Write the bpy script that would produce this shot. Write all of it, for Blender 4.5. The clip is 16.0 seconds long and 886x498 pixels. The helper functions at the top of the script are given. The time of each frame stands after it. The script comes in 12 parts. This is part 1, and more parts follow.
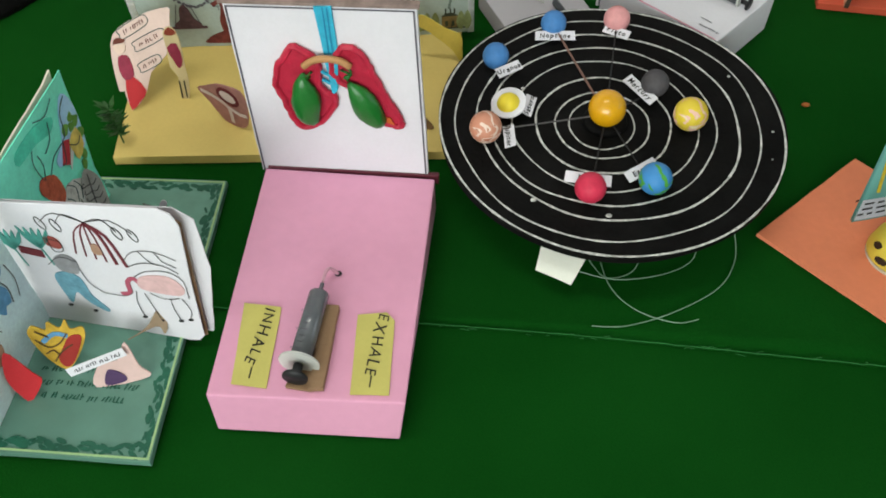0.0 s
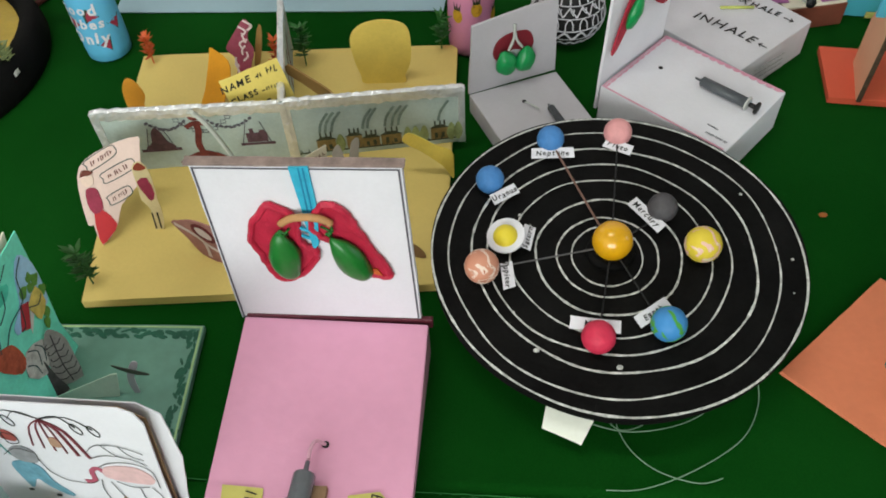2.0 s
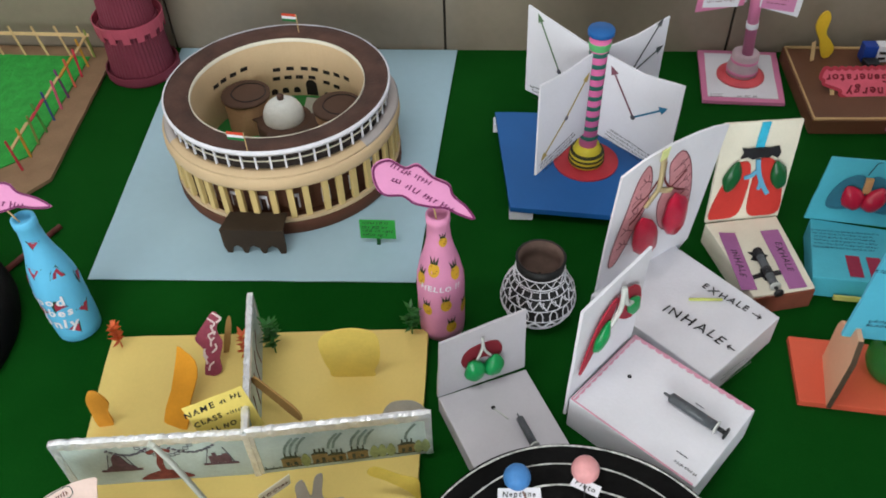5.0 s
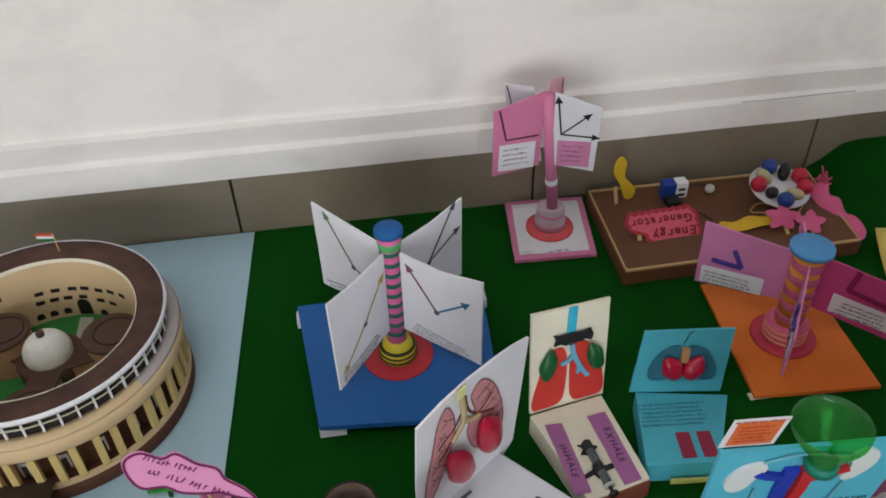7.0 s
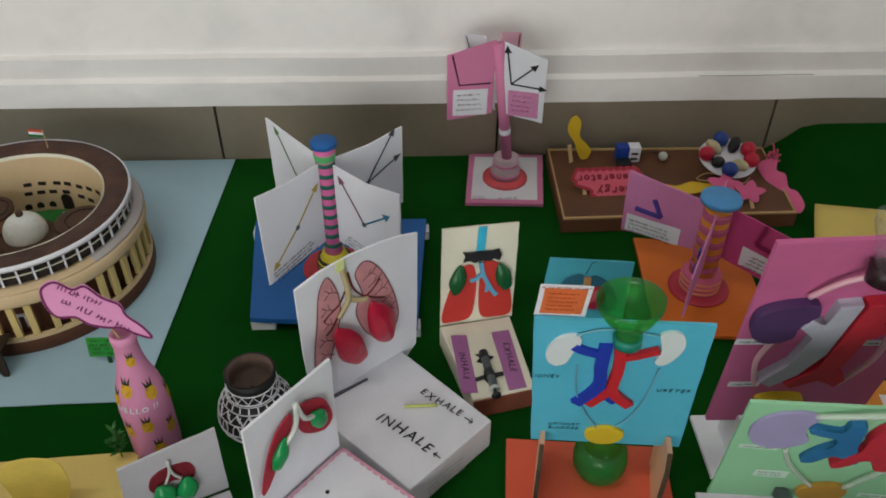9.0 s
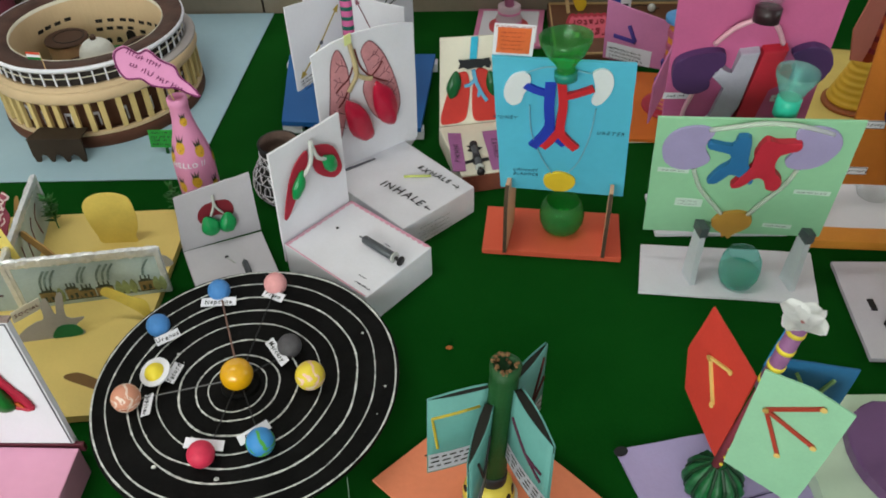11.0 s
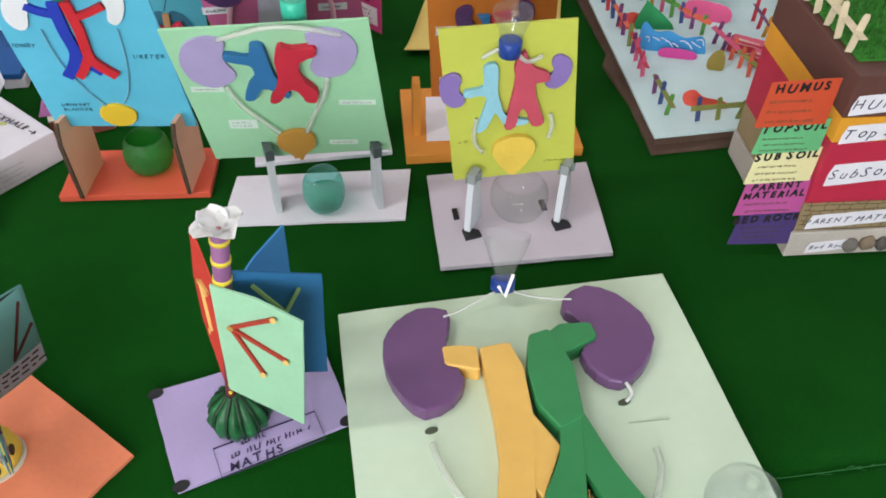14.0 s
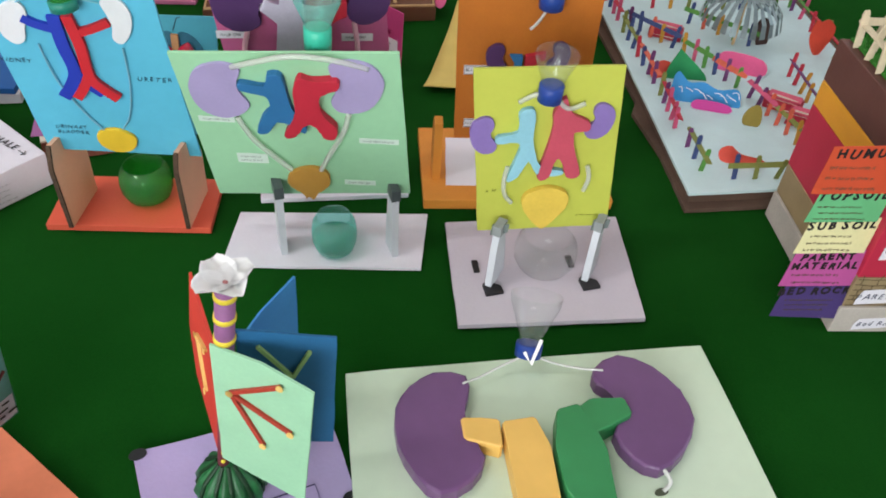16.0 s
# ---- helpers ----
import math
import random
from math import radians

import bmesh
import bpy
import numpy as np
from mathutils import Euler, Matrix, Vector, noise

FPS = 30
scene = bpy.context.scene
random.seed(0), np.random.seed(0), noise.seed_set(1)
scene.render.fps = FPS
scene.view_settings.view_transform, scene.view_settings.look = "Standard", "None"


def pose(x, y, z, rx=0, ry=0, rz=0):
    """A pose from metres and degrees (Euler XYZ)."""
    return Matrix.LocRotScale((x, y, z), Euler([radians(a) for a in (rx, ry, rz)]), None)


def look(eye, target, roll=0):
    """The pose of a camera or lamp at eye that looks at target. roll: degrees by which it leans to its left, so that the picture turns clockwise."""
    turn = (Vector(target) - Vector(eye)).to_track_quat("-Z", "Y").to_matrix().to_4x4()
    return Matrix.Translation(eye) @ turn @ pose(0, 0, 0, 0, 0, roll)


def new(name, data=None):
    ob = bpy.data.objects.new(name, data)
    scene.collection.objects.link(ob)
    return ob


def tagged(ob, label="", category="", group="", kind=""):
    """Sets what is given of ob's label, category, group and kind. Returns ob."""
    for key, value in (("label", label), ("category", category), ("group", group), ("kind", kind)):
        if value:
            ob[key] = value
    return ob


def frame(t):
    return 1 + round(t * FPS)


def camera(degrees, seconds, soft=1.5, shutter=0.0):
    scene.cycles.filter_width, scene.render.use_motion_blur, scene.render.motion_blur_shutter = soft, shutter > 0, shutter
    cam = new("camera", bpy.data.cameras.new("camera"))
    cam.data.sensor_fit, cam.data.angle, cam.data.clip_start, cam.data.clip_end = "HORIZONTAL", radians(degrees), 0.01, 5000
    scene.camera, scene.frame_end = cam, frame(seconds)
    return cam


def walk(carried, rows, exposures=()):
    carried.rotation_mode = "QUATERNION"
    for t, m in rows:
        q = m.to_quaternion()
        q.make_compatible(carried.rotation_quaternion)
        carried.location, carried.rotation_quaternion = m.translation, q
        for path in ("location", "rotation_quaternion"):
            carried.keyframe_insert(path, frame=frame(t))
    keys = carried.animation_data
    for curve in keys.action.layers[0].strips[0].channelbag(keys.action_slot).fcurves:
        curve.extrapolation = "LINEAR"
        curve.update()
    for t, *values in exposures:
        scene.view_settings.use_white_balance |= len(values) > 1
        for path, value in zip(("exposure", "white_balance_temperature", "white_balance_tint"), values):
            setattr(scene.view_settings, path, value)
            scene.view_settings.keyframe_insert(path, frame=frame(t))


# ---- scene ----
cam = camera(57.0, 16.0, 1.8)
PATH = [
    (0, (0.173, 0.189, 0.725), (0.034, 1.404, -0.858), -1.7),
    (0.5, (0.16, 0.235, 0.72), (0.009, 1.464, -0.85), -2.4),
    (1, (0.139, 0.274, 0.714), (-0.019, 1.514, -0.847), -2.6),
    (1.5, (0.143, 0.309, 0.719), (-0.017, 1.559, -0.834), -2.5),
    (2, (0.167, 0.335, 0.749), (0.028, 1.596, -0.797), -3.4),
    (2.5, (0.147, 0.359, 0.775), (0.025, 1.664, -0.736), -3.4),
    (3, (0.114, 0.378, 0.811), (-0.016, 1.702, -0.682), -3.1),
    (3.2, (0.098, 0.382, 0.828), (-0.038, 1.717, -0.655), -3.3),
    (5.3, (0.213, 0.601, 0.945), (0.101, 2.019, -0.461), -1.8),
    (5.5, (0.229, 0.623, 0.944), (0.143, 2.051, -0.454), -2.0),
    (6, (0.261, 0.696, 0.964), (0.303, 2.15, -0.409), -1.5),
    (6.5, (0.269, 0.753, 0.986), (0.442, 2.255, -0.324), -1.2),
    (7, (0.304, 0.786, 0.997), (0.508, 2.314, -0.276), -1.7),
    (7.5, (0.38, 0.784, 1.008), (0.591, 2.338, -0.233), 0.6),
    (8, (0.443, 0.74, 0.988), (0.598, 2.292, -0.264), 1.0),
    (8.2, (0.459, 0.716, 0.972), (0.593, 2.272, -0.278), 1.1),
    (10.3, (0.533, 0.335, 0.941), (0.517, 1.882, -0.327), -1.1),
    (10.5, (0.548, 0.298, 0.933), (0.521, 1.834, -0.347), -1.0),
    (11, (0.579, 0.223, 0.903), (0.519, 1.711, -0.432), -1.7),
    (11.5, (0.609, 0.196, 0.826), (0.53, 1.624, -0.572), -3.6),
    (12, (0.613, 0.173, 0.811), (0.595, 1.589, -0.6), -3.6),
    (12.5, (0.741, 0.164, 0.83), (0.827, 1.579, -0.581), -3.0),
    (13, (0.88, 0.172, 0.813), (0.994, 1.587, -0.596), -1.9),
    (13.5, (0.973, 0.187, 0.819), (1.14, 1.596, -0.59), -1.3),
    (14, (1.012, 0.209, 0.814), (1.258, 1.619, -0.582), 0.8),
    (14.5, (1.028, 0.159, 0.769), (1.305, 1.553, -0.639), 2.3),
    (15, (1.036, 0.145, 0.721), (1.318, 1.532, -0.692), 2.5),
    (15.5, (1.033, 0.205, 0.717), (1.324, 1.599, -0.687), 3.1),
    (16, (0.986, 0.3, 0.77), (1.265, 1.76, -0.568), 4.5),
]
walk(cam, [(t, look(eye, target, roll)) for t, eye, target, roll in PATH],
     [(0, -0.05, 6600, 5), (3.2, -0.03, 6550, 7), (5.3, 0.2, 6300, 10), (5.6, 0.17, 6300, 10), (6, -0.22, 6350, 10), (6.5, -0.22, 6400, 10), (7, -0.24, 6450, 11), (8, -0.42, 6500, 10), (10.5, -0.18, 6650, 5), (11, 0.02, 6550, 5), (12.5, 0.34, 6500, 11), (14, 0.53, 6400, 17), (16, 0.53, 6400, 17)])

# ---------- world, window daylight and an added fill lamp ---
world = bpy.data.worlds.new("daylight")
scene.world = world
world.use_nodes = True
wn = world.node_tree.nodes
sky = wn.new("ShaderNodeTexSky")
sky.sky_type, sky.sun_disc, sky.sun_elevation, sky.sun_rotation = "NISHITA", False, radians(42), radians(150)
wn["Background"].inputs["Strength"].default_value = 0.12
world.node_tree.links.new(sky.outputs[0], wn["Background"].inputs["Color"])


def area_lamp(name, place, target, w, h, power, colour=(1, 1, 1)):
    d = bpy.data.lights.new(name, "AREA")
    d.shape, d.size, d.size_y, d.energy, d.color = "RECTANGLE", w, h, power, colour
    ob = new(name, d)
    ob.matrix_world = look(place, target)
    return ob


area_lamp("window_daylight", (-0.5, -2.38, 1.15), (-0.3, 0.5, 0.75), 2.6, 1.3, 89, (0.955, 1.0, 0.955))
area_lamp("side_window_daylight", (3.88, 0.5, 1.15), (1.5, 0.9, 0.5), 2.2, 1.3, 14, (0.94, 1.0, 0.99))
# unseen overhead fill, added to brighten the table; it has no fixture
area_lamp("overhead_fill", (-0.3, 0.7, 2.14), (-0.3, 0.7, 0.0), 1.25, 0.12, 13, (1.0, 0.99, 0.96))

# ---------- materials ----------
def lin(hexa):
    c = [int(hexa[i:i + 2], 16) / 255 for i in (0, 2, 4)]
    return tuple(x / 12.92 if x < 0.04045 else ((x + 0.055) / 1.055) ** 2.4 for x in c)


MATS = {}


def mat(name, hexa, rough=0.6, var=0.12, scale=22, bump=0.12, fine=260, metal=0.0, trans=0.0, coat=0.0, wear=0.0, ior=1.45, spec=0.4):
    """A surface with a broad stain, a fine grain and a light relief."""
    if name in MATS:
        return MATS[name]
    m = bpy.data.materials.new(name)
    m.use_nodes = True
    nt = m.node_tree
    n, l = nt.nodes, nt.links
    b = n["Principled BSDF"]
    col = lin(hexa)
    tc = n.new("ShaderNodeTexCoord")
    big, small = n.new("ShaderNodeTexNoise"), n.new("ShaderNodeTexNoise")
    big.inputs["Scale"].default_value, big.inputs["Detail"].default_value = scale, 4
    small.inputs["Scale"].default_value, small.inputs["Detail"].default_value = fine, 3
    l.new(tc.outputs["Object"], big.inputs["Vector"])
    l.new(tc.outputs["Object"], small.inputs["Vector"])
    add = n.new("ShaderNodeMath")
    add.operation = "MULTIPLY_ADD"
    add.inputs[1].default_value = 0.4
    l.new(small.outputs["Fac"], add.inputs[0])
    l.new(big.outputs["Fac"], add.inputs[2])
    ramp = n.new("ShaderNodeValToRGB")
    ramp.color_ramp.elements[0].position, ramp.color_ramp.elements[1].position = 0.45, 0.95
    ramp.color_ramp.elements[0].color = (*[c * (1 - var) for c in col], 1)
    ramp.color_ramp.elements[1].color = (*[min(1, c * (1 + var * 0.8) + 0.01 * var) for c in col], 1)
    l.new(add.outputs[0], ramp.inputs["Fac"])
    out = ramp.outputs["Color"]
    if wear:
        st = n.new("ShaderNodeTexNoise")
        st.inputs["Scale"].default_value, st.inputs["Detail"].default_value = scale * 0.35, 7
        l.new(tc.outputs["Object"], st.inputs["Vector"])
        r2 = n.new("ShaderNodeValToRGB")
        r2.color_ramp.elements[0].position, r2.color_ramp.elements[1].position = 0.52, 0.72
        mix = n.new("ShaderNodeMix")
        mix.data_type = "RGBA"
        mix.inputs[7].default_value = (*[c * (1 - wear) for c in col], 1)
        l.new(st.outputs["Fac"], r2.inputs["Fac"])
        l.new(r2.outputs["Color"], mix.inputs[0])
        l.new(out, mix.inputs[6])
        out = mix.outputs[2]
    l.new(out, b.inputs["Base Color"])
    b.inputs["Roughness"].default_value = rough
    b.inputs["Metallic"].default_value = metal
    b.inputs["IOR"].default_value = ior
    b.inputs["Specular IOR Level"].default_value = spec
    b.inputs["Transmission Weight"].default_value = trans
    b.inputs["Coat Weight"].default_value = coat
    b.inputs["Coat Roughness"].default_value = 0.15
    if bump:
        bp = n.new("ShaderNodeBump")
        bp.inputs["Strength"].default_value, bp.inputs["Distance"].default_value = min(1.0, bump * 1.8), 0.003
        l.new(add.outputs[0], bp.inputs["Height"])
        l.new(bp.outputs["Normal"], b.inputs["Normal"])
    MATS[name] = m
    return m


def plastic(name, hexa, rough=0.07, milk=0.03):
    """Thin clear drink-bottle plastic: tinted, glossy at grazing angles, a little milky."""
    if name in MATS:
        return MATS[name]
    m = bpy.data.materials.new(name)
    m.use_nodes = True
    nt = m.node_tree
    n, l = nt.nodes, nt.links
    n.remove(n["Principled BSDF"])
    tr, gl, df = n.new("ShaderNodeBsdfTransparent"), n.new("ShaderNodeBsdfGlossy"), n.new("ShaderNodeBsdfDiffuse")
    tr.inputs["Color"].default_value = (*lin(hexa), 1)
    gl.inputs["Roughness"].default_value = rough
    df.inputs["Color"].default_value = (*lin(hexa), 1)
    tc, no, bp = n.new("ShaderNodeTexCoord"), n.new("ShaderNodeTexNoise"), n.new("ShaderNodeBump")
    no.inputs["Scale"].default_value = 70
    bp.inputs["Strength"].default_value, bp.inputs["Distance"].default_value = 0.35, 0.003
    l.new(tc.outputs["Object"], no.inputs["Vector"])
    l.new(no.outputs["Fac"], bp.inputs["Height"])
    l.new(bp.outputs["Normal"], gl.inputs["Normal"])
    lw, pw = n.new("ShaderNodeLayerWeight"), n.new("ShaderNodeMath")
    lw.inputs["Blend"].default_value = 0.5
    pw.operation = "POWER"
    pw.inputs[1].default_value = 3.5
    l.new(lw.outputs["Facing"], pw.inputs[0])
    fr = n.new("ShaderNodeMath")
    fr.operation = "MULTIPLY_ADD"
    fr.inputs[1].default_value, fr.inputs[2].default_value = 0.24, 0.022
    l.new(pw.outputs[0], fr.inputs[0])
    m1, m2 = n.new("ShaderNodeMixShader"), n.new("ShaderNodeMixShader")
    m1.inputs["Fac"].default_value = milk
    l.new(tr.outputs[0], m1.inputs[1])
    l.new(df.outputs[0], m1.inputs[2])
    l.new(fr.outputs[0], m2.inputs["Fac"])
    l.new(m1.outputs[0], m2.inputs[1])
    l.new(gl.outputs[0], m2.inputs[2])
    l.new(m2.outputs[0], n["Material Output"].inputs["Surface"])
    MATS[name] = m
    return m

# papers, cards and paints
white = mat("white_paper", "dedce4", 0.75, 0.05, 14, 0.10)
offwhite = mat("cream_paper", "ddd6c4", 0.75, 0.07, 14, 0.10)
greyboard = mat("pale_grey_card", "c3bcc6", 0.8, 0.06, 12, 0.10)
pinkpaper = mat("pink_paper", "dc9cba", 0.5, 0.06, 9, 0.15, 90)
yellowcard = mat("yellow_card", "dcc272", 0.7, 0.06, 10, 0.12)
yellownote = mat("yellow_note", "c4bb68", 0.7, 0.06, 30, 0.1)
ink = mat("black_ink", "1c1a1c", 0.6, 0.2, 60, 0.0)
greyink = mat("grey_ink", "55525c", 0.7, 0.2, 60, 0.0)
brownink = mat("brown_ink", "6a3328", 0.7, 0.2, 60, 0.0)
blackpaint = mat("black_paint", "060505", 0.75, 0.4, 20, 0.25, 160, spec=0.12)
whitepaint = mat("white_chalk_paint", "cdcdca", 0.7, 0.45, 130, 0.2)
cardboard = mat("brown_cardboard", "8d7055", 0.85, 0.15, 25, 0.25)
darkedge = mat("dark_card_edge", "4b3a2c", 0.9, 0.3, 120, 0.3)
cyan = mat("cyan_marker", "34a9c9", 0.6, 0.2, 70, 0.05)
crimson = mat("crimson_clay", "b3203c", 0.5, 0.18, 60, 0.4, 150)
red = mat("red_paper", "c2262f", 0.6, 0.08, 20, 0.1)
leafgreen = mat("green_balloon", "1d6a28", 0.3, 0.12, 40, 0.1, spec=0.5)
emerald = mat("emerald_balloon", "138a4a", 0.3, 0.12, 40, 0.1, spec=0.5)
balloonred = mat("red_balloon", "b01236", 0.28, 0.12, 40, 0.1, spec=0.5)
lung_pink = mat("lung_pink_print", "c98a90", 0.6, 0.15, 50, 0.0)
orangecard = mat("orange_card", "cf6a22", 0.65, 0.08, 12, 0.12)
peach = mat("peach_card", "e8b08e", 0.7, 0.07, 12, 0.12)
coral = mat("coral_card", "de815d", 0.7, 0.08, 9, 0.15, 120)
coralred = mat("coral_red_card", "d2593f", 0.65, 0.07, 9, 0.12)
skycard = mat("sky_blue_card", "54b2cf", 0.65, 0.06, 9, 0.15, 90)
mint = mat("mint_card", "93c79e", 0.7, 0.06, 9, 0.15, 100)
lime = mat("lime_card", "b6bd4c", 0.65, 0.06, 9, 0.12, 100)
lilac = mat("lilac_card", "a99ac4", 0.7, 0.06, 12, 0.12)
palemint = mat("pale_green_board", "c3d5bd", 0.6, 0.05, 5, 0.15, 60)
purple = mat("purple_foam", "67456f", 0.35, 0.1, 14, 0.12, 60, coat=0.15)
amber = mat("amber_foam", "dcb05c", 0.45, 0.08, 14, 0.12, 60)
grassgreen = mat("green_foam", "2c7f4a", 0.4, 0.1, 14, 0.12, 60, coat=0.1)
blue = mat("blue_card", "1b5a9c", 0.6, 0.08, 12, 0.12)
royal = mat("royal_blue_paper", "2238a8", 0.6, 0.1, 20, 0.1)
palesheet = mat("pale_blue_sheet", "a3bfcd", 0.7, 0.05, 5, 0.15, 60, wear=0.06)
beige = mat("beige_card", "cbb08c", 0.7, 0.07, 16, 0.15)
straw = mat("straw_yellow_paint", "cfb478", 0.65, 0.08, 20, 0.1)
umber = mat("dark_brown_card", "4a3027", 0.75, 0.35, 26, 0.4)
maroon = mat("maroon_card", "7e2f3e", 0.65, 0.12, 20, 0.15)
pinkcard = mat("rose_pink_card", "cf7aa0", 0.6, 0.08, 12, 0.1)
deepink = mat("deep_pink_card", "c0447f", 0.6, 0.1, 12, 0.1)
bookgreen = mat("dark_green_painted_board", "648f80", 0.45, 0.25, 7, 0.2, 60, wear=0.25)
foil = mat("crumpled_foil", "e2e3e6", 0.32, 0.15, 90, 0.9, 240, metal=0.55)
wood = mat("pale_stick_wood", "c9a878", 0.7, 0.15, 60, 0.15)
steel = mat("dull_wire", "6d6a6c", 0.4, 0.1, 60, 0.0, metal=0.7)
rubber = mat("black_rubber", "1f1f22", 0.5, 0.15, 60, 0.1)
syr = mat("grey_syringe_barrel", "5d6066", 0.25, 0.12, 60, 0.0, coat=0.5)
clearwhite = mat("milky_tube", "d8dad6", 0.25, 0.05, 40, 0.0, trans=0.25, coat=0.4)
pet = plastic("clear_bottle_plastic", "fcfdfd", 0.06, 0.02)
petgreen = plastic("green_bottle_plastic", "9fecaa", 0.07, 0.07)
tubing = plastic("milky_tube_plastic", "eef1ec", 0.15, 0.3)
petteal = plastic("teal_bottle_plastic", "d2f8f3", 0.1, 0.12)


# ---------- mesh helpers ----------
def thing(name, x, y, z=0.0, rz=0.0, label="", category="", group="", kind=""):
    ob = new(name)
    ob.empty_display_size = 0.03
    ob.matrix_world = pose(x, y, z, 0, 0, rz)
    return tagged(ob, label, category, group, kind)


STUFF = ("handwriting", "fringe", "brush_mark", "paint_speck", "fine_drawing", "scalloped_border", "stone_joint")


def part(name, bm, material, parent, label="", smooth=False):
    me = bpy.data.meshes.new(name)
    bmesh.ops.recalc_face_normals(bm, faces=bm.faces)
    if smooth:
        for f in bm.faces:
            f.smooth = True
    bm.to_mesh(me)
    bm.free()
    me.materials.append(material)
    ob = new(name, me)
    ob.parent = parent
    if label:
        ob["label"] = label
    if name in STUFF:
        ob["kind"] = "stuff"
    return ob


def solo(name, bm, material, label, category, group="", kind="", smooth=False):
    ob = part(name, bm, material, None, "", smooth)
    return tagged(ob, label, category, group, kind)


def F(o, u=(1, 0, 0), v=(0, 1, 0)):
    """A plane's frame: origin, its right and its up; its normal is u x v."""
    u = Vector(u).normalized()
    v = Vector(v)
    v = (v - u * v.dot(u)).normalized()
    n = u.cross(v)
    m = Matrix((u, v, n)).transposed().to_4x4()
    m.translation = Vector(o)
    return m


UP = (0, 0, 1)


def box(bm, x0, x1, y0, y1, z0, z1, bev=0.0, m=None):
    r = bmesh.ops.create_cube(bm, size=1.0)
    t = Matrix.Translation(((x0 + x1) / 2, (y0 + y1) / 2, (z0 + z1) / 2)) @ Matrix.Diagonal((x1 - x0, y1 - y0, z1 - z0, 1))
    bmesh.ops.transform(bm, matrix=t, verts=r["verts"])
    vs = r["verts"]
    if bev:
        es = list({e for v in vs for e in v.link_edges})
        q = bmesh.ops.bevel(bm, geom=es, offset=bev, segments=2, affect="EDGES", profile=0.6)
        vs = list({v for f in q["faces"] for v in f.verts} | {v for v in vs if v.is_valid})
    if m is not None:
        bmesh.ops.transform(bm, matrix=m, verts=vs)
    return bm


def prism(bm, pts, m, w0=0.0004, w1=0.001, bev=0.0):
    """An outline in the plane of m, solid from w0 to w1 along its normal; long edges are hand-cut, not quite straight."""
    if len(pts) < 9:
        cut = []
        for p, q in zip(pts, list(pts[1:]) + list(pts[:1])):
            d = Vector((q[0] - p[0], q[1] - p[1]))
            k = max(1, min(9, int(d.length / 0.018)))
            nn = Vector((-d.y, d.x)).normalized() if d.length > 1e-9 else Vector((0, 0))
            for i in range(k):
                c = Vector((p[0], p[1])) + d * (i / k)
                if i:
                    c += nn * 0.0009 * noise.noise((c.x * 55 + m.translation.x * 31, c.y * 55 + m.translation.y * 37, 1.7))
                cut.append((c.x, c.y))
        pts = cut
    a = [bm.verts.new(m @ Vector((p[0], p[1], w0))) for p in pts]
    b = [bm.verts.new(m @ Vector((p[0], p[1], w1))) for p in pts]
    k = len(pts)
    top = bm.faces.new(b)
    bm.faces.new(a[::-1])
    for i in range(k):
        bm.faces.new((a[i], a[(i + 1) % k], b[(i + 1) % k], b[i]))
    if bev:
        bmesh.ops.bevel(bm, geom=list(top.edges), offset=bev, segments=2, affect="EDGES", profile=0.6)
    return bm


def soften(pts, k=1, cut=0.007):
    """Cuts the corners of an outline, as on a padded shape."""
    for _ in range(k):
        out = []
        for p, q in zip(pts, list(pts[1:]) + list(pts[:1])):
            d = math.hypot(q[0] - p[0], q[1] - p[1])
            a = min(cut / d, 0.3)
            out += [(p[0] + (q[0] - p[0]) * a, p[1] + (q[1] - p[1]) * a), (q[0] - (q[0] - p[0]) * a, q[1] - (q[1] - p[1]) * a)]
        pts = out
    return pts


def smooth_loop(pts, steps=5, closed=True):
    out, k = [], len(pts)
    for i in range(k if closed else k - 1):
        g = lambda j: Vector(pts[j % k] if closed else pts[max(0, min(k - 1, j))])
        a, b, c, d = g(i - 1), g(i), g(i + 1), g(i + 2)
        for s in range(steps):
            t = s / steps
            out.append(0.5 * ((2 * b) + (c - a) * t + (2 * a - 5 * b + 4 * c - d) * t * t + (3 * b - a - 3 * c + d) * t ** 3))
    if not closed:
        out.append(Vector(pts[-1]))
    return out


def blob(bm, pts, m, w0=0.0004, w1=0.001, bev=0.0, steps=5):
    return prism(bm, smooth_loop(pts, steps), m, w0, w1, bev)


def oval(cx, cy, rx, ry=None, n=28, a0=0.0, a1=360.0, tilt=0.0):
    ry = rx if ry is None else ry
    c, s = math.cos(radians(tilt)), math.sin(radians(tilt))
    full = abs(a1 - a0 - 360) < 1e-6
    out = []
    for i in range(n if full else n + 1):
        a = radians(a0 + (a1 - a0) * i / n)
        x, y = rx * math.cos(a), ry * math.sin(a)
        out.append((cx + c * x - s * y, cy + s * x + c * y))
    return out


def rect(x0, x1, y0, y1):
    return [(x0, y0), (x1, y0), (x1, y1), (x0, y1)]


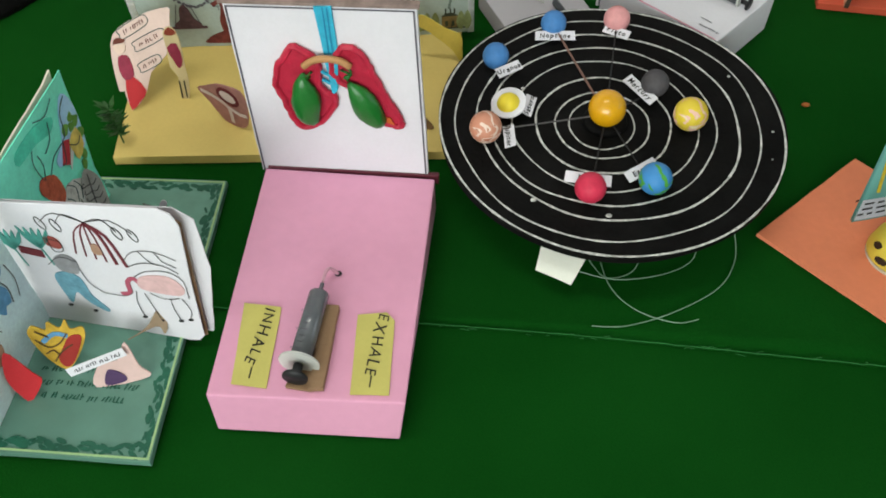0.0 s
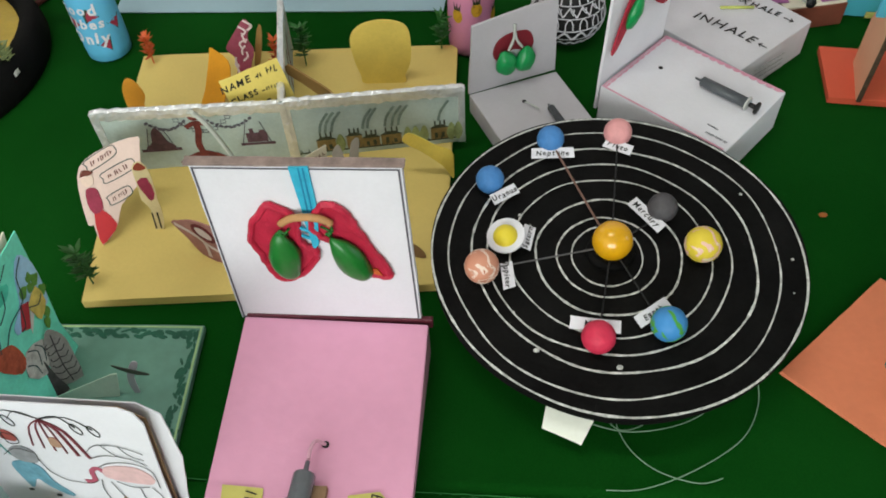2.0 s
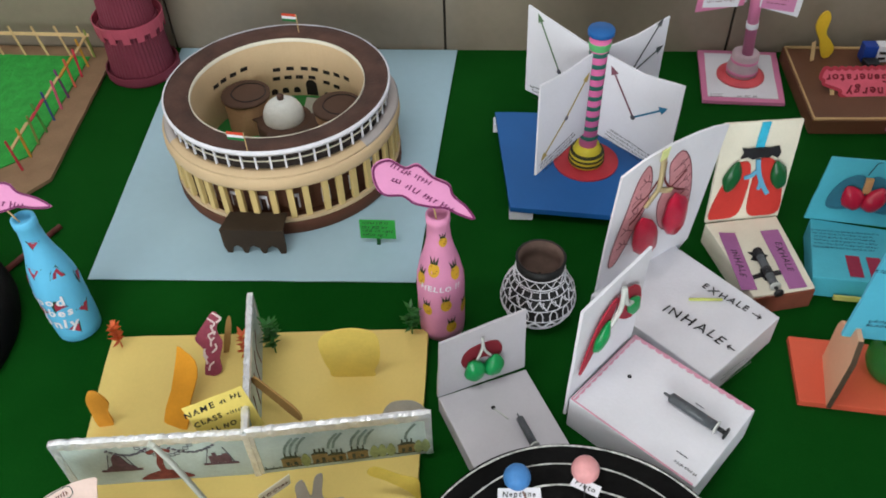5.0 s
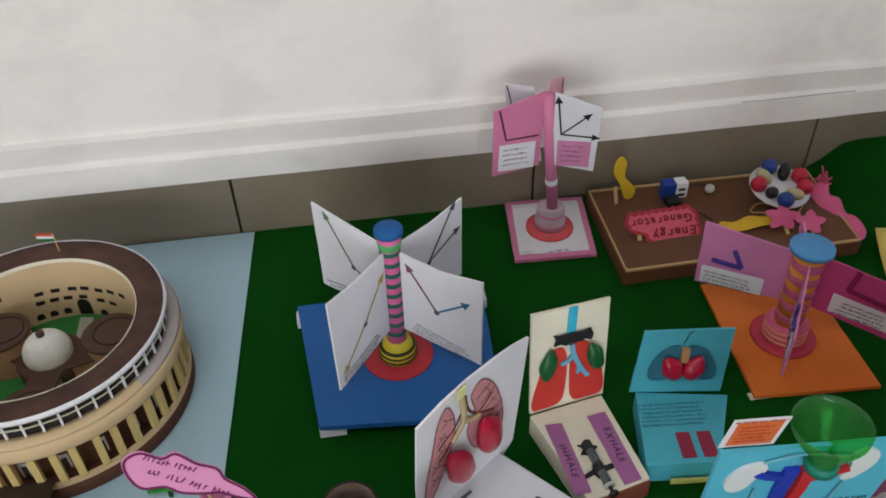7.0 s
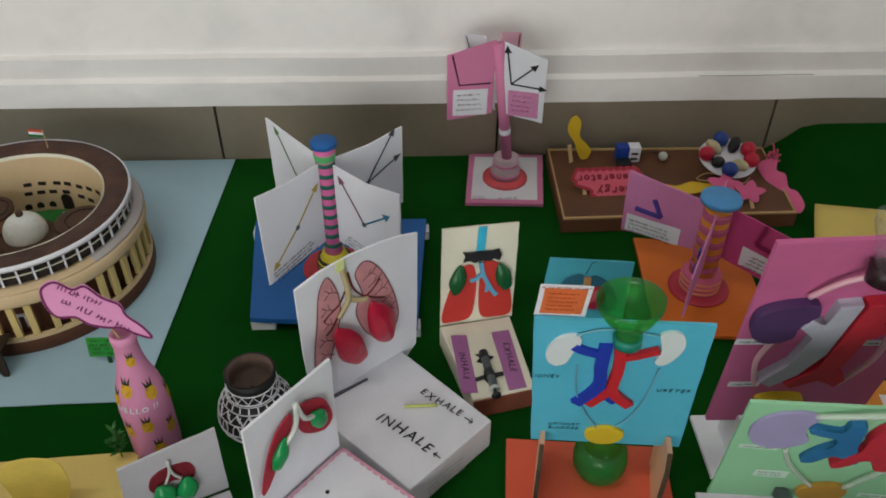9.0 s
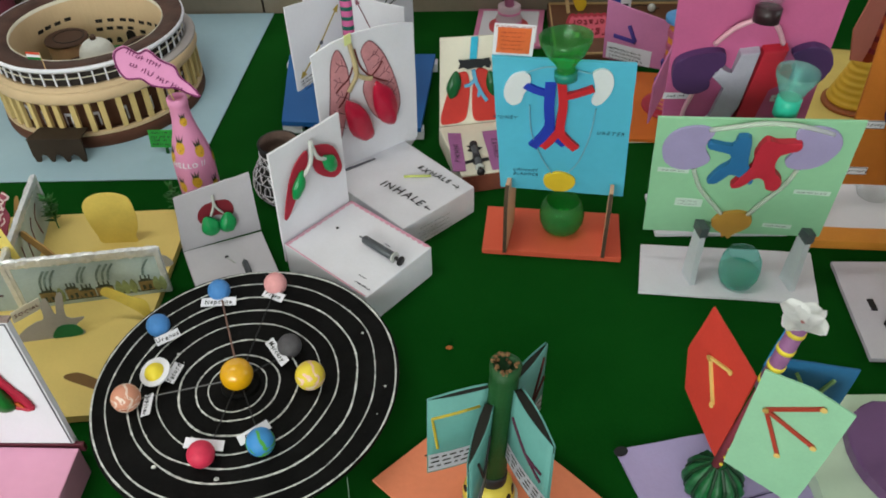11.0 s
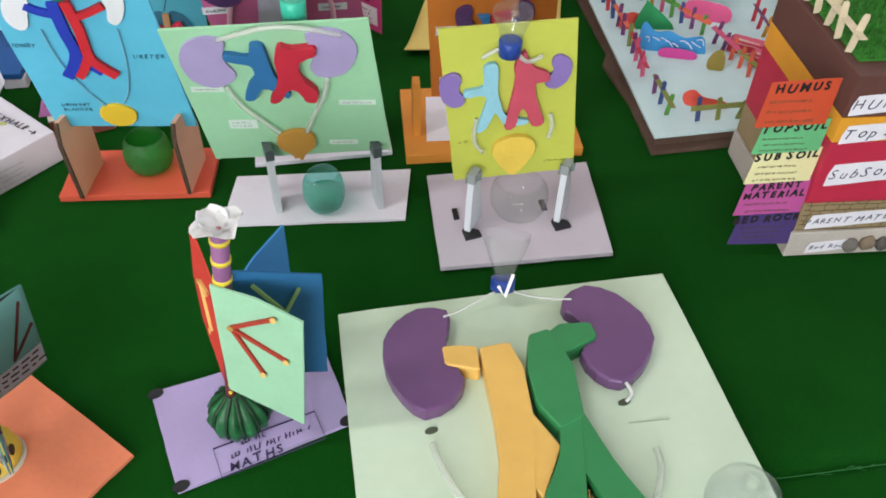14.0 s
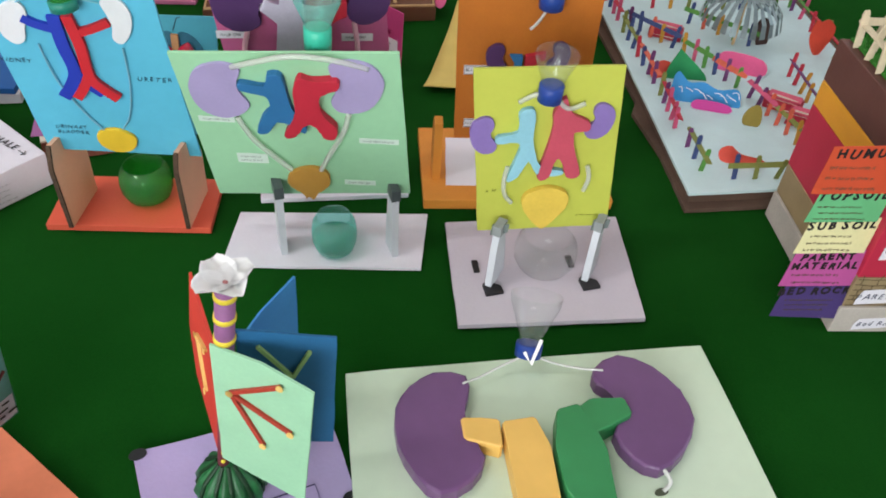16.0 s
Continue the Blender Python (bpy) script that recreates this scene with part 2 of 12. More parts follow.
def stroke(bm, pts, width, m, w0=0.0004, w1=0.0009, closed=False, curve=0):
    """A drawn line of some width."""
    if curve:
        pts = smooth_loop(pts, curve, closed)
    P = [Vector((p[0], p[1])) for p in pts]
    k = len(P)
    L, R = [], []
    for i in range(k):
        a = P[i - 1] if (i or closed) else P[i]
        b = P[(i + 1) % k] if (i < k - 1 or closed) else P[i]
        d = (b - a)
        d = d.normalized() if d.length > 1e-9 else Vector((1, 0))
        nn = Vector((-d.y, d.x)) * width / 2
        L.append(P[i] + nn)
        R.append(P[i] - nn)
    v = [[bm.verts.new(m @ Vector((q.x, q.y, w))) for q in side] for side in (L, R) for w in (w0, w1)]
    l0, l1, r0, r1 = v
    for i in range(k if closed else k - 1):
        j = (i + 1) % k
        bm.faces.new((l1[i], r1[i], r1[j], l1[j]))
        bm.faces.new((l0[i], l1[i], l1[j], l0[j]))
        bm.faces.new((r1[i], r0[i], r0[j], r1[j]))
        bm.faces.new((l0[j], r0[j], r0[i], l0[i]))
    if not closed:
        bm.faces.new((l0[0], r0[0], r1[0], l1[0]))
        bm.faces.new((l1[-1], r1[-1], r0[-1], l0[-1]))
    return bm


def ring(bm, cx, cy, r, width, m, w0=0.0004, w1=0.0009, n=72, wob=0.0, seed=0):
    """A hand-painted ring: unsteady radius and brush width."""
    rnd = random.Random(seed)
    ph = [rnd.uniform(0, 6.28) for _ in range(4)]
    rows = []
    for i in range(n):
        a = 2 * math.pi * i / n
        rr = r * (1 + wob * (math.sin(2 * a + ph[0]) + 0.6 * math.sin(5 * a + ph[1]) + 0.4 * math.sin(9 * a + ph[2])))
        h = width * 0.5 * (0.72 + 0.55 * noise.noise((math.cos(a) * 9 * r * 20, math.sin(a) * 9 * r * 20, seed * 3.1)))
        c, s = math.cos(a), math.sin(a)
        rows.append([bm.verts.new(m @ Vector((cx + q * c, cy + q * s, w))) for q, w in ((rr - h, w0), (rr - h, w1), (rr + h, w1), (rr + h, w0))])
    for i in range(n):
        a, b = rows[i], rows[(i + 1) % n]
        for k in range(4):
            bm.faces.new((a[k], a[(k + 1) % 4], b[(k + 1) % 4], b[k]))
    return bm

def lathe(bm, prof, n=32, m=None, cap=True):
    """A turned body from (radius, height) pairs."""
    m = m or Matrix()
    rows = []
    for r, z in prof:
        rows.append([bm.verts.new(m @ Vector((r * math.cos(2 * math.pi * i / n), r * math.sin(2 * math.pi * i / n), z))) for i in range(n)])
    for a, b in zip(rows, rows[1:]):
        for i in range(n):
            bm.faces.new((a[i], a[(i + 1) % n], b[(i + 1) % n], b[i]))
    if cap:
        bm.faces.new(rows[0][::-1])
        bm.faces.new(rows[-1])
    return bm


def hoop(bm, prof, n=32, m=None):
    """A turned ring whose section is a closed loop."""
    return lathe(bm, prof + prof[:1], n, m, False)


def shell(bm, prof, th, n=32, m=None):
    """A thin-walled turned vessel, open at the top."""
    inner = [(max(r - th, 0.0005), z + (th if i == 0 else 0)) for i, (r, z) in enumerate(prof)]
    return lathe(bm, prof + inner[::-1], n, m)


def ball(bm, c, r, seg=24, sq=(1, 1, 1), m=None):
    t = Matrix.Translation(c) @ Matrix.Diagonal((r * sq[0], r * sq[1], r * sq[2], 1))
    bmesh.ops.create_uvsphere(bm, u_segments=seg, v_segments=seg * 2 // 3, radius=1.0, matrix=(m @ t) if m is not None else t)
    return bm


def tube(bm, pts, r, n=8, curve=0, cap=True, r1=None):
    P = [Vector(p) for p in pts]
    if curve:
        P = [Vector(p) for p in smooth_loop([tuple(p) for p in P], curve, False)]
    rows, k = [], len(P)
    side = None
    for i in range(k):
        d = (P[min(i + 1, k - 1)] - P[max(i - 1, 0)]).normalized()
        if side is None:
            side = d.orthogonal().normalized()
        side = (side - d * side.dot(d)).normalized()
        up = d.cross(side)
        rr = r if r1 is None else r + (r1 - r) * i / (k - 1)
        rows.append([bm.verts.new(P[i] + rr * (math.cos(2 * math.pi * j / n) * side + math.sin(2 * math.pi * j / n) * up)) for j in range(n)])
    for a, b in zip(rows, rows[1:]):
        for j in range(n):
            bm.faces.new((a[j], a[(j + 1) % n], b[(j + 1) % n], b[j]))
    if cap:
        bm.faces.new(rows[0][::-1])
        bm.faces.new(rows[-1])
    return bm


def letters(body, size, m, x=0.0, y=0.0, turn=0.0, shear=0.15, align="CENTER", thick=0.0):
    """Hand lettering on the plane of m: each letter a little turned and shifted."""
    rnd = random.Random(body)
    out, pen = [], 0.0
    for ch in body:
        if ch == " ":
            pen += size * 0.34
            continue
        cu = bpy.data.curves.new("lettering", "FONT")
        cu.body, cu.size, cu.shear, cu.align_x, cu.align_y, cu.resolution_u = ch, size * rnd.uniform(0.92, 1.1), shear + rnd.uniform(-0.08, 0.08), "LEFT", "CENTER", 2
        cu.extrude, cu.offset = 0.0002, thick - size * 0.006
        ob = bpy.data.objects.new("lettering", cu)
        me = bpy.data.meshes.new_from_object(ob)
        if len(me.vertices):
            w = max(v.co.x for v in me.vertices)
            me.transform(pose(pen, rnd.uniform(-0.05, 0.05) * size, 0, 0, 0, rnd.uniform(-6, 6)))
            out.append(me)
            pen += w + size * 0.11
        bpy.data.objects.remove(ob)
        bpy.data.curves.remove(cu)
    bm = bmesh.new()
    for me in out:
        bm.from_mesh(me)
        bpy.data.meshes.remove(me)
    shift = Matrix.Translation((-pen / 2 if align == "CENTER" else 0, 0, 0))
    bmesh.ops.transform(bm, matrix=m @ pose(x, y, 0.0009, 0, 0, turn) @ shift, verts=bm.verts)
    return bm

def scribble(bm, m, x0, x1, y0, y1, rows, seed=0, height=0.5):
    """Handwriting that cannot be read: words of small plain bars in lines."""
    rnd = random.Random(seed)
    gap = (y1 - y0) / rows
    h = gap * min(0.8, height * 1.6)
    pitch, th = h * 0.52, max(h * 0.17, 0.0005)
    for i in range(rows):
        yc, x = y1 - (i + 0.5) * gap, x0 + rnd.uniform(0, 0.06) * (x1 - x0)
        end = x1 - rnd.uniform(0, 0.18) * (x1 - x0) * (rows > 1)
        while x < end - pitch:
            drift = rnd.uniform(-0.1, 0.1) * h
            for _ in range(rnd.randint(2, 6)):
                if x > end - pitch:
                    break
                k, c = rnd.uniform(0.24, 0.48) * h, yc + drift + rnd.uniform(-0.08, 0.08) * h
                lean = rnd.uniform(0.0, 0.3) * h
                prism(bm, [(x, c - k), (x + th, c - k), (x + th + lean, c + k), (x + lean, c + k)], m, 0.0004, 0.0008)
                if rnd.random() < 0.6:
                    q = c + rnd.choice((-0.9, 0.0, 0.8)) * k
                    prism(bm, [(x + th, q - th * 0.5), (x + pitch * 0.9, q - th * 0.4), (x + pitch * 0.9, q + th * 0.5), (x + th, q + th * 0.4)], m, 0.0004, 0.00075)
                x += pitch
            x += pitch * 0.9
    return bm

def merge(a, b):
    me = bpy.data.meshes.new("tmp")
    b.to_mesh(me)
    b.free()
    a.from_mesh(me)
    bpy.data.meshes.remove(me)
    return a


B = bmesh.new

# ---------- the room ----------
def cloth_material():
    m = mat("green_tablecloth", "05400a", 0.9, 0.22, 4, 0.22, 520, spec=0.06)
    b = m.node_tree.nodes["Principled BSDF"]
    b.inputs["Sheen Weight"].default_value = 0.08
    b.inputs["Sheen Roughness"].default_value = 0.5
    b.inputs["Sheen Tint"].default_value = (0.12, 0.8, 0.1, 1)
    return m

def wall_material():
    """Old limewash: soft grey smudges, brush streaks and stains."""
    m = mat("stained_white_plaster", "efe9e8", 0.85, 0.05, 2.2, 0.25, 40, wear=0.12)
    n, l = m.node_tree.nodes, m.node_tree.links
    b = n["Principled BSDF"]
    old = b.inputs["Base Color"].links[0].from_socket
    tc, mp = n.new("ShaderNodeTexCoord"), n.new("ShaderNodeMapping")
    mp.inputs["Scale"].default_value = (1.6, 1.0, 2.6)
    l.new(tc.outputs["Object"], mp.inputs["Vector"])
    ns = n.new("ShaderNodeTexNoise")
    ns.inputs["Scale"].default_value, ns.inputs["Detail"].default_value, ns.inputs["Distortion"].default_value = 2.4, 6, 0.6
    l.new(mp.outputs[0], ns.inputs["Vector"])
    rp = n.new("ShaderNodeValToRGB")
    rp.color_ramp.elements[0].position, rp.color_ramp.elements[1].position = 0.5, 0.74
    rp.color_ramp.elements[1].color = (0.26, 0.26, 0.26, 1)
    l.new(ns.outputs["Fac"], rp.inputs["Fac"])
    mx = n.new("ShaderNodeMix")
    mx.data_type = "RGBA"
    mx.inputs[7].default_value = (0.34, 0.335, 0.34, 1)
    l.new(rp.outputs["Color"], mx.inputs[0])
    l.new(old, mx.inputs[6])
    l.new(mx.outputs[2], b.inputs["Base Color"])
    return m

def tile_material():
    return mat("brown_glazed_tile", "857a6b", 0.25, 0.1, 5, 0.05, 60, coat=0.2)


cloth, plaster, tile = cloth_material(), wall_material(), tile_material()


def cloth_height(x, y):
    z = 0.0012 * noise.noise((x * 5, y * 5, 0.3)) - 0.0012
    up = max(0.0, min(1.0, (x - 1.24) / 0.1)) * max(0.0, min(1.0, (y - 1.9) / 0.2))
    return z + 0.068 * up * up * (2 - up)


def cloth_sheet(name, x0, x1, y0, y1, dz, fringe, label):
    bm = B()
    nx, ny = 150, 70
    g = []
    for j in range(ny + 1):
        row = []
        for i in range(nx + 1):
            x = x0 + (x1 - x0) * i / nx
            y = y0 + (y1 - y0) * j / ny
            if j == 0 and fringe:
                y += 0.006 * noise.noise((x * 2.2, 1.0, 0)) + 0.0022 * noise.noise((x * 60, 3.0, 0)) - 0.022 * (x - 0.3)
            row.append(bm.verts.new((x, y, cloth_height(x, y) + dz)))
        g.append(row)
    for j in range(ny):
        for i in range(nx):
            bm.faces.new((g[j][i], g[j][i + 1], g[j + 1][i + 1], g[j + 1][i]))
    low = [bm.verts.new((v.co.x, v.co.y - (0 if fringe else 0.01), v.co.z - (0.0025 if fringe else 0.55))) for v in g[0]]
    for i in range(nx):
        bm.faces.new((low[i], low[i + 1], g[0][i + 1], g[0][i]))
    ob = solo(name, bm, cloth, label, "tablecloth", smooth=True)
    return ob


back_cloth = cloth_sheet("tablecloth", -1.9, 3.8, 0.639, 2.108, 0.0, True, "dark green cotton tablecloth with a frayed front edge")
cloth_sheet("tablecloth", -1.9, 3.8, 0.02, 0.72, -0.003, False, "dark green cotton cloth hanging over the table front")

# frayed threads along the cloth edge
bm = B()
rnd = random.Random(4)
for i in range(90):
    x = rnd.uniform(-0.2, 1.75)
    y = 0.639 - 0.022 * (x - 0.3) + 0.006 * noise.noise((x * 2.2, 1.0, 0)) + rnd.uniform(-0.004, 0.002)
    a = rnd.uniform(-0.6, 0.6)
    L = rnd.uniform(0.003, 0.01)
    tube(bm, [(x, y, 0.0006), (x + L * 0.5, y + L * 0.3 * a, 0.0016), (x + L, y + L * 0.5 * a, 0.0008)], 0.00035, 4)
part("fringe", bm, mat("green_thread", "2c6e38", 0.9, 0.2, 60, 0.0), back_cloth, "loose green threads")

bm = B()
pts = []
for i in range(260):
    x = -0.6 + 0.01 * i
    pts.append((x, 0.639 - 0.022 * (x - 0.3) + 0.006 * noise.noise((x * 2.2, 1.0, 0)) + 0.0008 * noise.noise((x * 90, 2.0, 0)), 0.0006 + 0.0006 * noise.noise((x * 40, 5.0, 0))))
tube(bm, pts, 0.0005, 5)
part("hem_thread", bm, mat("green_thread", "2c6e38"), back_cloth, "pale green thread along the frayed edge")

# table under the cloth
bm = B()
box(bm, -1.88, 3.78, 0.05, 2.09, -0.045, -0.008, 0.003)
table = thing("long_table", 0.9, 1.0, -0.75, 0, "long plain wooden table hidden under green cloth", "table")
part("tabletop", bm, wood, table).matrix_parent_inverse = table.matrix_world.inverted()
for lx in (-1.8, 0.9, 3.7):
    for ly in (0.15, 2.0):
        bm = B()
        box(bm, lx - 0.03, lx + 0.03, ly - 0.03, ly + 0.03, -0.75, -0.045, 0.003)
        part("leg", bm, wood, table).matrix_parent_inverse = table.matrix_world.inverted()

# walls, floor, ceiling
XL, XR, YF, YB, ZF, ZC = -2.0, 3.9, -2.4, 2.11, -0.75, 2.2


def wall(name, pieces, material, label):
    bm = B()
    for p in pieces:
        box(bm, *p)
    return solo(name, bm, material, label, "wall", kind="structure")


wall("wall_back", [(XL - 0.2, XR + 0.2, YB + 0.012, YB + 0.2, ZF, ZC)], plaster, "stained white plaster wall above brown tiles")
wall("wall_front", [(XL, -1.8, YF - 0.2, YF, ZF, ZC), (0.8, XR, YF - 0.2, YF, ZF, ZC), (-1.8, 0.8, YF - 0.2, YF, ZF, 0.5), (-1.8, 0.8, YF - 0.2, YF, 1.8, ZC)], plaster, "white plaster wall with a wide window opening")
wall("wall_left", [(XL - 0.2, XL, YF - 0.2, YB + 0.012, ZF, ZC)], plaster, "plain white plaster side wall")
wall("wall_right", [(XR, XR + 0.2, YF - 0.2, -0.6, ZF, ZC), (XR, XR + 0.2, 1.6, YB + 0.012, ZF, ZC), (XR, XR + 0.2, -0.6, 1.6, ZF, 0.5), (XR, XR + 0.2, -0.6, 1.6, 1.8, ZC)], plaster, "white plaster wall with a window opening")
wall("floor", [(XL - 0.2, XR + 0.2, YF - 0.2, YB + 0.2, ZF - 0.1, ZF)], mat("grey_terrazzo", "8a857c", 0.4, 0.15, 8, 0.05), "grey terrazzo floor")
wall("ceiling", [(XL - 0.2, XR + 0.2, YF - 0.2, YB + 0.2, ZC, ZC + 0.1)], mat("white_ceiling", "d8d8d4", 0.9, 0.05), "plain white ceiling")

# the plaster ledge above the tiles
bm = B()
prof = [(YB - 0.006, 0.128), (YB - 0.006, 0.181), (YB + 0.004, 0.189), (YB - 0.003, 0.233), (YB + 0.013, 0.2375), (YB + 0.013, 0.128)]
N = 90
rows = []
for i in range(N + 1):
    x = XL + (XR - XL) * i / N
    rows.append([bm.verts.new((x, y + 0.0016 * noise.noise((x * 7, z * 20, 2)), z + 0.0025 * noise.noise((x * 4, z * 9, 5)))) for y, z in prof])
for a, b in zip(rows, rows[1:]):
    for k in range(len(prof)):
        bm.faces.new((a[k], b[k], b[(k + 1) % len(prof)], a[(k + 1) % len(prof)]))
solo("trim_ledge", bm, plaster, "uneven white plaster band above the tiles", "ledge", kind="structure", smooth=False)
bm = B()
for i in range(46):
    x = -0.9 + i * 0.06
    if noise.noise((x * 3, 8, 1)) > 0.08:
        tube(bm, [(x, YB - 0.006, 0.1845 + 0.002 * noise.noise((x * 9, 0, 0))), (x + 0.06, YB - 0.006, 0.1845 + 0.002 * noise.noise(((x + 0.06) * 9, 0, 0)))], 0.0006, 5)
solo("trim_crack", bm, mat("grey_crack", "77757a", 0.9), "thin dark crack along the plaster ledge", "crack", kind="structure")

# tiles of the dado, each a piece
bm = B()
box(bm, XL, XR, YB + 0.004, YB + 0.0125, -0.75, 0.128)
dado = solo("trim_tile_backing", bm, mat("dark_grout", "2e2822", 0.9), "dark grout behind brown wall tiles", "tile backing", kind="structure")
for i in range(-4, 7):
    bm = B()
    x = 0.078 + 0.5905 * i
    box(bm, x + 0.0025, min(x + 0.588, XR), YB - 0.004, YB + 0.004, -0.3, 0.127, 0.0012)
    part("tile", bm, tile, dado)

# ---------- shared pieces of the models ----------
def card_box(root, quad, z0, z1, material, name="box", label="", flare=0.0, foot=None):
    """A covered carton whose top outline is a quad, a little wider at the foot."""
    bm = B()
    c = sum((Vector(p) for p in quad), Vector((0, 0))) / 4
    lo = [bm.verts.new((c.x + (p[0] - c.x) * (1 + flare), c.y + (p[1] - c.y) * (1 + flare), z0)) for p in (foot or quad)]
    hi = [bm.verts.new((p[0], p[1], z1)) for p in quad]
    bm.faces.new(hi)
    bm.faces.new(lo[::-1])
    for i in range(4):
        bm.faces.new((lo[i], lo[(i + 1) % 4], hi[(i + 1) % 4], hi[i]))
    bmesh.ops.bevel(bm, geom=list(bm.edges), offset=0.002, segments=2, affect="EDGES", profile=0.6)
    return part(name, bm, material, root, label)


def syringe(root, m, L=0.085, r=0.0075, name="syringe", dark=None):
    """A medical syringe lying along the frame's up, its tip at the far end."""
    t = m @ pose(0, 0, r + 0.001, -90, 0, 0)
    bm = B()
    lathe(bm, [(r, 0), (r, L * 0.78), (r * 0.9, L * 0.8), (r * 0.25, L * 0.83), (r * 0.2, L * 0.92)], 20, t)
    body = part(name, bm, dark or syr, root, "grey plastic syringe with a black plunger", True)
    bm = B()
    lathe(bm, [(r * 1.05, L * 0.0 - 0.0008), (r * (1.9 if dark is None else 1.3), -0.0008), (r * (1.9 if dark is None else 1.3), 0.0012), (r * 1.05, 0.0012)], 20, t @ Matrix.Diagonal((1, 1, 1, 1)))
    part("flange", bm, clearwhite, body)
    bm = B()
    lathe(bm, [(r * 0.45, -L * 0.14), (r * 0.45, -0.002)], 12, t)
    lathe(bm, [(r * 1.15, -L * 0.17), (r * 1.2, -L * 0.155), (r * 1.15, -L * 0.14)], 18, t)
    part("plunger", bm, rubber, body, "black plunger", True)
    bm = B()
    for i in range(9):
        z = L * (0.1 + 0.07 * i)
        w = r * (0.9 if i % 3 == 0 else 0.5)
        prism(bm, rect(-w, w * 0.2, z - 0.0004, z + 0.0004), m @ Matrix.Translation((0, 0, 2 * r + 0.0011)), 0, 0.0003)
    part("scale", bm, greyink, body)
    return body


def balloon(bm, m, cx, cy, rx, ry, tilt=0.0, bulge=0.011):
    """A slack little balloon hanging on a panel."""
    t = m @ pose(cx, cy, bulge * 0.8, 0, 0, tilt) @ Matrix.Diagonal((rx, ry, bulge, 1))
    r = bmesh.ops.create_uvsphere(bm, u_segments=20, v_segments=14, radius=1.0)
    for v in r["verts"]:
        x, y, z = v.co
        k = 1.0 - 0.38 * max(0.0, y) ** 1.5 * 1.0
        v.co = (x * k + 0.05 * math.sin(5 * y), y * (1.12 if y > 0 else 1), z * k)
        v.co += 0.11 * noise.noise_vector((x * 1.8 + cx * 90, y * 1.8 + cy * 90, z * 1.8))
    bmesh.ops.transform(bm, matrix=t, verts=r["verts"])
    return bm


def knot(bm, m, x, y, s=0.006, seed=1):
    rnd = random.Random(seed)
    for i in range(5):
        a = rnd.uniform(0, 6.28)
        tube(bm, [(m @ Vector((x, y, 0.008))), (m @ Vector((x + s * math.cos(a), y + s * math.sin(a), 0.010))), (m @ Vector((x + 1.8 * s * math.cos(a + 0.5), y + 1.8 * s * math.sin(a + 0.5), 0.006)))], 0.0012, 6)
    return bm


def plug_plant(root, x, y, z, h, material, name="plastic_plant", seed=0, n=16, spread=0.5):
    """A sprig of plastic aquarium leaves."""
    rnd = random.Random(seed)
    bm = B()
    tube(bm, [(x, y, z), (x, y, z + h * 0.8)], 0.0011, 5)
    for i in range(int(n * 3)):
        a = rnd.uniform(0, 6.28)
        hz = z + h * rnd.uniform(0.25, 0.95)
        L = h * rnd.uniform(0.14, 0.3)
        d = Vector((math.cos(a), math.sin(a), rnd.uniform(0.2, 0.9))).normalized()
        s = d.cross(Vector((0, 0, 1))).normalized() * L * 0.17
        o = Vector((x, y, hz))
        p = [o, o + d * L * 0.5 + s, o + d * L, o + d * L * 0.5 - s]
        q = [v + Vector((0, 0, 0.0008)) for v in p]
        a0 = [bm.verts.new(v) for v in p]
        b0 = [bm.verts.new(v) for v in q]
        bm.faces.new(b0)
        bm.faces.new(a0[::-1])
        for k in range(4):
            bm.faces.new((a0[k], a0[(k + 1) % 4], b0[(k + 1) % 4], b0[k]))
    return part(name, bm, material, root, "")


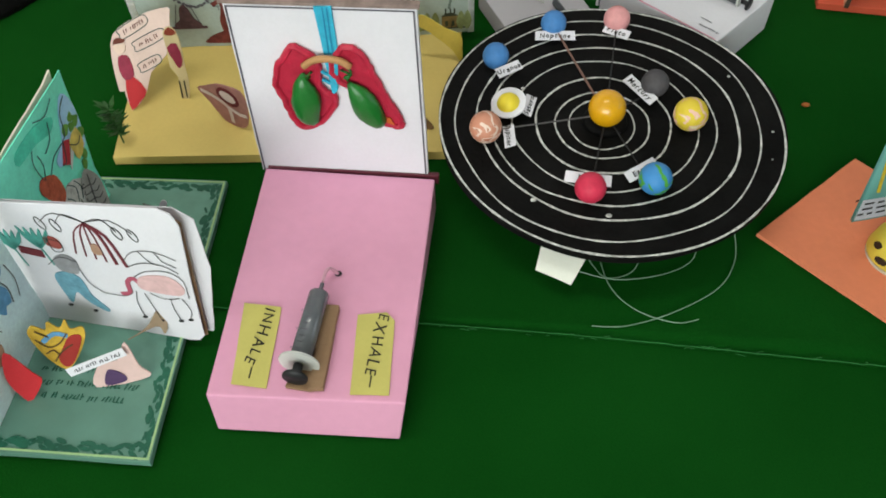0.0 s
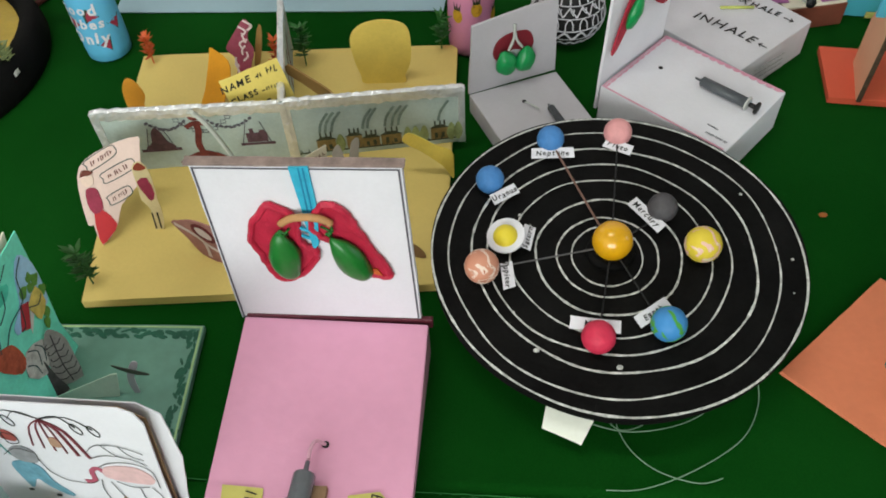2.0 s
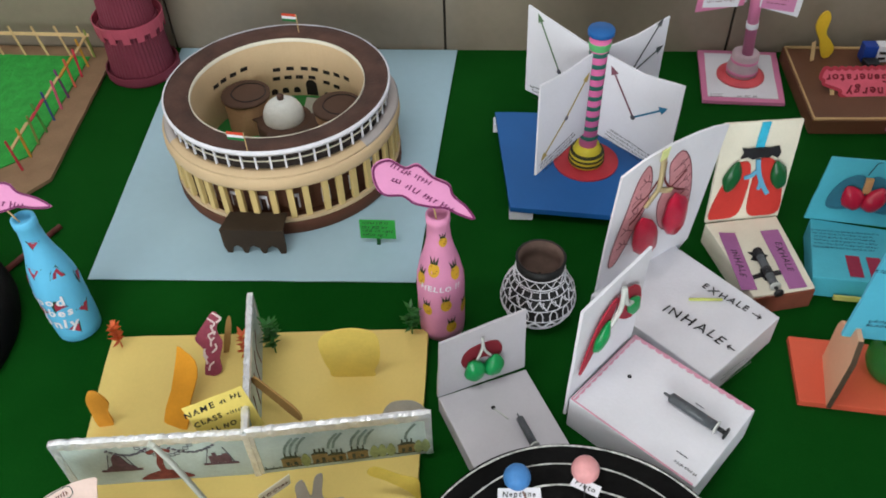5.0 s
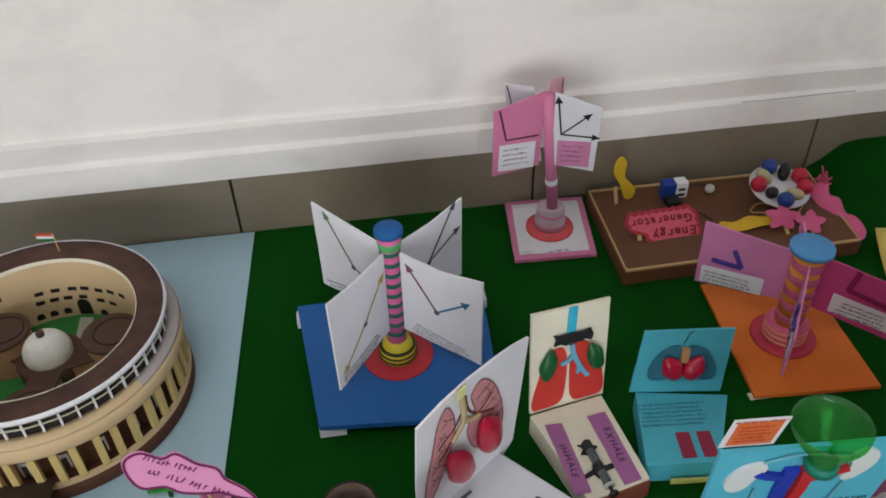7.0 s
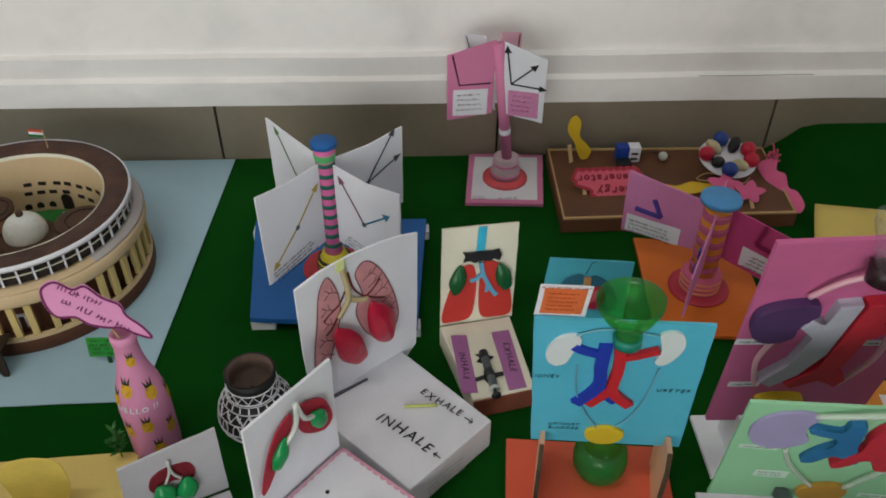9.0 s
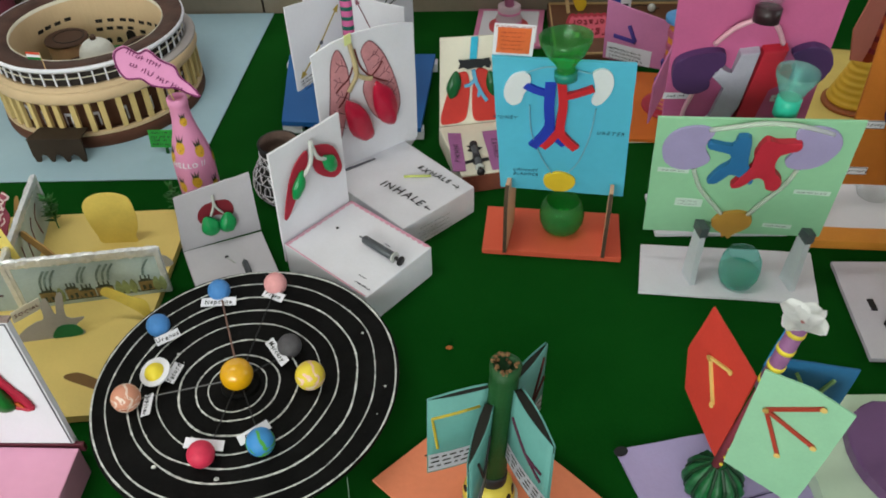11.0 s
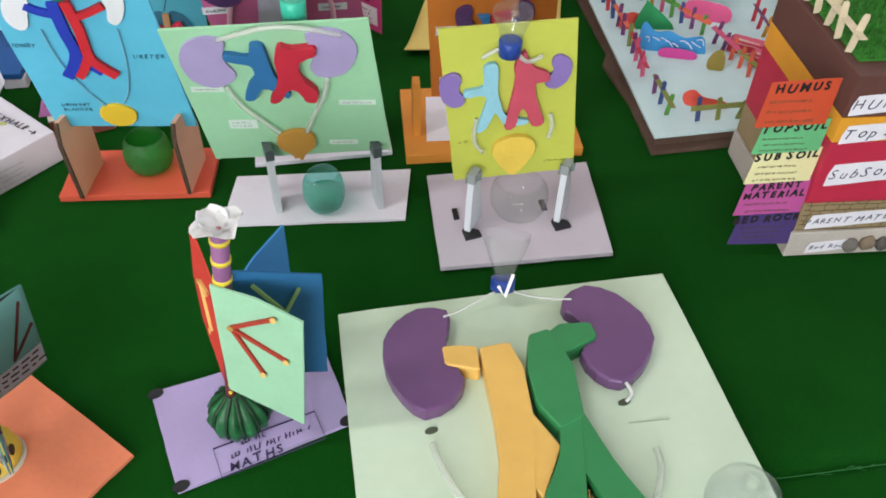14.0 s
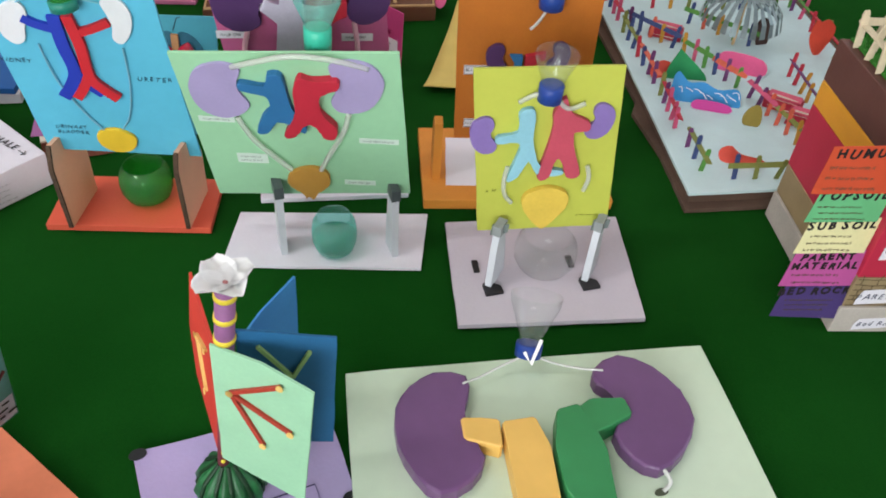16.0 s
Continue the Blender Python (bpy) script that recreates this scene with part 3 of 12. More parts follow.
# ---------- pink box with lungs and a syringe ----------
def pink_lung_model():
    r = thing("lung_model", 0.006, 0.663, 0, 0, "pink paper covered carton with a raised lung panel and syringe", "lung model", "lung models")
    q = [(-0.095, -0.143), (0.09, -0.137), (0.09, 0.14), (-0.103, 0.143)]
    body = card_box(r, q, 0.0, 0.052, pinkpaper, "box", "glossy pink wrapping paper", 0.0, [(-0.093, -0.153), (0.083, -0.149), (0.09, 0.14), (-0.1, 0.143)])
    top = F((0, 0, 0.0525))
    # lid
    m = F((-0.012, 0.146, 0.046), (1, 0, 0), (0, 0.01, 1))
    bm = prism(B(), [(-0.096, 0), (0.094, 0), (0.09, 0.224), (-0.092, 0.222)], m, -0.008, 0.0)
    lid = part("lid_panel", bm, white, r, "white card with black marker border")
    bm = B()
    stroke(bm, [(-0.0935, 0.002), (-0.0895, 0.22), (0.0875, 0.222), (0.0915, 0.002)], 0.0022, m, closed=True)
    part("border", bm, greyink, lid)
    bm = prism(B(), [(-0.0965, 0.2225), (0.0925, 0.2245), (0.0925, 0.2275), (-0.0965, 0.2255)], m, -0.0085, 0.0006)
    part("edge_tape", bm, mat("worn_edge_tape", "8d7a74", 0.5, 0.35, 60, 0.2), lid, "worn pale tape along the edge")
    m = m @ Matrix.Translation((0.0085, -0.002, 0))
    bm = B()
    for k, pts in enumerate(([(-0.031, 0.176), (-0.0414, 0.18), (-0.0576, 0.1585), (-0.0656, 0.132), (-0.0593, 0.1125), (-0.0559, 0.0936), (-0.048, 0.077), (-0.0363, 0.077), (-0.021, 0.089), (-0.0078, 0.11), (-0.007, 0.123), (-0.016, 0.126), (-0.02, 0.14), (-0.018, 0.158), (-0.022, 0.17)], [(0.0015, 0.174), (0.0117, 0.183), (0.0245, 0.177), (0.033, 0.1585), (0.0415, 0.135), (0.05, 0.114), (0.058, 0.0966), (0.0595, 0.083), (0.047, 0.0848), (0.035, 0.0936), (0.018, 0.12), (0.0054, 0.138), (-0.0053, 0.1526)])):
        lp = smooth_loop(pts, 4)
        lp = [(q.x + 0.0022 * noise.noise((q.x * 160, q.y * 160, k)), q.y + 0.0022 * noise.noise((q.x * 160, q.y * 160, 5 + k))) for q in lp]
        prism(bm, lp, m, 0.0, 0.0034, 0.0012)
        edge = [m @ Vector((q[0], q[1], 0.0034 + 0.0012 * noise.noise((q[0] * 120, q[1] * 120, 3)))) for q in lp]
        tube(bm, edge + edge[:2], 0.0034, 8)
    part("lung_relief", bm, crimson, lid, "crimson modelling clay lungs")
    bm = B()
    prism(bm, [(-0.014, 0.226), (0.003, 0.227), (0.003, 0.17), (-0.011, 0.17)], m, 0.0004, 0.0025)
    prism(bm, [(-0.011, 0.17), (0.003, 0.17), (0.0, 0.146), (-0.002, 0.13), (-0.008, 0.122), (-0.009, 0.146)], m, 0.0004, 0.0052)
    for y in (0.138, 0.148):
        stroke(bm, [(-0.008, y), (-0.016, y + 0.005)], 0.003, m, 0.0036, 0.0056)
    w = part("windpipe", bm, cyan, lid, "cyan marker windpipe")
    bm = B()
    for x in (0.0, 0.004):
        stroke(bm, [(x - 0.0055, 0.226), (x - 0.006, 0.172)], 0.0012, m, 0.0026, 0.003)
    part("stripes", bm, mat("blue_marker", "1d7ea8", 0.6), w)
    bm = balloon(B(), m, -0.0355, 0.115, 0.0155, 0.031, 0)
    part("balloon", bm, leafgreen, lid, "slack green balloon", True)
    part("balloon", balloon(B(), m, 0.0265, 0.113, 0.0145, 0.031, 24), leafgreen, lid, "slack green balloon", True)
    bm = B()
    tube(bm, [m @ Vector(p) for p in ((-0.032, 0.16, 0.007), (-0.022, 0.169, 0.009), (-0.008, 0.173, 0.01), (0.006, 0.17, 0.009), (0.014, 0.162, 0.007))], 0.0036, 8, 4)
    part("tube", bm, mat("tan_tape", "b98a5c", 0.6), lid, "", True)
    bm = knot(B(), m, 0.0145, 0.153, 0.006, 3)
    part("balloon_neck", bm, leafgreen, lid, "", True)
    part("balloon_neck", knot(B(), m, -0.034, 0.152, 0.005, 5), leafgreen, lid, "", True)
    bm = prism(B(), [(0.036, 0.094), (0.044, 0.084), (0.0545, 0.083), (0.049, 0.096)], m, 0.0042, 0.0055)
    part("orange_patch", bm, mat("orange_crayon", "c8602a", 0.6), lid)
    # labels, syringe, tube
    for x0, x1, word, turn, k in ((-0.078, -0.043, "INHALE", -96, 0), (0.036, 0.07, "EXHALE", -94, 1)):
        bm = prism(B(), [[(-0.083, -0.041), (-0.045, -0.043), (-0.04, -0.133), (-0.074, -0.131)], [(0.032, -0.046), (0.06, -0.041), (0.069, -0.05), (0.074, -0.131), (0.038, -0.133)]][k][::-1], top, 0.0004, 0.0009)
        lab = part("label_card", bm, yellownote, r, "yellow paper label with black writing")
        part("lettering", letters(word, 0.0162, top @ Matrix.Translation((0, 0, 0.0006)), (x0 + x1) / 2 + 0.002, -0.078, turn), ink, lab)
        bm = stroke(B(), [((x0 + x1) / 2 + 0.002, -0.112), ((x0 + x1) / 2 + 0.002, -0.124)], 0.0012, top, 0.0011, 0.0015)
        part("arrow", bm, ink, lab)
    bm = prism(B(), [(0.0, -0.133), (0.0135, -0.131), (0.0135, -0.041), (-0.001, -0.041)], top, 0.0004, 0.008)
    prism(bm, [(-0.022, -0.131), (0.0, -0.133), (-0.001, -0.06), (-0.012, -0.06)], top, 0.0004, 0.004)
    part("cardboard_wedge", bm, cardboard, r, "torn brown cardboard wedge")
    syringe(r, F((-0.011, -0.112, 0.057), (1, -0.06, 0), (0.06, 1, 0)), 0.098, 0.0102)
    bm = tube(B(), [(-0.0055, -0.02, 0.068), (-0.005, -0.008, 0.068), (-0.002, 0.0, 0.064), (0.004, 0.002, 0.053)], 0.0018, 8, 4)
    part("air_tube", bm, mat("pink_clear_tube", "d9a5b8", 0.3), r, "", True)
    bm = prism(B(), oval(0.0045, 0.002, 0.0035), top, 0.0004, 0.0007)
    part("hole", bm, ink, r)
    bm = B()
    box(bm, -0.101, 0.094, 0.1435, 0.1495, 0.04, 0.0535, 0.001)
    part("hinge_tape", bm, mat("dark_maroon_tape", "5a2430", 0.4), r)


pink_lung_model()


# ---------- yellow board with foil-edged dividers ----------
def yellow_land_model():
    X, Y = -0.117, 1.085
    r = thing("divided_yellow_model", X, Y, 0, 0, "yellow card board split by foil-edged painted dividers", "school model")

    def L(x, y):
        return (x - X, y - Y)
    bm = prism(B(), [L(-0.304, 0.845), L(0.105, 0.884), L(0.098, 1.322), L(-0.366, 1.289)], F((0, 0, 0)), 0.001, 0.014, 0.003)
    part("base_board", bm, yellowcard, r, "yellow paper covered foam board")
    C, Lt, Rt, Bt = L(-0.098, 1.078), L(-0.327, 1.05), L(0.116, 1.117), L(-0.145, 1.306)
    grey = mat("painted_grey_card", "aab8b4", 0.6, 0.2, 18, 0.1)
    out = []
    for (a, b, h0, h1) in ((Lt, C, 0.112, 0.108), (C, Rt, 0.11, 0.104), (C, Bt, 0.11, 0.1)):
        d = Vector((b[0] - a[0], b[1] - a[1]))
        m = F((a[0], a[1], 0.0145), (d.x, d.y, 0), UP)
        w = d.length
        bm = prism(B(), [(0, 0), (w, 0), (w, h1 - 0.0145), (0, h0 - 0.0145)], m, -0.005, 0.0)
        p = part("divider", bm, grey, r, "grey-green painted divider with foil edge")
        bm = B()
        n = 44
        rows = []
        for k in range(n + 1):
            z = h0 + (h1 - h0) * k / n - 0.0145
            nz = [0.0022 * noise.noise((k * 0.9, w * 9, c * 3.1)) for c in range(8)]
            ring0 = ((z - 0.013, 0.0008), (z - 0.006, 0.0016), (z + 0.0005, 0.0012), (z + 0.0022, -0.0025), (z + 0.0005, -0.0062), (z - 0.006, -0.0066), (z - 0.013, -0.0058))
            rows.append([bm.verts.new(m @ Vector((k / n * w + nz[c] * 0.6, v + nz[c] * (1.0 if c not in (0, 6) else 1.8), u + (0.6 * abs(nz[(c + 3) % 8]) if u > -0.0025 else -0.6 * abs(nz[(c + 3) % 8]))))) for c, (v, u) in enumerate(ring0)])
        for a0, b0 in zip(rows, rows[1:]):
            for k in range(6):
                bm.faces.new((a0[k], b0[k], b0[k + 1], a0[k + 1]))
        prism(bm, [(-0.003, 0), (0.006, 0), (0.006, h0 - 0.016), (-0.003, h0 - 0.016)], m, -0.0062, 0.0012)
        prism(bm, [(w - 0.006, 0), (w + 0.003, 0), (w + 0.003, h1 - 0.016), (w - 0.006, h1 - 0.016)], m, -0.0062, 0.0012)
        part("foil_edge", bm, foil, p, "crumpled silver foil tape")
        out.append((p, m, w))
    # drawing: balance and town skyline
    p, m, w = out[0]
    bm = B()
    blob(bm, [(0.088, 0.006), (0.146, 0.006), (0.144, 0.014), (0.132, 0.022), (0.118, 0.026), (0.1, 0.02), (0.09, 0.014)], m)
    stroke(bm, [(0.117, 0.022), (0.115, 0.04), (0.12, 0.06), (0.119, 0.074)], 0.008, m, 0.0006, 0.0012, curve=3)
    prism(bm, oval(0.119, 0.082, 0.007, 0.0055), m)
    stroke(bm, [(0.106, 0.066), (0.119, 0.073), (0.134, 0.068)], 0.006, m, 0.0007, 0.0014, curve=3)
    part("scales_drawing", bm, mat("worn_brown_crayon", "6d2f2a", 0.75, 0.35, 120), p, "brown drawn balance scales")
    bm = B()
    for i in range(13):
        a = i / 12
        x, y = 0.088 + 0.075 * a, 0.083 - 0.05 * math.sin(math.pi * a) * 0.55
        stroke(bm, rect(x, x + 0.006, y, y + 0.005), 0.0008, m, closed=True)
    for x0, x1, y0, dip in ((0.06, 0.106, 0.076, 0.012), (0.134, 0.186, 0.074, 0.012)):
        for i in range(11):
            a = i / 10
            prism(bm, oval(x0 + (x1 - x0) * a, y0 - dip * math.sin(math.pi * a), 0.003, 0.002, 10, tilt=40 * (-1) ** i), m, 0.0004, 0.0008)
    part("chain_drawing", bm, greyink, p, "thin drawn chain of little boxes")
    bm = B()
    prism(bm, rect(0.042, 0.092, 0.03, 0.034), m)
    prism(bm, rect(0.167, 0.21, 0.03, 0.034), m)
    blob(bm, [(0.05, 0.035), (0.085, 0.035), (0.078, 0.046), (0.073, 0.062), (0.067, 0.068), (0.061, 0.06), (0.058, 0.045)], m, 0.0005, 0.0012)
    prism(bm, rect(0.176, 0.202, 0.035, 0.05), m)
    prism(bm, rect(0.181, 0.186, 0.05, 0.057), m)
    prism(bm, rect(0.193, 0.2, 0.05, 0.054), m)
    part("fine_drawing", bm, mat("worn_violet_crayon", "5a4048", 0.75, 0.4, 120), p)
    bm = B()
    for x in (0.05, 0.085, 0.17, 0.205):
        stroke(bm, [(x, 0.034), ((x + (0.068 if x < 0.12 else 0.188)) / 2, 0.068)], 0.001, m)
    part("fine_drawing", bm, greyink, p)
    p, m, w = out[1]
    bm = B()
    rnd = random.Random(9)
    for x, ww, hh in ((0.03, 0.024, 0.02), (0.068, 0.02, 0.022), (0.088, 0.022, 0.016), (0.112, 0.026, 0.018), (0.176, 0.022, 0.02)):
        hut = prism(B(), rect(x, x + ww, 0.008, 0.008 + hh), m, 0.0004, 0.0008)
        part("hut_drawing", hut, mat("tan_brown_crayon", "8a7448", 0.75, 0.3, 120), p, "tan crayoned house")
        for k in (0.3, 0.7):
            prism(bm, rect(x + ww * k - 0.002, x + ww * k + 0.002, 0.012, 0.018 + rnd.uniform(0, 0.004)), m, 0.0009, 0.0013)
        prism(bm, [(x - 0.001, 0.008 + hh), (x + ww + 0.001, 0.008 + hh), (x + ww * 0.7, 0.013 + hh), (x + ww * 0.3, 0.013 + hh)], m, 0.0005, 0.001)
        for k in (0.25, 0.55, 0.8):
            stroke(bm, [(x + ww * k, 0.012 + hh), (x + ww * k, 0.02 + hh)], 0.0022, m, 0.0004, 0.0009)
    stroke(bm, [(0.006, 0.0085), (0.21, 0.0085)], 0.002, m)
    for i in range(26):
        x = 0.01 + 0.0078 * i
        stroke(bm, [(x, 0.008), (x + rnd.uniform(-0.002, 0.002), 0.008 + rnd.uniform(0.004, 0.009))], 0.0012, m)
    part("town_drawing", bm, mat("dark_olive_ink", "3f4534", 0.7), p, "drawn factories and trees")
    for x in (0.036, 0.043, 0.051, 0.09, 0.096, 0.118, 0.127, 0.135, 0.186):
        bm = stroke(B(), [(x, 0.04), (x + 0.003, 0.054), (x + 0.01, 0.066), (x + 0.014, 0.071)], 0.0034, m, curve=3)
        part("smoke_drawing", bm, mat("grey_green_ink", "6f7f78", 0.7, 0.4, 200), p)
    for x in (0.06, 0.146, 0.156, 0.167, 0.202, 0.211):
        bm = blob(B(), [(x - 0.002, 0.007), (x + 0.002, 0.007), (x + 0.006, 0.018), (x + 0.004, 0.03), (x, 0.036), (x - 0.004, 0.028), (x - 0.006, 0.017)], m, 0.0010, 0.0014, 0, 2)
        part("tree_drawing", bm, mat("olive_crayon", "8f9a68", 0.7, 0.3, 120), p)
    p, m, w = out[2]
    bm = B()
    for i in range(5):
        stroke(bm, [(0.03 + 0.035 * i, 0.01), (0.045 + 0.03 * i, 0.045), (0.04 + 0.037 * i, 0.06)], 0.003, m, curve=3)
    part("plant_drawing", bm, brownink, p)
    # name card
    m = F((-0.162 - X, 1.091 - Y, 0.061), (0.071, 0.022, 0.017), (-0.013, 0.011, 0.062))
    bm = prism(B(), [(0.0, 0.0), (0.077, -0.003), (0.077, 0.066), (0.0, 0.064)], m, 0, 0.0009)
    tag = part("name_card", bm, mat("straw_note", "e6cf6e", 0.7, 0.08), r, "straw yellow note card with black writing")
    bm = letters("NAME -", 0.0115, m, 0.022, 0.052, 4, thick=0.0004)
    bm = merge(bm, letters("CLASS -", 0.0105, m, 0.024, 0.033, 2, thick=0.0004))
    bm = merge(bm, letters("ROLL NO -", 0.0095, m, 0.029, 0.016, 0, thick=0.0004))
    part("lettering", bm, ink, tag)
    mu = m @ Matrix.Translation((0, 0, 0.0008))
    bm = scribble(B(), mu, 0.043, 0.074, 0.049, 0.06, 1, 2, 0.5)
    scribble(bm, mu, 0.048, 0.066, 0.03, 0.038, 1, 3, 0.5)
    scribble(bm, mu, 0.056, 0.07, 0.012, 0.02, 1, 4, 0.5)
    part("handwriting", bm, ink, tag)

    # cut-outs standing on the board
    def cutout(name, x, y, turn, pts, material, label, lean=0.0, th=0.0016, steps=5):
        c, s = math.cos(radians(turn)), math.sin(radians(turn))
        a, b = L(x, y)
        mm = F((a, b, 0.0142), (c, s, 0), (s * lean, -c * lean, 1))
        bm = blob(B(), pts, mm, -th / 2, th / 2, 0, steps)
        return part(name, bm, material, r, label), mm

    sun = mat("mustard_felt", "e8cd68", 0.8, 0.1, 20, 0.2)
    cutout("tree_cutout", 0.0, 1.233, 3, [(-0.026, 0), (0.026, 0), (0.03, 0.014), (0.038, 0.034), (0.041, 0.064), (0.036, 0.094), (0.008, 0.104), (-0.024, 0.097), (-0.04, 0.076), (-0.038, 0.04), (-0.032, 0.016)], sun, "mustard yellow tree cut-out")
    cutout("flame_cutout", -0.245, 1.149, -18, [(0.0, 0.0), (-0.004, 0.042), (-0.013, 0.088), (-0.016, 0.1), (-0.004, 0.097), (0.016, 0.089), (0.027, 0.069), (0.0285, 0.036), (0.036, 0.0)], mat("orange_felt", "d8921e", 0.8), "orange felt leaf cut-out", -1.36, 0.002, 2)
    cutout("orange_cutout", -0.318, 1.141, 12, [(-0.012, 0.0), (0.006, 0.0), (0.008, 0.03), (0.014, 0.048), (0.008, 0.07), (-0.002, 0.076), (-0.011, 0.06), (-0.013, 0.03)], mat("light_orange_felt", "dc9630", 0.8), "light orange felt cut-out", 0, 0.003, 4)
    p, mm = cutout("marbled_cutout", -0.21, 1.228, -6, [(0.0, 0.0), (-0.002, 0.03), (-0.019, 0.045), (-0.018, 0.054), (-0.009, 0.071), (0.002, 0.089), (0.012, 0.082), (0.01, 0.064), (0.021, 0.048), (0.019, 0.026), (0.024, 0.01), (0.016, 0.0)], mat("plum_crayon", "8c3a4e", 0.7, 0.25, 60), "plum and white crayoned cut-out", -1.0, 0.0016, 3)
    cutout("sliver_cutout", -0.19, 1.268, 20, [(-0.004, 0.0), (0.004, 0.0), (0.014, 0.03), (0.019, 0.055), (0.012, 0.052)], mat("tan_felt", "a07c48", 0.8), "narrow tan paper cut-out", -0.3, 0.0016, 2)
    bm = B()
    rnd = random.Random(44)
    for i in range(9):
        x, y = rnd.uniform(0.0, 0.014), 0.006 + 0.0085 * i
        q = [(x, y), (x + rnd.uniform(-0.006, 0.006), y + 0.007), (x + rnd.uniform(-0.008, 0.008), y + 0.013)]
        stroke(bm, q, 0.0026, mm, 0.001, 0.0014, curve=3)
        stroke(bm, q, 0.0026, mm, -0.0014, -0.001, curve=3)
    part("white_streak", bm, mat("milky_crayon", "d8c6c4", 0.7), p)
    arch = [(-0.212, 1.056, 0.108), (-0.2, 1.048, 0.112), (-0.182, 1.038, 0.098), (-0.164, 1.028, 0.07), (-0.15, 1.022, 0.036), (-0.143, 1.02, 0.014)]
    cv = smooth_loop([(*L(x, y), z) for x, y, z in arch], 6, False)
    bm = B()
    rows = [[bm.verts.new((q[0] + dx, q[1] + dy, q[2])) for dx, dy in ((0, 0), (0.001, 0.007), (0.0024, 0.0072), (0.0014, 0))] for q in cv]
    for a0, b0 in zip(rows, rows[1:]):
        for k in range(4):
            bm.faces.new((a0[k], a0[(k + 1) % 4], b0[(k + 1) % 4], b0[k]))
    part("paper_arch", bm, mat("pale_grey_paper", "b9bdb4", 0.7, 0.1), r, "pale grey curled paper arch", True)
    cutout("grey_cutout", 0.076, 1.172, 8, [(-0.026, 0), (0.026, 0), (0.024, 0.012), (0.008, 0.02), (-0.018, 0.018)], mat("grey_felt", "a8a296", 0.8), "grey stone cut-out", -0.8)
    a, b = L(-0.114, 1.168)
    mm = F((a, b, 0.082), (0.066, -0.042, -0.006), (0.1, 0.2, 1))
    part("brown_cutout", blob(B(), [(0.0, 0.0), (0.03, -0.003), (0.076, -0.008), (0.082, 0.0), (0.07, 0.008), (0.03, 0.011), (0.0, 0.012)], mm, -0.0015, 0.0015), mat("tan_felt", "a07c48", 0.8), r, "tan paper strip between the dividers")
    # plain paper figures with speech strips at the front corner
    p, mm = cutout("paper_figure", -0.305, 0.927, 5.7, [(0.0, 0.0), (-0.008, 0.025), (-0.0145, 0.025), (-0.02, 0.069), (-0.0156, 0.094), (0.003, 0.109), (0.031, 0.121), (0.057, 0.126), (0.058, 0.116), (0.056, 0.09), (0.049, 0.068), (0.028, 0.047), (0.0205, 0.024)], mat("blush_paper", "ddc3ba", 0.7, 0.08), "blush paper cut-out with red shapes and written strips", -0.8, 0.0016, 2)
    bm = blob(B(), [(-0.005, 0.037), (0.005, 0.043), (0.0205, 0.025), (0.012, 0.012), (0.0, 0.001), (-0.004, 0.016)], mm, 0.001, 0.0016, 0, 2)
    part("red_shape", bm, red, p, "plain red painted shape")
    part("plum_shape", blob(B(), [(-0.0112, 0.067), (0.0, 0.069), (0.0045, 0.06), (0.0066, 0.044), (-0.0047, 0.038), (-0.0112, 0.05)], mm, 0.001, 0.0018, 0, 2), mat("plum_red_crayon", "96304a", 0.7, 0.2, 90), p, "plain plum painted shape")
    bm = prism(B(), oval(-0.008, 0.079, 0.0075, 0.0085, 20), mm, 0.001, 0.0018)
    part("tan_shape", bm, mat("light_tan_crayon", "e3c9ba", 0.7), p)
    bm = blob(B(), [(-0.016, 0.082), (-0.012, 0.09), (0.0, 0.088), (-0.004, 0.084), (-0.012, 0.083)], mm, 0.0019, 0.0023, 0, 3)
    part("brown_shape", bm, brownink, p)
    tags = ((0.012, 0.104, 28, 0.02, 0.0068), (0.031, 0.088, 24, 0.021, 0.0066), (0.029, 0.059, 24, 0.015, 0.006))
    bm = B()
    for x, y, a, w, h in tags:
        stroke(bm, smooth_loop([(-w, -h), (w * 0.7, -h * 0.9), (w, 0.0), (w * 0.75, h), (-w, h * 0.9), (-w * 1.05, 0)], 3), 0.0011, mm @ pose(x, y, 0, 0, 0, a), 0.001, 0.0014, closed=True)
    part("strip_outline", bm, mat("dark_teal_pen", "2f4a48", 0.7), p)
    bm = B()
    for k, (x, y, a, w, h) in enumerate(tags):
        scribble(bm, mm @ pose(x, y, 0.0008, 0, 0, a), -w * 0.8, w * 0.75, -h * 0.6, h * 0.6, 1, 7 + k, 0.5)
    part("handwriting", bm, brownink, p)
    p, mm = cutout("paper_figure", -0.244, 0.955, 6, [(-0.005, 0.0), (0.0053, 0.0), (0.0116, 0.028), (0.0128, 0.05), (0.0167, 0.085), (0.0157, 0.105), (0.009, 0.112), (0.0, 0.104), (-0.002, 0.08), (-0.0055, 0.052), (0.0, 0.036)], mat("pale_yellow_crayon", "d9c79a", 0.7), "small cream and red paper cut-out", 0, 0.0016, 2)
    part("red_shape", blob(B(), [(-0.001, 0.082), (0.012, 0.088), (0.013, 0.062), (0.006, 0.05), (0.002, 0.062)], mm, 0.001, 0.0016, 0, 2), mat("plum_red_crayon", "96304a"), p)
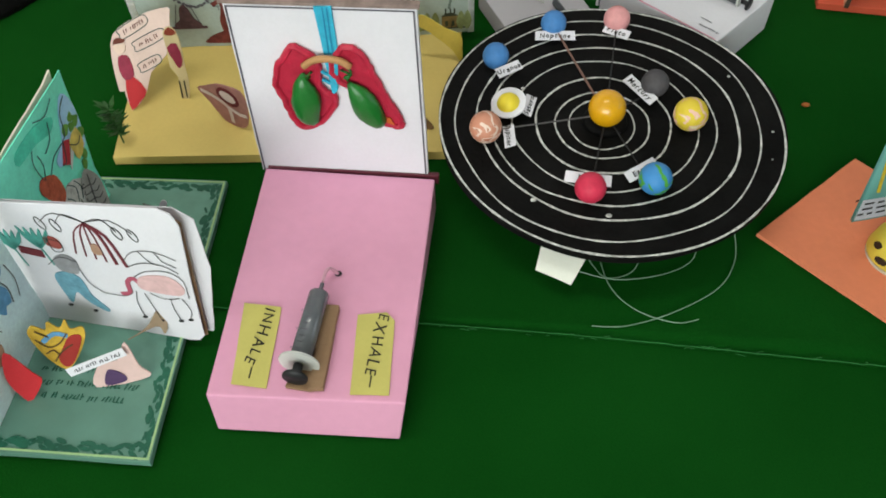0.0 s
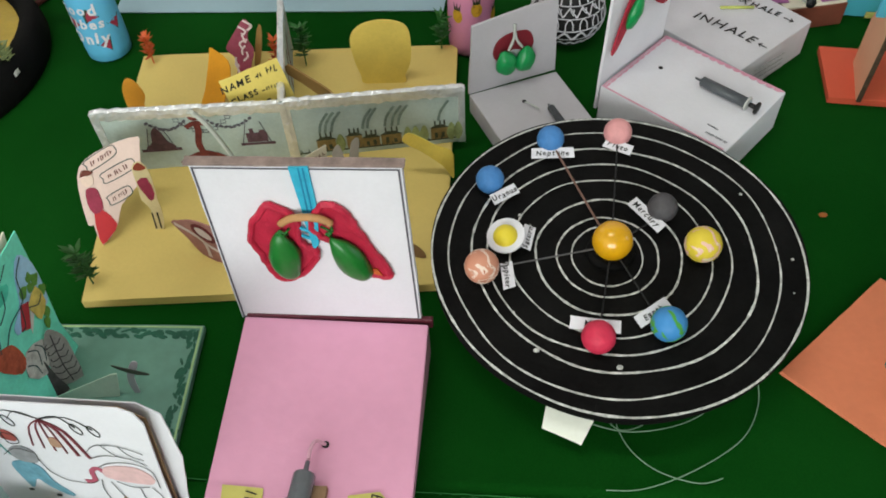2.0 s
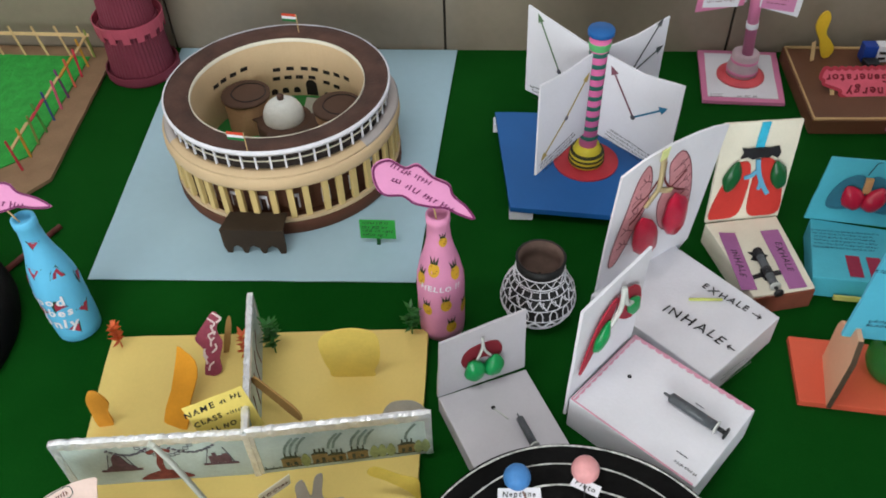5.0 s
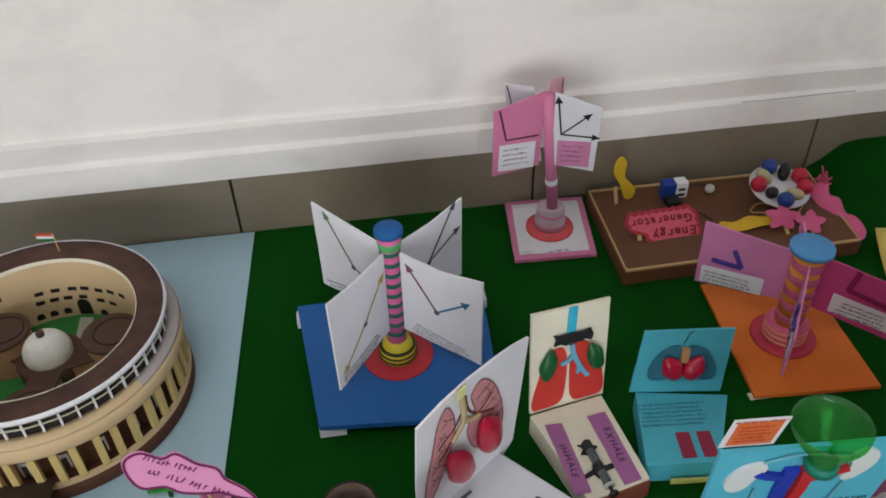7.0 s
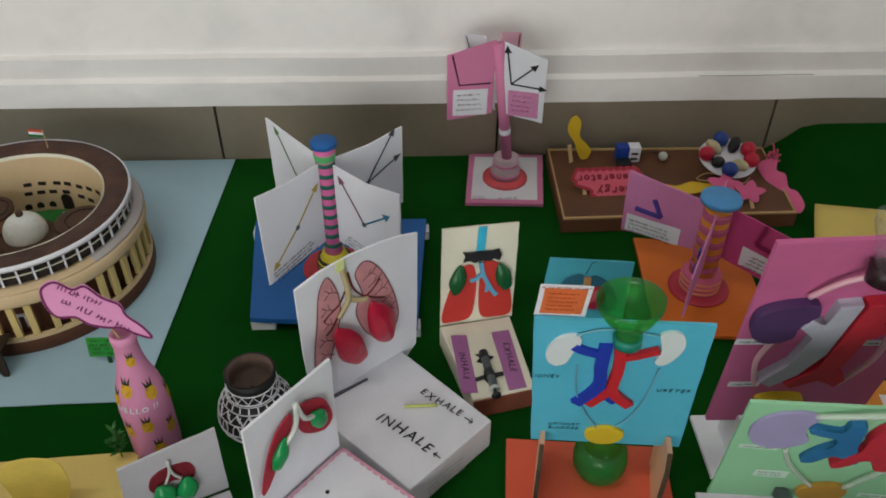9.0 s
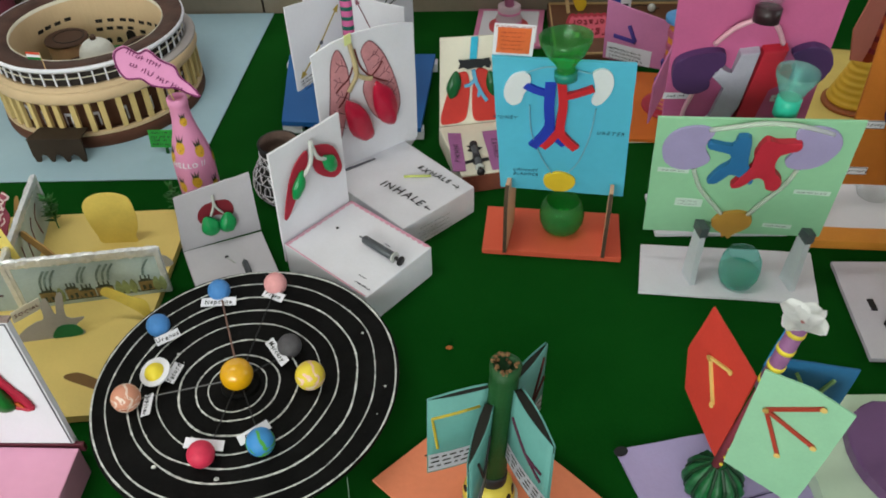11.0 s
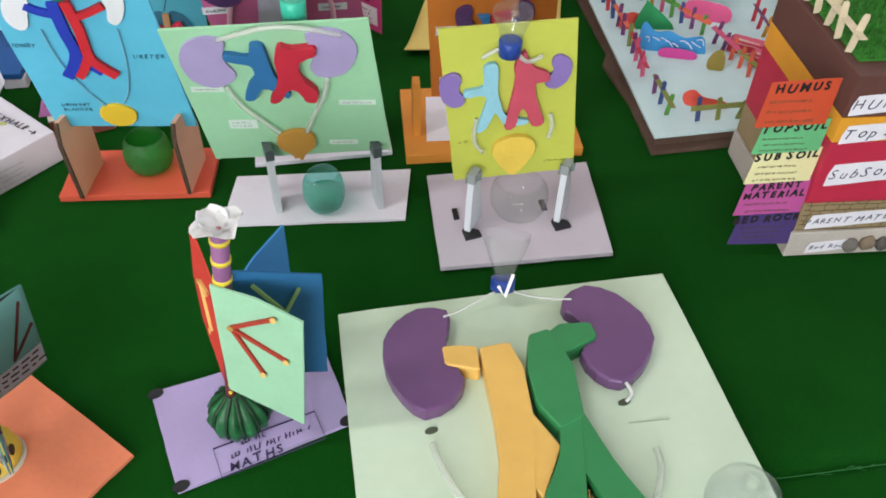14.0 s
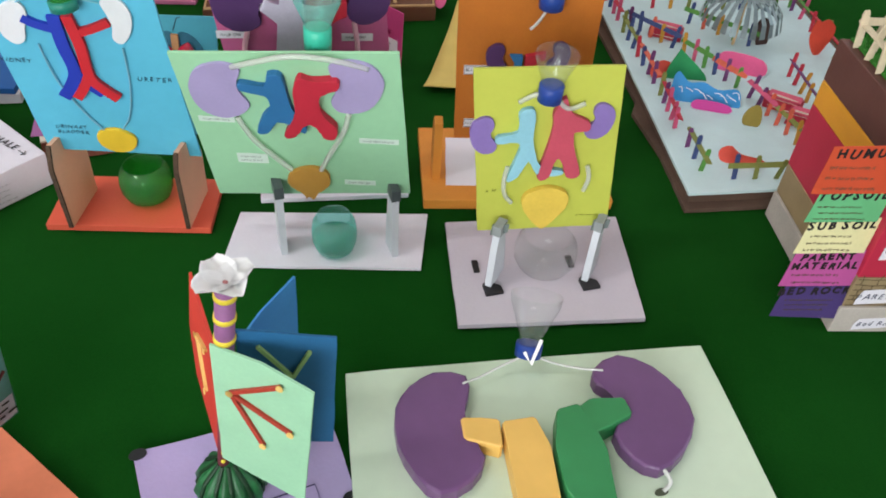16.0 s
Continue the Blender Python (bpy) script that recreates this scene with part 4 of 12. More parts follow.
    part("brown_shape", blob(B(), [(0.001, 0.102), (0.009, 0.112), (0.016, 0.104), (0.01, 0.1)], mm, 0.001, 0.0016, 0, 2), mat("auburn_crayon", "8a3a28", 0.7), p)
    bm = B()
    for x in (-0.003, 0.003):
        stroke(bm, [(x + 0.003, 0.03), (x, 0.002)], 0.0016, mm, 0.001, 0.0015)
    part("fine_drawing", bm, ink, p)
    a, b = L(-0.18, 0.917)
    mm = F((a, b, 0.0155), (0.026, -0.013, 0), (-0.029, 0.015, 0.039))
    p = part("leaf_cutout", blob(B(), [(0.0, 0.0), (-0.018, 0.02), (-0.034, 0.034), (-0.034, 0.04), (-0.025, 0.045), (0.0, 0.059), (0.022, 0.064), (0.039, 0.064), (0.045, 0.048), (0.041, 0.018), (0.029, 0.001)], mm, -0.0008, 0.0008, 0, 3), mat("dusty_pink_crayon", "a8746e", 0.7, 0.2, 90), r, "dusty pink crayoned leaf cut-out")
    bm = B()
    stroke(bm, [(-0.03, 0.038), (-0.008, 0.036), (0.012, 0.028), (0.014, 0.004)], 0.005, mm, 0.001, 0.0014, curve=4)
    stroke(bm, [(0.012, 0.028), (0.03, 0.024), (0.041, 0.026)], 0.005, mm, 0.0011, 0.0016, curve=3)
    prism(bm, oval(0.016, 0.046, 0.013, 0.008, 20, tilt=-10), mm, 0.001, 0.0016)
    part("white_streak", bm, mat("milky_crayon", "d8c6c4", 0.7), p)
    part("brown_ring", stroke(B(), oval(0.016, 0.046, 0.015, 0.01, 24, tilt=-10), 0.0045, mm, 0.0012, 0.002, closed=True), mat("dark_wine_crayon", "6a2228", 0.7), p)
    p, mm = cutout("grey_nest", -0.03, 1.02, 10, [(-0.05, 0), (0.04, 0), (0.036, 0.018), (0.05, 0.03), (0.026, 0.034), (0.03, 0.074), (0.02, 0.07), (0.012, 0.04), (0.006, 0.068), (-0.004, 0.06), (-0.006, 0.036), (-0.02, 0.03), (-0.04, 0.018)], mat("ash_grey_crayon", "9b958d", 0.75), "ash grey paper nest cut-out", -0.2)
    bm = blob(B(), [(0.0, 0.0), (0.04, 0.002), (0.036, 0.018), (0.012, 0.02)], mm, 0.001, 0.002)
    part("green_patch", bm, mat("bottle_green", "1f6b3a", 0.7), p)
    p, mm = cutout("sign_cutout", -0.064, 1.035, 40, [(-0.022, 0.03), (0.02, 0.034), (0.022, 0.054), (-0.02, 0.05)], offwhite, "cream written paper strip", 0, 0.001, 1)
    bm = letters("SOCIAL", 0.0088, mm @ Matrix.Translation((0, 0, 0.0006)), 0, 0.042, 4)
    part("lettering", bm, brownink, p)
    p, mm = cutout("bird_cutout", 0.083, 1.045, 12, [(-0.034, 0.062), (-0.024, 0.072), (0.004, 0.052), (0.024, 0.04), (0.026, 0.02), (0.024, 0.0), (0.012, 0.02), (-0.012, 0.044)], mat("butter_paper", "dcc056", 0.7), "butter yellow paper cut-out with brown marks", -0.2)
    p, mm = cutout("brown_leaf", 0.05, 0.93, -20, [(-0.04, 0.0), (0.03, 0.0), (0.02, 0.012), (-0.02, 0.014)], mat("bark_brown", "7a5c38", 0.8), "brown bark cut-out", -0.9)
    gm = mat("plastic_leaf_green", "2f6a2c", 0.45, 0.25, 90, 0.0)
    om = mat("plastic_leaf_orange", "c2562a", 0.45, 0.25, 90, 0.0)
    a, b = L(-0.298, 0.87)
    plug_plant(r, a, b, 0.008, 0.066, mat("dark_plastic_leaf", "2f5a28", 0.5, 0.3, 90, 0.0), seed=2, n=26)
    for (x, y, mm2, s, h, nn) in ((-0.118, 1.27, gm, 3, 0.07, 22), (0.075, 1.312, gm, 4, 0.062, 18), (-0.345, 1.272, om, 5, 0.05, 22), (-0.155, 1.26, om, 6, 0.055, 18)):
        a, b = L(x, y)
        plug_plant(r, a, b, 0.012, h, mm2, seed=s, n=nn)


yellow_land_model()


# ---------- green pop-up book ----------
def popup_book():
    X, Y = -0.29, 0.64
    r = thing("popup_book_model", X, Y, 0, 0, "painted green board with standing illustrated pop-up pages", "pop-up book")
    bm = prism(B(), [(-0.19, -0.175), (0.151, -0.172), (0.134, 0.181), (-0.19, 0.172)], F((0, 0, 0)), 0.001, 0.009, 0.001)
    base = part("base_board", bm, bookgreen, r, "dark green painted board with pale rim")
    bm = B()
    top = F((0, 0, 0.0092))
    stroke(bm, [(-0.188, -0.172), (0.1485, -0.169), (0.1315, 0.178), (-0.188, 0.169)], 0.003, top, 0.0001, 0.0008, closed=True)
    part("rim", bm, mat("pale_green_rim", "9fc08a", 0.6), base)
    bm = B()
    rnd = random.Random(5)
    edges = (((-0.186, -0.166), (0.143, -0.163)), ((0.142, -0.165), (0.126, 0.172)), ((0.127, 0.171), (-0.186, 0.163)))
    for (ax, ay), (bx, by) in edges:
        n = int(math.hypot(bx - ax, by - ay) / 0.0032)
        nx, ny = -(by - ay) / math.hypot(bx - ax, by - ay), (bx - ax) / math.hypot(bx - ax, by - ay)
        for i in range(n):
            t, d = (i + rnd.random()) / n, rnd.uniform(-0.004, 0.007)
            q = rnd.uniform(0.004, 0.008)
            prism(bm, oval(ax + (bx - ax) * t + nx * d, ay + (by - ay) * t + ny * d, q, q * rnd.uniform(0.25, 0.5), 9, tilt=math.degrees(math.atan2(by - ay, bx - ax)) + rnd.uniform(-40, 40)), top, 0.0001, 0.0003 + 0.000004 * i)
    part("brush_mark", bm, mat("forest_green_paint", "1b5a45", 0.5, 0.3), base, "dark green brush marks along the rim")
    bm = scribble(B(), top, 0.01, 0.12, -0.12, -0.075, 3, 8, 0.3)
    part("handwriting", bm, mat("dim_green_ink", "235a49", 0.6), base)

    def page(name, pts, m, material, label, th=0.0012):
        bm = prism(B(), pts, m, -th, 0.0)
        return part(name, bm, material, r, label)
    # white page, facing the front
    m = F((0.002, -0.0245, 0.0105), (1, -0.09, 0), (0.0, 0.1, 1))
    rim = [(-0.02, 0.0), (0.1, 0.0), (0.15, -0.002), (0.161, 0.0), (0.168, 0.009), (0.173, 0.09), (0.18, 0.168), (0.175, 0.182), (0.163, 0.187), (0.11, 0.181), (-0.03, 0.164)]
    p = page("white_page", rim, m, white, "white page with coloured drawings")
    m2 = m @ Matrix.Translation((0.004, 0.002, -0.012))
    page("back_sheet", [(-0.004, 0), (0.168, 0), (0.186, 0.1), (0.184, 0.164), (0.166, 0.176), (-0.02, 0.155)], m2, white, "white folded sheet behind the page")
    page("brown_sheet", [(0.1, 0.002), (0.166, 0.002), (0.1765, 0.166), (0.158, 0.178), (0.1, 0.17)], m @ Matrix.Translation((0.002, 0.0, -0.006)), cardboard, "brown card between the pages")
    bm = B()
    for x, y in ((-0.002, 0.105), (0.028, 0.112)):
        for a in (-0.7, -0.35, 0.0, 0.35, 0.7):
            blob(bm, [(x, y), (x + 0.012 * a - 0.0028, y + 0.012), (x + 0.022 * a, y + 0.028), (x + 0.012 * a + 0.0032, y + 0.012)], m)
        stroke(bm, [(x, y + 0.004), (x + 0.006, y - 0.022)], 0.0014, m)
    part("leaf_drawing", bm, mat("teal_crayon", "4f9c94", 0.75, 0.25, 90), p)
    bm = prism(B(), [(0.004, 0.102), (0.028, 0.099), (0.028, 0.109), (0.004, 0.112)], m)
    part("wall_drawing", bm, mat("wine_crayon", "6d2a34", 0.75, 0.25, 90), p, "wine red crayoned wall")
    bm = B()
    for k in range(6):
        a = -1.0 + 0.44 * k
        stroke(bm, [(0.086, 0.156), (0.086 + 0.014 * a, 0.142), (0.086 + 0.022 * a, 0.112 - 0.002 * k)], 0.0015 if k not in (4, 5) else 0.0032, m, curve=3)
    part("fine_drawing", bm, mat("wine_crayon", "6d2a34"), p, "wine red striped tent drawing")
    part("tan_shape", blob(B(), [(0.083, 0.116), (0.092, 0.116), (0.091, 0.128), (0.084, 0.128)], m), mat("tan_crayon", "a98570", 0.7), p)
    bm = B()
    for a in (-0.045, -0.03, 0.03, 0.045):
        stroke(bm, [(0.086, 0.157), (0.086 + a * 0.6, 0.164), (0.086 + a, 0.15)], 0.0007, m, curve=3)
        stroke(bm, oval(0.086 + a, 0.148, 0.0035, 0.008, 14, tilt=20), 0.0007, m, closed=True)
    lines = ([(0.076, 0.058), (0.098, 0.058), (0.108, 0.066)], [(0.112, 0.068), (0.108, 0.05), (0.11, 0.03)], [(0.12, 0.066), (0.124, 0.046), (0.127, 0.028)], [(0.146, 0.064), (0.146, 0.046), (0.149, 0.032)], [(0.158, 0.066), (0.164, 0.05), (0.16, 0.036)],
             [(0.116, 0.09), (0.13, 0.1), (0.152, 0.104), (0.166, 0.094), (0.166, 0.068)], [(0.112, 0.112), (0.124, 0.126), (0.146, 0.13), (0.166, 0.122)], [(0.114, 0.104), (0.13, 0.112), (0.15, 0.112), (0.164, 0.104)], [(0.126, 0.068), (0.14, 0.062), (0.156, 0.066)],
             [(0.13, 0.128), (0.14, 0.114), (0.152, 0.112)], [(0.146, 0.13), (0.152, 0.118), (0.164, 0.112)], [(0.028, 0.09), (0.044, 0.104), (0.06, 0.1)], [(0.04, 0.128), (0.052, 0.126), (0.052, 0.114), (0.042, 0.112), (0.04, 0.128)], [(0.06, 0.09), (0.064, 0.07), (0.076, 0.058)])
    for q in lines:
        stroke(bm, q, 0.0007, m, 0.0011, 0.0014, curve=3)
    for x, y in ((0.11, 0.028), (0.127, 0.026), (0.149, 0.03), (0.16, 0.034), (0.056, 0.026), (0.03, 0.03)):
        prism(bm, oval(x, y, 0.003, 0.0018, 10, tilt=15), m, 0.0012, 0.0016)
    part("fine_drawing", bm, ink, p, "thin black pen lines")
    bm = blob(B(), [(0.028, 0.074), (0.044, 0.082), (0.056, 0.074), (0.06, 0.05), (0.072, 0.03), (0.066, 0.028), (0.052, 0.04), (0.044, 0.052), (0.034, 0.034), (0.03, 0.044)], m)
    part("blue_shape", bm, mat("blue_crayon", "6c9fb4", 0.75, 0.25, 90), p, "plain blue crayoned shape")
    bm = blob(B(), [(0.038, 0.084), (0.056, 0.082), (0.06, 0.1), (0.05, 0.108), (0.036, 0.1)], m)
    part("grey_shape", bm, mat("pencil_grey", "8f8f94", 0.75, 0.25, 90), p, "plain grey pencilled shape")
    part("red_shape", blob(B(), [(0.038, 0.118), (0.05, 0.116), (0.052, 0.126), (0.044, 0.132), (0.036, 0.128)], m), mat("dull_brick_crayon", "9a4a44", 0.75, 0.2, 90), p)
    bm = blob(B(), [(0.12, 0.072), (0.156, 0.07), (0.164, 0.082), (0.152, 0.096), (0.13, 0.094), (0.118, 0.086)], m)
    part("rose_shape", bm, mat("rose_crayon", "d8b2b4", 0.75, 0.15, 90), p, "pale rose crayoned shape")
    bm = stroke(B(), [(0.094, 0.06), (0.104, 0.064), (0.106, 0.08), (0.114, 0.086), (0.12, 0.076)], 0.005, m, curve=4)
    part("pink_shape", bm, mat("deep_rose_crayon", "b0556a", 0.75, 0.2, 90), p, "deep rose crayoned band")
    # teal page behind, blue page in front: both seen from the right side
    m = F((0.002, -0.01, 0.0105), (0, 1, 0), (0.0, 0.0, 1))
    p = page("mountain_page", [(0.01, 0), (0.158, 0), (0.156, 0.05), (0.164, 0.088), (0.17, 0.13), (0.176, 0.172), (0.165, 0.172), (0.04, 0.178), (0.01, 0.178)], m, mat("turquoise_wash", "7df2d6", 0.65, 0.2, 18, 0.15), "turquoise painted mountain page")
    page("fold_sheet", [(0.0, 0), (0.15, 0), (0.163, 0.158), (0.17, 0.177), (0.15, 0.174), (0.0, 0.176)], m @ Matrix.Translation((0, 0, -0.006)), offwhite, "white folded sheet behind the mountain page", 0.002)
    sky = mat("pale_sky_wash", "a0cdf4", 0.65, 0.25, 30)
    part("sky_shape", blob(B(), [(0.16, 0.155), (0.17, 0.13), (0.162, 0.086), (0.149, 0.086), (0.135, 0.106), (0.108, 0.1), (0.106, 0.112), (0.128, 0.12), (0.142, 0.144)], m, 0.0004, 0.0009, 0, 3), sky, p, "pale blue washed sky")
    part("river_shape", blob(B(), [(0.06, 0.168), (0.1, 0.165), (0.13, 0.15), (0.118, 0.14), (0.09, 0.15), (0.056, 0.155)], m, 0.0004, 0.0008, 0, 3), mat("sea_green_wash", "4fd0b4", 0.65, 0.3, 40), p)
    part("red_shape", prism(B(), [(0.127, 0.119), (0.138, 0.111), (0.121, 0.09), (0.11, 0.1)], m, 0.001, 0.0014), mat("cherry_crayon", "b5313f", 0.7, 0.2, 90), p, "red drawn house wall")
    part("white_shape", prism(B(), [(0.137, 0.106), (0.135, 0.095), (0.119, 0.084), (0.121, 0.09)], m, 0.001, 0.0014), mat("snow_crayon", "d8ddd8", 0.7), p)
    part("roof_shape", blob(B(), [(0.135, 0.108), (0.156, 0.112), (0.156, 0.087), (0.138, 0.081), (0.135, 0.095)], m, 0.0012, 0.0017, 0, 2), mat("straw_crayon", "d8c468", 0.7, 0.25, 90), p, "straw yellow drawn roof")
    bm = B()
    rnd = random.Random(31)
    for x, y in ((0.155, 0.126), (0.15, 0.118), (0.16, 0.118), (0.14, 0.124), (0.161, 0.1), (0.149, 0.078), (0.142, 0.07)):
        blob(bm, [(x + rnd.uniform(0.004, 0.008) * math.cos(6.283 * i / 7), y + rnd.uniform(0.004, 0.008) * math.sin(6.283 * i / 7)) for i in range(7)], m, 0.001, 0.0015 + 0.002 * (x - 0.14) ** 2, 0, 2)
    part("tree_drawing", bm, mat("olive_green_crayon", "5f9440", 0.7, 0.3, 90), p, "green crayoned trees")
    part("red_bush", blob(B(), [(0.07, 0.12), (0.085, 0.112), (0.093, 0.102), (0.094, 0.078), (0.08, 0.073), (0.062, 0.108)], m, 0.001, 0.0016, 0, 3), mat("brick_crayon", "b4583f", 0.7, 0.35, 120), p, "brick red crayoned bush")
    bm = blob(B(), [(0.099, 0.081), (0.124, 0.066), (0.122, 0.05), (0.103, 0.034), (0.083, 0.06)], m, 0.001, 0.0015, 0, 2)
    part("rock_drawing", bm, mat("pale_rock_crayon", "c9c8c4", 0.75, 0.3, 120), p, "pale drawn rocks")
    bm = B()
    for q in ([(0.16, 0.152), (0.142, 0.143), (0.133, 0.12), (0.104, 0.12), (0.086, 0.11)], [(0.119, 0.153), (0.111, 0.138), (0.095, 0.133)], [(0.14, 0.166), (0.12, 0.16), (0.1, 0.17)], [(0.1, 0.08), (0.11, 0.066), (0.104, 0.05)], [(0.112, 0.074), (0.118, 0.06), (0.112, 0.046)], [(0.09, 0.07), (0.098, 0.058), (0.098, 0.044)], [(0.074, 0.116), (0.072, 0.14), (0.08, 0.152)], [(0.076, 0.114), (0.084, 0.128), (0.083, 0.142)], [(0.134, 0.107), (0.146, 0.096), (0.156, 0.1)], [(0.127, 0.12), (0.118, 0.1), (0.11, 0.1)]):
        stroke(bm, q, 0.0011, m, 0.0017, 0.0021, curve=3)
    part("fine_drawing", bm, mat("dark_teal_ink", "2c4a4c", 0.7), p, "dark drawn outlines")
    # grey feathery rock that folds out beside the page
    rk = F((0.016, 0.108, 0.0), (0.7, 0.7, 0), (-0.1, 0.1, 1))
    q = part("rock_cutout", blob(B(), [(-0.006, 0.0092), (-0.022, 0.02), (-0.017, 0.045), (-0.008, 0.07), (0.002, 0.086), (0.009, 0.08), (0.013, 0.066), (0.011, 0.04), (0.006, 0.0092)], rk, -0.0008, 0.0008, 0, 3), mat("rock_grey_crayon", "a3a09c", 0.75, 0.25, 60), r, "grey feathery rock paper cut-out")
    bm = B()
    stroke(bm, [(-0.004, 0.012), (-0.003, 0.04), (0.003, 0.08)], 0.0012, rk, 0.001, 0.0014, curve=3)
    for k in range(6):
        y = 0.02 + 0.0095 * k
        stroke(bm, [(-0.003 + 0.0008 * k, y), (0.004, y - 0.002), (0.009, y + 0.003)], 0.001, rk, 0.001, 0.0014, curve=3)
        stroke(bm, [(-0.003 + 0.0008 * k, y), (-0.009, y - 0.001), (-0.016 + 0.0022 * k, y + 0.004)], 0.001, rk, 0.001, 0.0014, curve=3)
    part("fine_drawing", bm, mat("soft_pen", "4a4648", 0.7), q)
    part("rock_cutout", blob(B(), [(-0.03, 0.0092), (-0.036, 0.03), (-0.026, 0.056), (-0.016, 0.062), (-0.014, 0.03), (-0.012, 0.0092)], rk @ Matrix.Translation((0, 0, 0.006)), -0.0008, 0.0008, 0, 3), mat("dark_rock_crayon", "4f4c4c", 0.75, 0.35, 90), r, "dark grey rock paper cut-out")
    m = F((-0.004, -0.172, 0.0095), (0, 1, 0), (0.05, 0.0, 1))
    p = page("blue_page", [(0.0, 0), (0.15, 0), (0.15, 0.19), (0.0, 0.19)], m, mat("pale_blue_wash", "d6ecf6", 0.65, 0.2, 16, 0.1), "pale blue painted page")
    rnd = random.Random(17)
    for x, y, q, c, hx in ((0.026, 0.05, 0.011, "poppy_crayon", "c04438"), (0.03, 0.09, 0.009, "poppy_crayon", "c04438"), (0.07, 0.06, 0.012, "tan_crayon", "a98570"), (0.078, 0.11, 0.01, "ash_crayon", "8d8a86"), (0.11, 0.09, 0.014, "mid_blue_crayon", "5f94bd"), (0.125, 0.13, 0.012, "mid_blue_crayon", "5f94bd"), (0.05, 0.13, 0.01, "gold_crayon", "c8a338"), (0.1, 0.15, 0.01, "tan_crayon", "a98570")):
        pts = [(x + q * rnd.uniform(0.5, 1.1) * math.cos(6.283 * i / 8), y + 1.7 * q * rnd.uniform(0.5, 1.1) * math.sin(6.283 * i / 8)) for i in range(8)]
        part("colour_patch", blob(B(), pts, m, 0.0005, 0.001), mat(c, hx, 0.7, 0.25, 90), p)
    bm = B()
    for k in range(12):
        x, y = 0.015 + 0.0105 * k, rnd.uniform(0.02, 0.12)
        stroke(bm, [(x, y), (x + rnd.uniform(-0.008, 0.008), y + 0.02), (x + rnd.uniform(-0.006, 0.01), y + 0.045)], 0.001, m, 0.0011, 0.0014, curve=3)
    part("fine_drawing", bm, mat("soft_pen", "4a4648", 0.7), p, "thin pen lines")

    # small standing cut-outs in front
    def stand(name, x, y, turn, pts, material, label, lean=-0.35):
        c, s = math.cos(radians(turn)), math.sin(radians(turn))
        mm = F((x, y, 0.0095), (c, s, 0), (0, -lean, 1))
        return part(name, blob(B(), pts, mm, -0.0008, 0.0008, 0, 4), material, r, label), mm
    p, mm = stand("mask_cutout", 0.036, -0.082, 8, [(0.0, 0), (0.008, 0.004), (0.02, 0.02), (0.03, 0.04), (0.03, 0.052), (0.018, 0.05), (0.016, 0.062), (0.008, 0.052), (-0.002, 0.06), (-0.006, 0.05), (-0.018, 0.056), (-0.024, 0.044), (-0.014, 0.016)], mat("gold_crayon", "c8a338", 0.7), "gold and red crayoned cut-out")
    part("red_shape", blob(B(), [(0.002, 0.004), (0.012, 0.01), (0.027, 0.04), (0.016, 0.042), (0.004, 0.026), (-0.002, 0.014)], mm, 0.0012, 0.0018), mat("dark_red_crayon", "9a2a24", 0.7), p)
    bm = stroke(B(), [(-0.012, 0.036), (0.002, 0.046), (0.014, 0.042)], 0.005, mm, 0.0012, 0.0018, curve=3)
    part("blue_shape", bm, mat("mid_blue_crayon", "5f94bd", 0.7), p)
    bm = B()
    for q in ([(-0.018, 0.04), (-0.008, 0.03), (0.004, 0.034), (0.014, 0.046)], [(-0.012, 0.022), (-0.004, 0.026), (0.0, 0.02)], [(-0.006, 0.012), (0.004, 0.024), (0.016, 0.032)], [(-0.016, 0.05), (-0.004, 0.042)]):
        stroke(bm, q, 0.0014, mm, 0.0019, 0.0023, curve=3)
    part("fine_drawing", bm, mat("soft_brown_pen", "4f3a20", 0.7), p)
    p, mm = stand("red_cutout", 0.014, -0.118, 25, [(-0.003, 0), (0.003, 0), (0.018, 0.018), (0.014, 0.03), (0.0, 0.062), (-0.01, 0.03)], red, "red paper cut-out on a stick")
    p, mm = stand("boat_cutout", 0.096, -0.094, 14, [(-0.022, 0), (0.03, 0.004), (0.024, 0.02), (0.018, 0.05), (0.006, 0.03), (-0.012, 0.028)], mat("pale_rose_crayon", "d8b8b4", 0.7), "pale rose paper boat cut-out")
    part("violet_shape", blob(B(), [(-0.012, 0.002), (0.008, 0.004), (0.006, 0.014), (-0.006, 0.02)], mm, 0.0012, 0.0018), mat("violet_crayon", "4d355c", 0.7), p)
    mm2 = mm @ pose(-0.012, 0.034, 0.004, 0, 0, 16)
    part("strip", prism(B(), rect(-0.03, 0.03, -0.005, 0.005), mm2, 0, 0.0008), white, p, "white written paper strip")
    part("handwriting", scribble(B(), mm2 @ Matrix.Translation((0, 0, 0.0006)), -0.026, 0.026, -0.003, 0.003, 1, 6, 0.8), greyink, r)
    p, mm = stand("twig_cutout", 0.118, -0.05, 30, [(-0.02, 0.02), (0.0, 0.026), (0.014, 0.04), (0.024, 0.05), (0.02, 0.02), (0.014, 0.012), (0.01, 0.024)], mat("pale_brown_crayon", "a08a72", 0.7), "pale brown paper twig cut-out")
    bm = prism(B(), [(-0.084, 0.0), (-0.012, 0.0), (-0.003, 0.038), (-0.01, 0.037)], F((0.079, 0.092, 0.0095), (1, 0.1, 0), (0, 0.1, 1)), 0, 0.0012)
    part("pale_flap", bm, mat("pale_green_paper", "c6d8c8", 0.7), r, "pale green paper flap")
